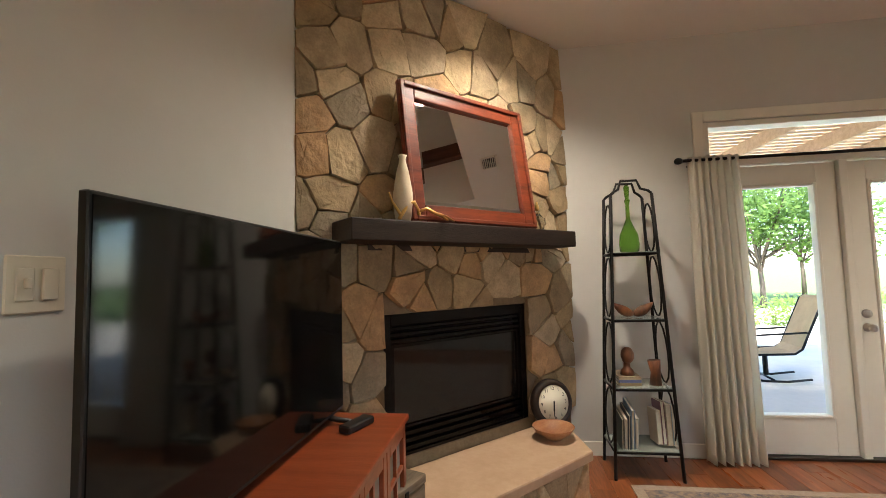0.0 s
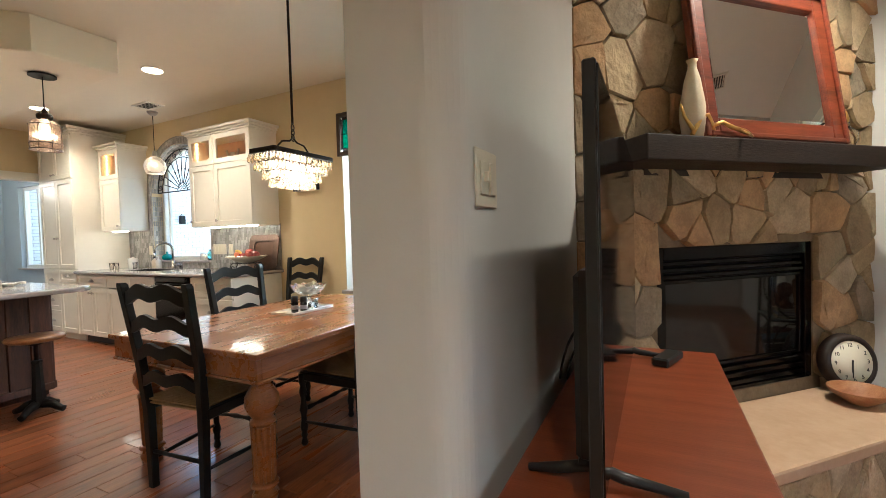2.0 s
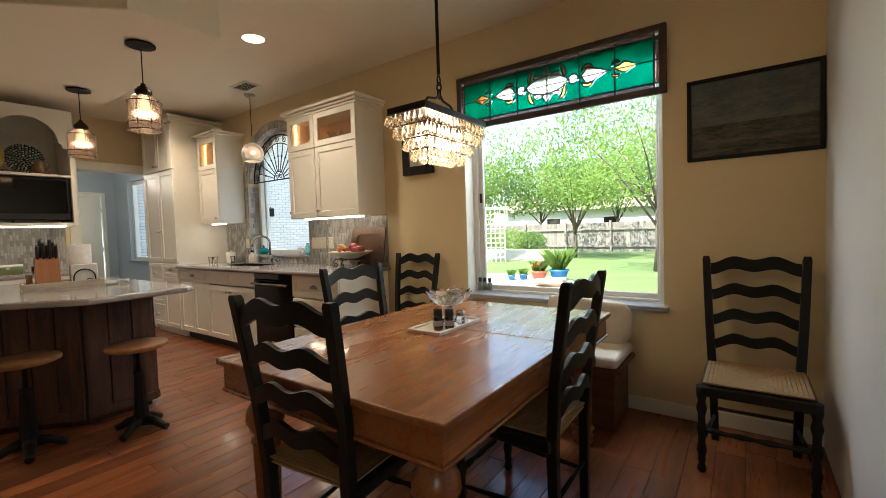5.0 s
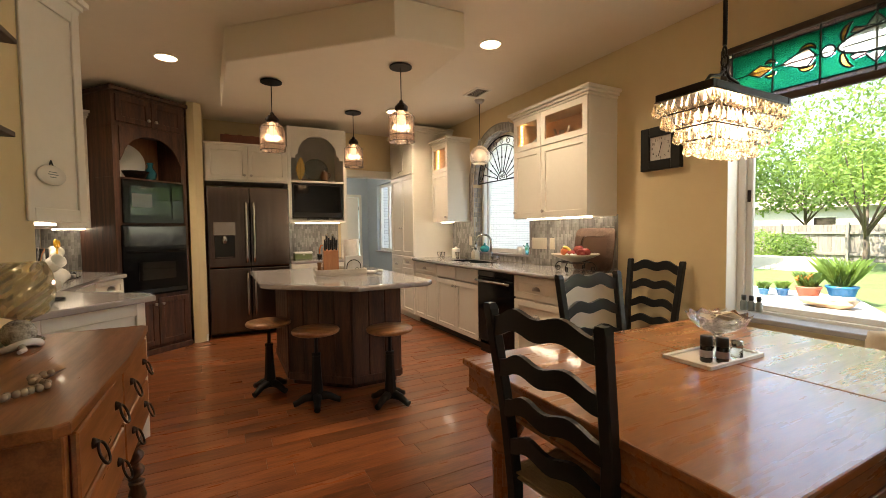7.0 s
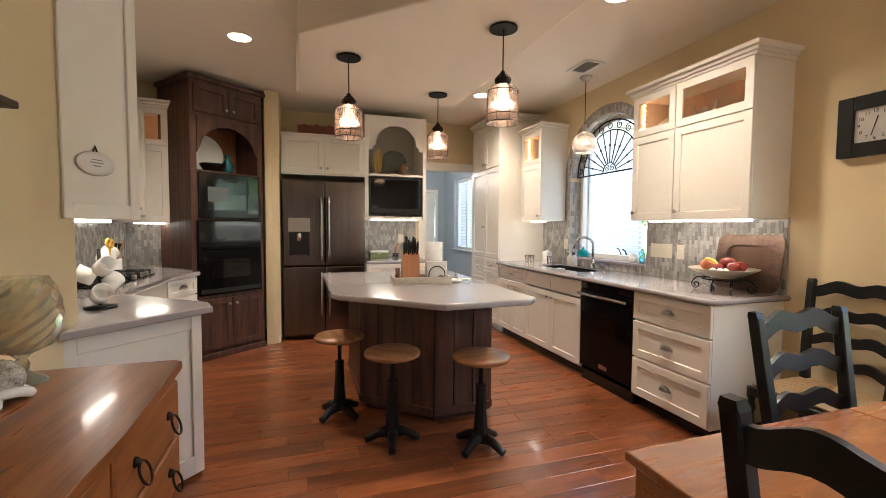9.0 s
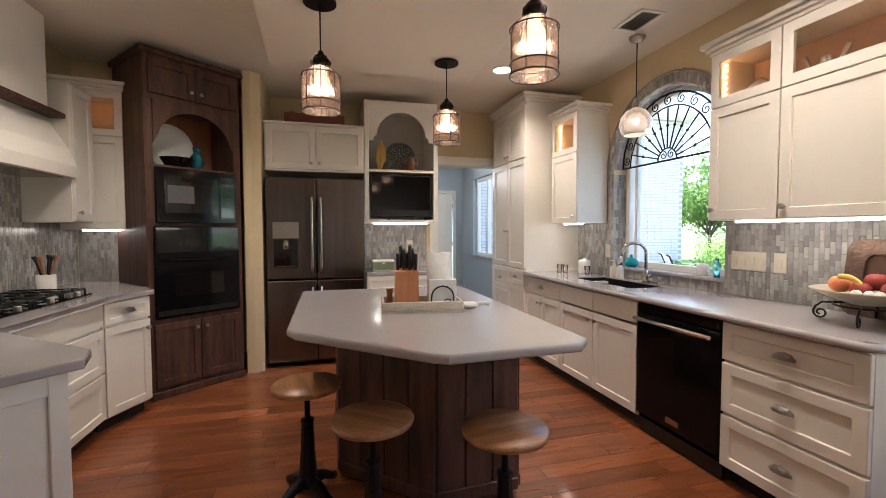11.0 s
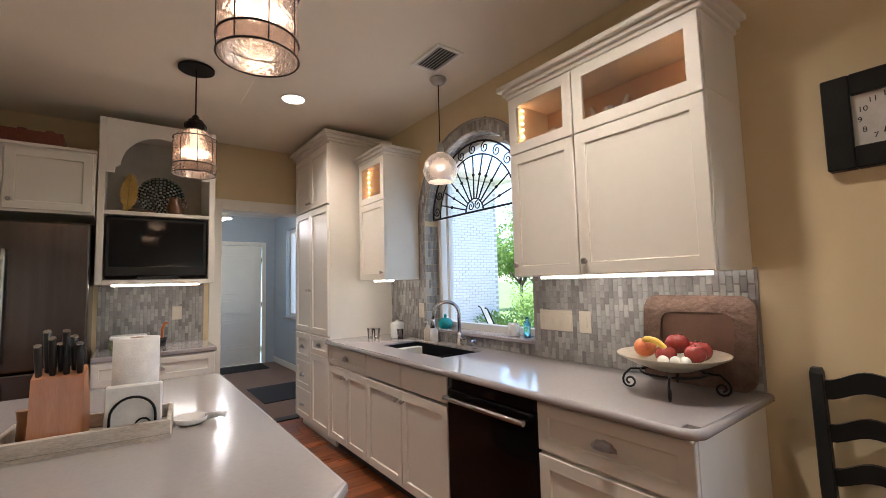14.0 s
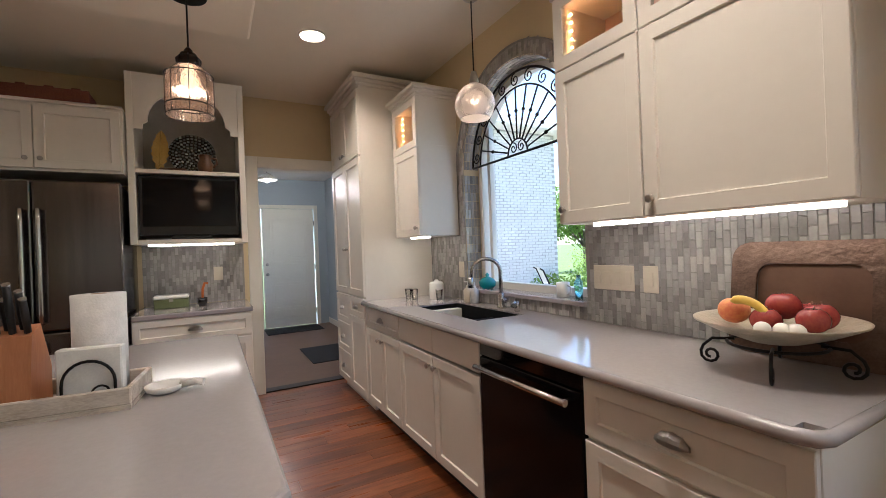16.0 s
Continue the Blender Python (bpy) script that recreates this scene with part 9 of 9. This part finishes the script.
# fence
fn = thing("fence", "grey weathered wooden fence of upright boards", "fence")
bm = BM()
box(bm, 0, 0.145, 0, 0.02, 0, 1.55, 0.003)
BOARD = finish("board", bm, FENCEW)
for i in range(150):
    shared("board", BOARD, fn, pose(-19.5 + i * 0.15, 24.0 + 0.004 * (i % 3), -0.2))
for z in (0.25, 1.15):
    part("rail", one(box, -19.5, 3.0, 23.93, 23.99, z - 0.2, z - 0.1, 0.004), FENCEW, fn)
for i in range(10):
    part("post", one(box, -19.0 + i * 2.4, -18.9 + i * 2.4, 23.86, 23.96, -0.2, 1.45, 0.004), FENCEW, fn)
bm = BM()
prism(bm, [(-14.0, 17.6), (-8.6, 17.6), (-7.8, 18.0), (-7.8, 18.35), (-14.0, 18.35)], -0.22, 0.25, 0.02)
solid("garden_wall", bm, PAVE, "low pale stone wall of a raised garden bed", "garden wall")


def leaves(rng, centre, radius, n, size, squash=0.8):
    vs, fs = [], []
    for _ in range(n):
        d = Vector((rng.gauss(0, 1), rng.gauss(0, 1), rng.gauss(0, 1))).normalized() * rng.uniform(0.45, 1.0) ** 0.6
        c = Vector(centre) + Vector((d.x * radius, d.y * radius, d.z * radius * squash))
        u = Vector((rng.gauss(0, 1), rng.gauss(0, 1), rng.gauss(0, 1))).normalized()
        v = u.orthogonal().normalized() * size * rng.uniform(0.35, 0.6)
        u = u * size * rng.uniform(0.7, 1.2)
        k = len(vs)
        vs += [c - u * 0.5, c + v * 0.5, c + u * 0.5, c - v * 0.5]
        fs.append((k, k + 1, k + 2, k + 3))
    return vs, fs


def tree(at, height, spread, n, leaf, seed, label, size=0.16):
    rng_ = random.Random(seed)
    t = thing("tree", label, "tree", at)
    h0 = height * 0.24
    bm = BM()
    tube(bm, [(0, 0, 0), (0.04, 0.02, h0 * 0.5), (0, 0.05, h0), (0.05, 0.0, h0 * 1.5)], [0.11, 0.085, 0.065, 0.04], 10)
    part("trunk", bm, BARK, t)
    vs, fs = [], []
    for k in range(9):
        a = k * 2.4 + rng_.uniform(-0.3, 0.3)
        r = spread * rng_.uniform(0.45, 0.85)
        tip = Vector((r * math.cos(a), r * math.sin(a), height * rng_.uniform(0.38, 0.92)))
        base = Vector((0, 0.03, h0 * rng_.uniform(0.7, 1.2)))
        mid = base.lerp(tip, 0.5) + Vector((0, 0, 0.25))
        part("limb", one(tube, [base, mid, tip], [0.045, 0.028, 0.010], 6), BARK, t)
        for c, rr_ in ((tip, spread * 0.42), (mid + Vector((rng_.uniform(-0.3, 0.3), rng_.uniform(-0.3, 0.3), 0.3)), spread * 0.32)):
            v, f = leaves(rng_, c, rr_, n // 18, size)
            f = [tuple(i + len(vs) for i in q) for q in f]
            vs += v
            fs += f
    me = bpy.data.meshes.new("crown")
    me.from_pydata([tuple(v) for v in vs], [], fs)
    me.materials.append(leaf)
    ob = new("crown", me)
    ob.parent = t
    ob["kind"] = "stuff"
    return t


tree(pose(-7.4, 19.5, -0.2), 5.6, 3.0, 7000, LEAF, 1, "light green garden tree with a spreading crown")
tree(pose(-3.3, 14.5, -0.2), 6.8, 2.8, 2600, LEAF, 2, "tall slim garden tree with thin branches", 0.13)
for k, (x, y, h, s) in enumerate(((-17, 26.5, 8, 4.2), (-12.5, 28, 9, 4.5), (-8, 30, 8.5, 4.5), (-3.5, 28, 8, 4.2), (0.5, 31, 9, 4.5), (-21, 25, 8, 4), (-15.0, 20.5, 4.2, 2.2), (-19.5, 19.0, 6, 3.2))):
    tree(pose(x, y, -0.2), h, s, 7000, LEAF2 if k % 2 else LEAF, 10 + k, "leafy tree standing behind the garden fence", 0.24)
for k, (x, y, h, s) in enumerate(((9.5, 17, 7, 3.6), (14, 22, 9, 4.5), (5.5, 24, 8, 4.2), (18, 15, 8, 4.2), (11, 28, 9, 5))):
    tree(pose(x, y, -0.2), h, s, 7000, LEAF if k % 2 else LEAF2, 30 + k, "leafy tree beyond the sunny patio", 0.24)


def bush(at, r, n, leaf, seed, label, size=0.11):
    rng_ = random.Random(seed)
    b_ = thing("bush", label, "bush", at)
    vs, fs = [], []
    for k in range(4):
        v, f = leaves(rng_, (rng_.uniform(-0.5, 0.5) * r, rng_.uniform(-0.4, 0.4) * r, r * rng_.uniform(0.4, 0.65)), r * 0.65, n // 4, size)
        fs += [tuple(i + len(vs) for i in q) for q in f]
        vs += v
    me = bpy.data.meshes.new("foliage")
    me.from_pydata([tuple(v) for v in vs], [], fs)
    me.materials.append(leaf)
    ob = new("foliage", me)
    ob.parent = b_
    ob["kind"] = "stuff"
    part("stem", one(tube, [(0, 0, 0), (0.02, 0, r * 0.5)], [0.03, 0.012], 6), BARK, b_)


for k, (x, y, r) in enumerate(((-13.2, 18.9, 1.0), (-11.8, 19.0, 1.15), (-10.4, 18.9, 1.1), (-9.3, 19.0, 0.95))):
    bush(pose(x, y, 0.0), r, 1600, LEAF2 if k % 2 else LEAF, 50 + k, "rounded green garden shrub in the raised bed")
for k, (x, y, r) in enumerate(((-12.3, 16.6, 0.5), (-11.2, 16.4, 0.45), (7.0, 12.0, 0.8), (9.5, 12.5, 0.9), (-10.6, 10.7, 0.7), (-9.7, 10.9, 0.6), (-11.2, 9.4, 0.75), (-12.9, 12.9, 1.0), (-14.2, 14.0, 1.2), (-13.0, 14.6, 1.1), (-15.6, 16.0, 1.3))):
    bush(pose(x, y, -0.2), r, 1000, LEAF, 60 + k, "low bright green garden plant", 0.1)

# far house behind the fence
fh = thing("far_house", "low pale house with a brown roof behind the fence", "house")
part("wall", one(box, -20, 2, 38, 44, -0.2, 2.6), mat("pale_siding", (0.6, 0.57, 0.52), 0.8), fh)
bm = BM()
a = [bm.verts.new(p) for p in ((-20.5, 37.5, 2.6), (-20.5, 44.5, 2.6), (-20.5, 41, 4.6))]
b = [bm.verts.new(p) for p in ((2.5, 37.5, 2.6), (2.5, 44.5, 2.6), (2.5, 41, 4.6))]
bm.faces.new(a)
bm.faces.new(b[::-1])
for i in range(3):
    bm.faces.new((a[i], b[i], b[(i + 1) % 3], a[(i + 1) % 3]))
part("roof", bm, mat("brown_shingle", (0.25, 0.2, 0.16), 0.9), fh)
for x in (-16, -11, -6, -2):
    wn = part("window", one(box, x, x + 1.2, 37.95, 38.0, 0.8, 1.9), BLACKG, fh)
    part("frame", one(box, x - 0.06, x + 1.26, 37.97, 38.0, 1.9, 1.98), TRIM, wn)

# white lattice
la = thing("trellis", "white painted lattice trellis with a small cap", "trellis", pose(-10.7, 16.2, -0.2, 0, 0, 12))
for i in range(8):
    part("upright", one(box, i * 0.2, i * 0.2 + 0.03, 0, 0.03, 0, 2.2), TRIM, la)
for i in range(10):
    part("crossbar", one(box, 0, 1.43, 0.03, 0.05, 0.2 + i * 0.2, 0.23 + i * 0.2), TRIM, la)
part("cap", one(box, -0.15, 1.6, -0.1, 0.15, 2.2, 2.3, 0.01), TRIM, la)


# pots
def pot(at, r, h, colour, label, leafy, seed, spike=False):
    p_ = thing("flower_pot", label, "flower pot", at)
    part("pot", one(lathe, [(r * 0.7, 0), (r, h * 0.85), (r * 1.08, h * 0.87), (r * 1.08, h), (r * 0.9, h), (r * 0.88, h * 0.9)], 24), mat("glazed_pot", colour, 0.3, scale=9), p_)
    rng_ = random.Random(seed)
    vs, fs = [], []
    for k in range(240):
        a = rng_.uniform(0, 6.28)
        L = rng_.uniform(0.6, 1.3) * r * (2.4 if spike else 1.5)
        base = Vector((rng_.uniform(-0.5, 0.5) * r, rng_.uniform(-0.5, 0.5) * r, h * 0.9))
        d = Vector((math.cos(a) * 0.55, math.sin(a) * 0.55, 1)).normalized()
        s_ = d.cross(Vector((0, 0, 1))).normalized() * (0.012 if spike else 0.03)
        q = len(vs)
        vs += [base - s_, base + s_, base + d * L * 0.7 + s_ * 0.7, base + d * L + Vector((math.cos(a), math.sin(a), -0.2)) * L * 0.15]
        fs.append((q, q + 1, q + 2, q + 3))
    me = bpy.data.meshes.new("foliage")
    me.from_pydata([tuple(v) for v in vs], [], fs)
    me.materials.append(leafy)
    ob = new("foliage", me)
    ob.parent = p_
    ob["kind"] = "stuff"
    return p_


pot(pose(-5.0, 11.0, -0.12), 0.23, 0.27, (0.02, 0.16, 0.40), "blue glazed pot with a spiky plant on the patio edge", LEAF, 1, True)
p = pot(pose(-5.42, 10.75, -0.12), 0.20, 0.24, (0.42, 0.12, 0.07), "terracotta pot with orange flowers on the patio edge", LEAF2, 2)
for k, (x, z) in enumerate(((-0.1, 0.42), (0.02, 0.40), (-0.14, 0.38), (0.08, 0.45))):
    part("flower", one(blob, (x, -0.10, z), 0.045, 0.04, 0.04, 10, 6, 0.4), mat("orange_petal", (0.75, 0.18, 0.03), 0.6), p, "orange flower")
pot(pose(-5.85, 10.75, -0.12), 0.11, 0.15, (0.03, 0.14, 0.35), "small blue glazed pot on the patio edge", LEAF, 3)
pot(pose(-6.12, 10.6, -0.12), 0.10, 0.13, (0.05, 0.2, 0.4), "small blue glazed pot on the patio edge", LEAF2, 4)
bm = BM()
blob(bm, (0, 0, 0.10), 0.40, 0.24, 0.10, 20, 10, 0.5)
solid("rock", bm, SAND, "flat pale boulder on the patio edge", "rock", pose(-4.75, 9.9, -0.12, 0, 0, 12))

# ---------- backsplash tiles ----------
def tile_mat():
    return mat("grey_mosaic_tile", (0.40, 0.385, 0.36), 0.18, base2=(0.30, 0.29, 0.275), scale=9, amount=0.6, vary=0.32)


TILE = tile_mat()
TILES = mat("grey_mosaic_tile_small", (0.40, 0.385, 0.36), 0.18, base2=(0.30, 0.29, 0.275), scale=9, amount=0.6, vary=0.32, island=True)
GROUT = mat("grey_grout", (0.33, 0.315, 0.29), 0.9, scale=30)
TW, TH = 0.0262, 0.066
bm = BM()
vs = [bm.verts.new((x, y, z)) for x, y, z in ((0.0012, 0, 0.0012), (TW - 0.0012, 0, 0.0012), (TW - 0.0012, 0, TH - 0.0012), (0.0012, 0, TH - 0.0012),
                                            (0.0025, -0.003, 0.0025), (TW - 0.0025, -0.003, 0.0025), (TW - 0.0025, -0.003, TH - 0.0025), (0.0025, -0.003, TH - 0.0025))]
for q in ((4, 5, 6, 7), (0, 1, 5, 4), (1, 2, 6, 5), (2, 3, 7, 6), (3, 0, 4, 7)):
    bm.faces.new([vs[i] for i in q])
TILEM = finish("tile", bm, TILE)
bs = thing("backsplash", "grey mosaic tile backsplash with staggered upright tiles", "backsplash", kind="structure")
count = 0


def tile_field(at, w, z0, z1, skip=None, single=None):
    """Staggered upright tiles over a field; x runs along it."""
    global count
    V, F = [], []
    nx = int(w / TW)
    for i in range(nx):
        z = z0 - (TH / 2 if i % 2 else 0)
        while z < z1:
            a, b = max(z, z0), min(z + TH, z1)
            x = i * TW
            if b - a > 0.012 and not (skip and skip(x + TW / 2, (a + b) / 2)):
                if single and count < 300 and b - a > TH * 0.98 and single(x, a):
                    shared("tile", TILEM, bs, at @ pose(x, 0, a))
                    count += 1
                else:
                    k = len(V)
                    for y, e in ((0.0, 0.0012), (-0.003, 0.0025)):
                        V += [at @ Vector(p) for p in ((x + e, y, a + e), (x + TW - e, y, a + e), (x + TW - e, y, b - e), (x + e, y, b - e))]
                    F += [tuple(k + j for j in q) for q in ((4, 5, 6, 7), (0, 1, 5, 4), (1, 2, 6, 5), (2, 3, 7, 6), (3, 0, 4, 7))]
            z += TH
    me = bpy.data.meshes.new("tiles")
    me.from_pydata([tuple(v) for v in V], [], F)
    me.materials.append(TILES)
    ob = new("tiles", me)
    ob.parent = bs
    ob["kind"] = "stuff"


def in_window(x, z):
    X_ = -6.888 + x
    if z < SINKZ:
        return False
    if SINKX0 - 0.012 < X_ < SINKX1 + 0.012 and z < SPRING:
        return True
    return z >= SPRING and math.hypot(X_ - CX, z - SPRING) < R + 0.01


def off_main(x, z):
    X_ = -6.888 + x
    if in_window(x, z):
        return True
    if z < 1.405:
        return False
    r = math.hypot(X_ - CX, max(0, z - SPRING))
    return not (abs(X_ - CX) < R + 0.075 and r < R + 0.075)


tile_field(pose(-6.888, NY - 0.005, 0), 2.945, 0.907, 2.56, off_main, lambda x, z: -6.888 + x > -5.12 and z < 1.34)
tile_field(pose(-7.89, 1.425, 0, 0, 0, 90), 0.775, 0.907, 1.42)
tile_field(pose(-4.27, -1.045, 0, 0, 0, 180), 2.94, 0.907, 1.72)
tile_field(pose(-7.221, -1.04, 0, 0, 0, 90), 0.36, 0.907, 1.35)
bm = BM()
box(bm, -6.888, SINKX0 - 0.001, NY - 0.005, NY - 0.001, 0.906, 1.405)
box(bm, SINKX1 + 0.001, -3.945, NY - 0.005, NY - 0.001, 0.906, 1.405)
box(bm, SINKX0, SINKX1, NY - 0.005, NY - 0.001, 0.906, SINKZ - 0.026)
box(bm, -7.894, -7.89, 1.425, 2.2, 0.906, 1.42)
box(bm, -7.21, -4.27, -1.049, -1.045, 0.906, 1.72)
box(bm, -7.2255, -7.2215, -1.044, -0.68, 0.906, 1.35)
part("grout", bm, GROUT, bs)
# tiled reveal of the arch
V, F = [], []
steps = [(SINKX0, SINKZ + k * TH, 0.0) for k in range(int((SPRING - SINKZ) / TH))]
na = int(math.pi * R / TH)
for k in range(na):
    a = math.pi - math.pi * k / na
    steps.append((CX + R * math.cos(a), SPRING + R * math.sin(a), math.pi * (k + 0.5) / na))
for k in range(int((SPRING - SINKZ) / TH)):
    steps.append((SINKX1, SPRING - k * TH, math.pi))
for (x, z, a) in steps:
    d = Vector((math.sin(a), 0, math.cos(a)))
    nrm = Vector((math.cos(a), 0, -math.sin(a)))
    for j in range(5):
        y = NY + 0.001 + j * 0.0262
        o_ = Vector((x, y, z)) + nrm * 0.001
        k = len(V)
        for e, h in ((0.0012, 0.0), (0.0025, 0.003)):
            V += [o_ + Vector((0, p, 0)) + d * q + nrm * h for p, q in ((e, e), (TW - e, e), (TW - e, TH - e), (e, TH - e))]
        F += [tuple(k + i for i in q) for q in ((4, 5, 6, 7), (0, 1, 5, 4), (1, 2, 6, 5), (2, 3, 7, 6), (3, 0, 4, 7))]
me = bpy.data.meshes.new("reveal_tiles")
me.from_pydata([tuple(v) for v in V], [], F)
me.materials.append(TILES)
ob = new("reveal_tiles", me)
ob.parent = bs
ob["kind"] = "stuff"
bm = BM()
outer = [(CX + (R + 0.085) * math.cos(math.pi * i / 32), SPRING + (R + 0.085) * math.sin(math.pi * i / 32)) for i in range(33)]
inner = [(CX + (R + 0.001) * math.cos(math.pi * i / 32), SPRING + (R + 0.001) * math.sin(math.pi * i / 32)) for i in range(33)]
band(bm, outer, inner, NY - 0.005, NY - 0.001)
box(bm, SINKX0 - 0.085, SINKX0 - 0.001, NY - 0.005, NY - 0.001, 1.405, SPRING)
part("arch_grout", bm, GROUT, bs)
bm = BM()
tube(bm, [(SINKX0 - 0.09, NY - 0.008, 1.40), (SINKX0 - 0.09, NY - 0.008, SPRING)] + [(x, NY - 0.008, z) for x, z in outer[::-1]], 0.008, 6)
part("edge_trim", bm, GROUT, bs)

# ---------- floor planks ----------
PWD = 0.127
rngp = random.Random(21)
bm = BM()
MESHES = []
for k in range(6):
    L = 0.45 + 0.17 * k
    b_ = BM()
    v8 = box(b_, 0.0006, PWD - 0.0006, 0.0006, L - 0.0006, -0.016, 0.0)
    es = [e for e in b_.edges if abs(e.verts[0].co.z) < 1e-6 and abs(e.verts[1].co.z) < 1e-6]
    bmesh.ops.bevel(b_, geom=es, offset=0.0018, segments=1, affect="EDGES")
    MESHES.append((L, finish("plank", b_, None)))
FLOORY = wood("hickory_floor_planks", (0.31, 0.098, 0.034), (0.14, 0.042, 0.015), 0.23, "y", grain=9, coat=0.25, vary=0.30, bump=0.06)
FLOORS = wood("hickory_floor_far", (0.31, 0.098, 0.034), (0.14, 0.042, 0.015), 0.23, "y", grain=9, coat=0.25, vary=0.30, island=True, bump=0.06)
for L, me in MESHES:
    me.materials.clear()
    me.materials.append(FLOORY)
V, F = [], []
single = 0
i = 0
x = -7.90
while x < 5.2:
    low = -1.1 if x < -4.2 else -0.3 if x < -0.65 else -5.25
    y = low - rngp.uniform(0, 0.4)
    while y < NY + 0.18:
        L, me = MESHES[rngp.randrange(6)]
        near = -6.4 < x < -0.9 and low < y and y + L < NY + 0.18 and -0.3 < y < 2.9
        step, y0 = L, max(y, low)
        L = min(y + L, NY + 0.18) - y0
        if near and single < 300:
            shared("plank", me, FLOOR, pose(x, y, 0))
            single += 1
        else:
            k = len(V)
            V += [(x + a, y0 + b, c) for a, b, c in ((0.0006, 0.0006, -0.002), (PWD - 0.0006, 0.0006, -0.002), (PWD - 0.0006, L - 0.0006, -0.002), (0.0006, L - 0.0006, -0.002),
                                                     (0.0022, 0.0022, 0), (PWD - 0.0022, 0.0022, 0), (PWD - 0.0022, L - 0.0022, 0), (0.0022, L - 0.0022, 0))]
            F += [tuple(k + j for j in q) for q in ((4, 5, 6, 7), (0, 1, 5, 4), (1, 2, 6, 5), (2, 3, 7, 6), (3, 0, 4, 7))]
        y += step
    x += PWD
me = bpy.data.meshes.new("planks")
me.from_pydata(V, [], F)
me.materials.append(FLOORS)
ob = new("planks", me)
ob.parent = FLOOR
ob["kind"] = "stuff"
bm = BM()
box(bm, -11.6, -8.03, 1.65, 3.85, -0.015, 0.0)
setting("floor_passage", bm, mat("brown_sheet_floor", (0.19, 0.10, 0.06), 0.42, base2=(0.14, 0.07, 0.04), scale=3), "smooth brown passage floor", "floor")
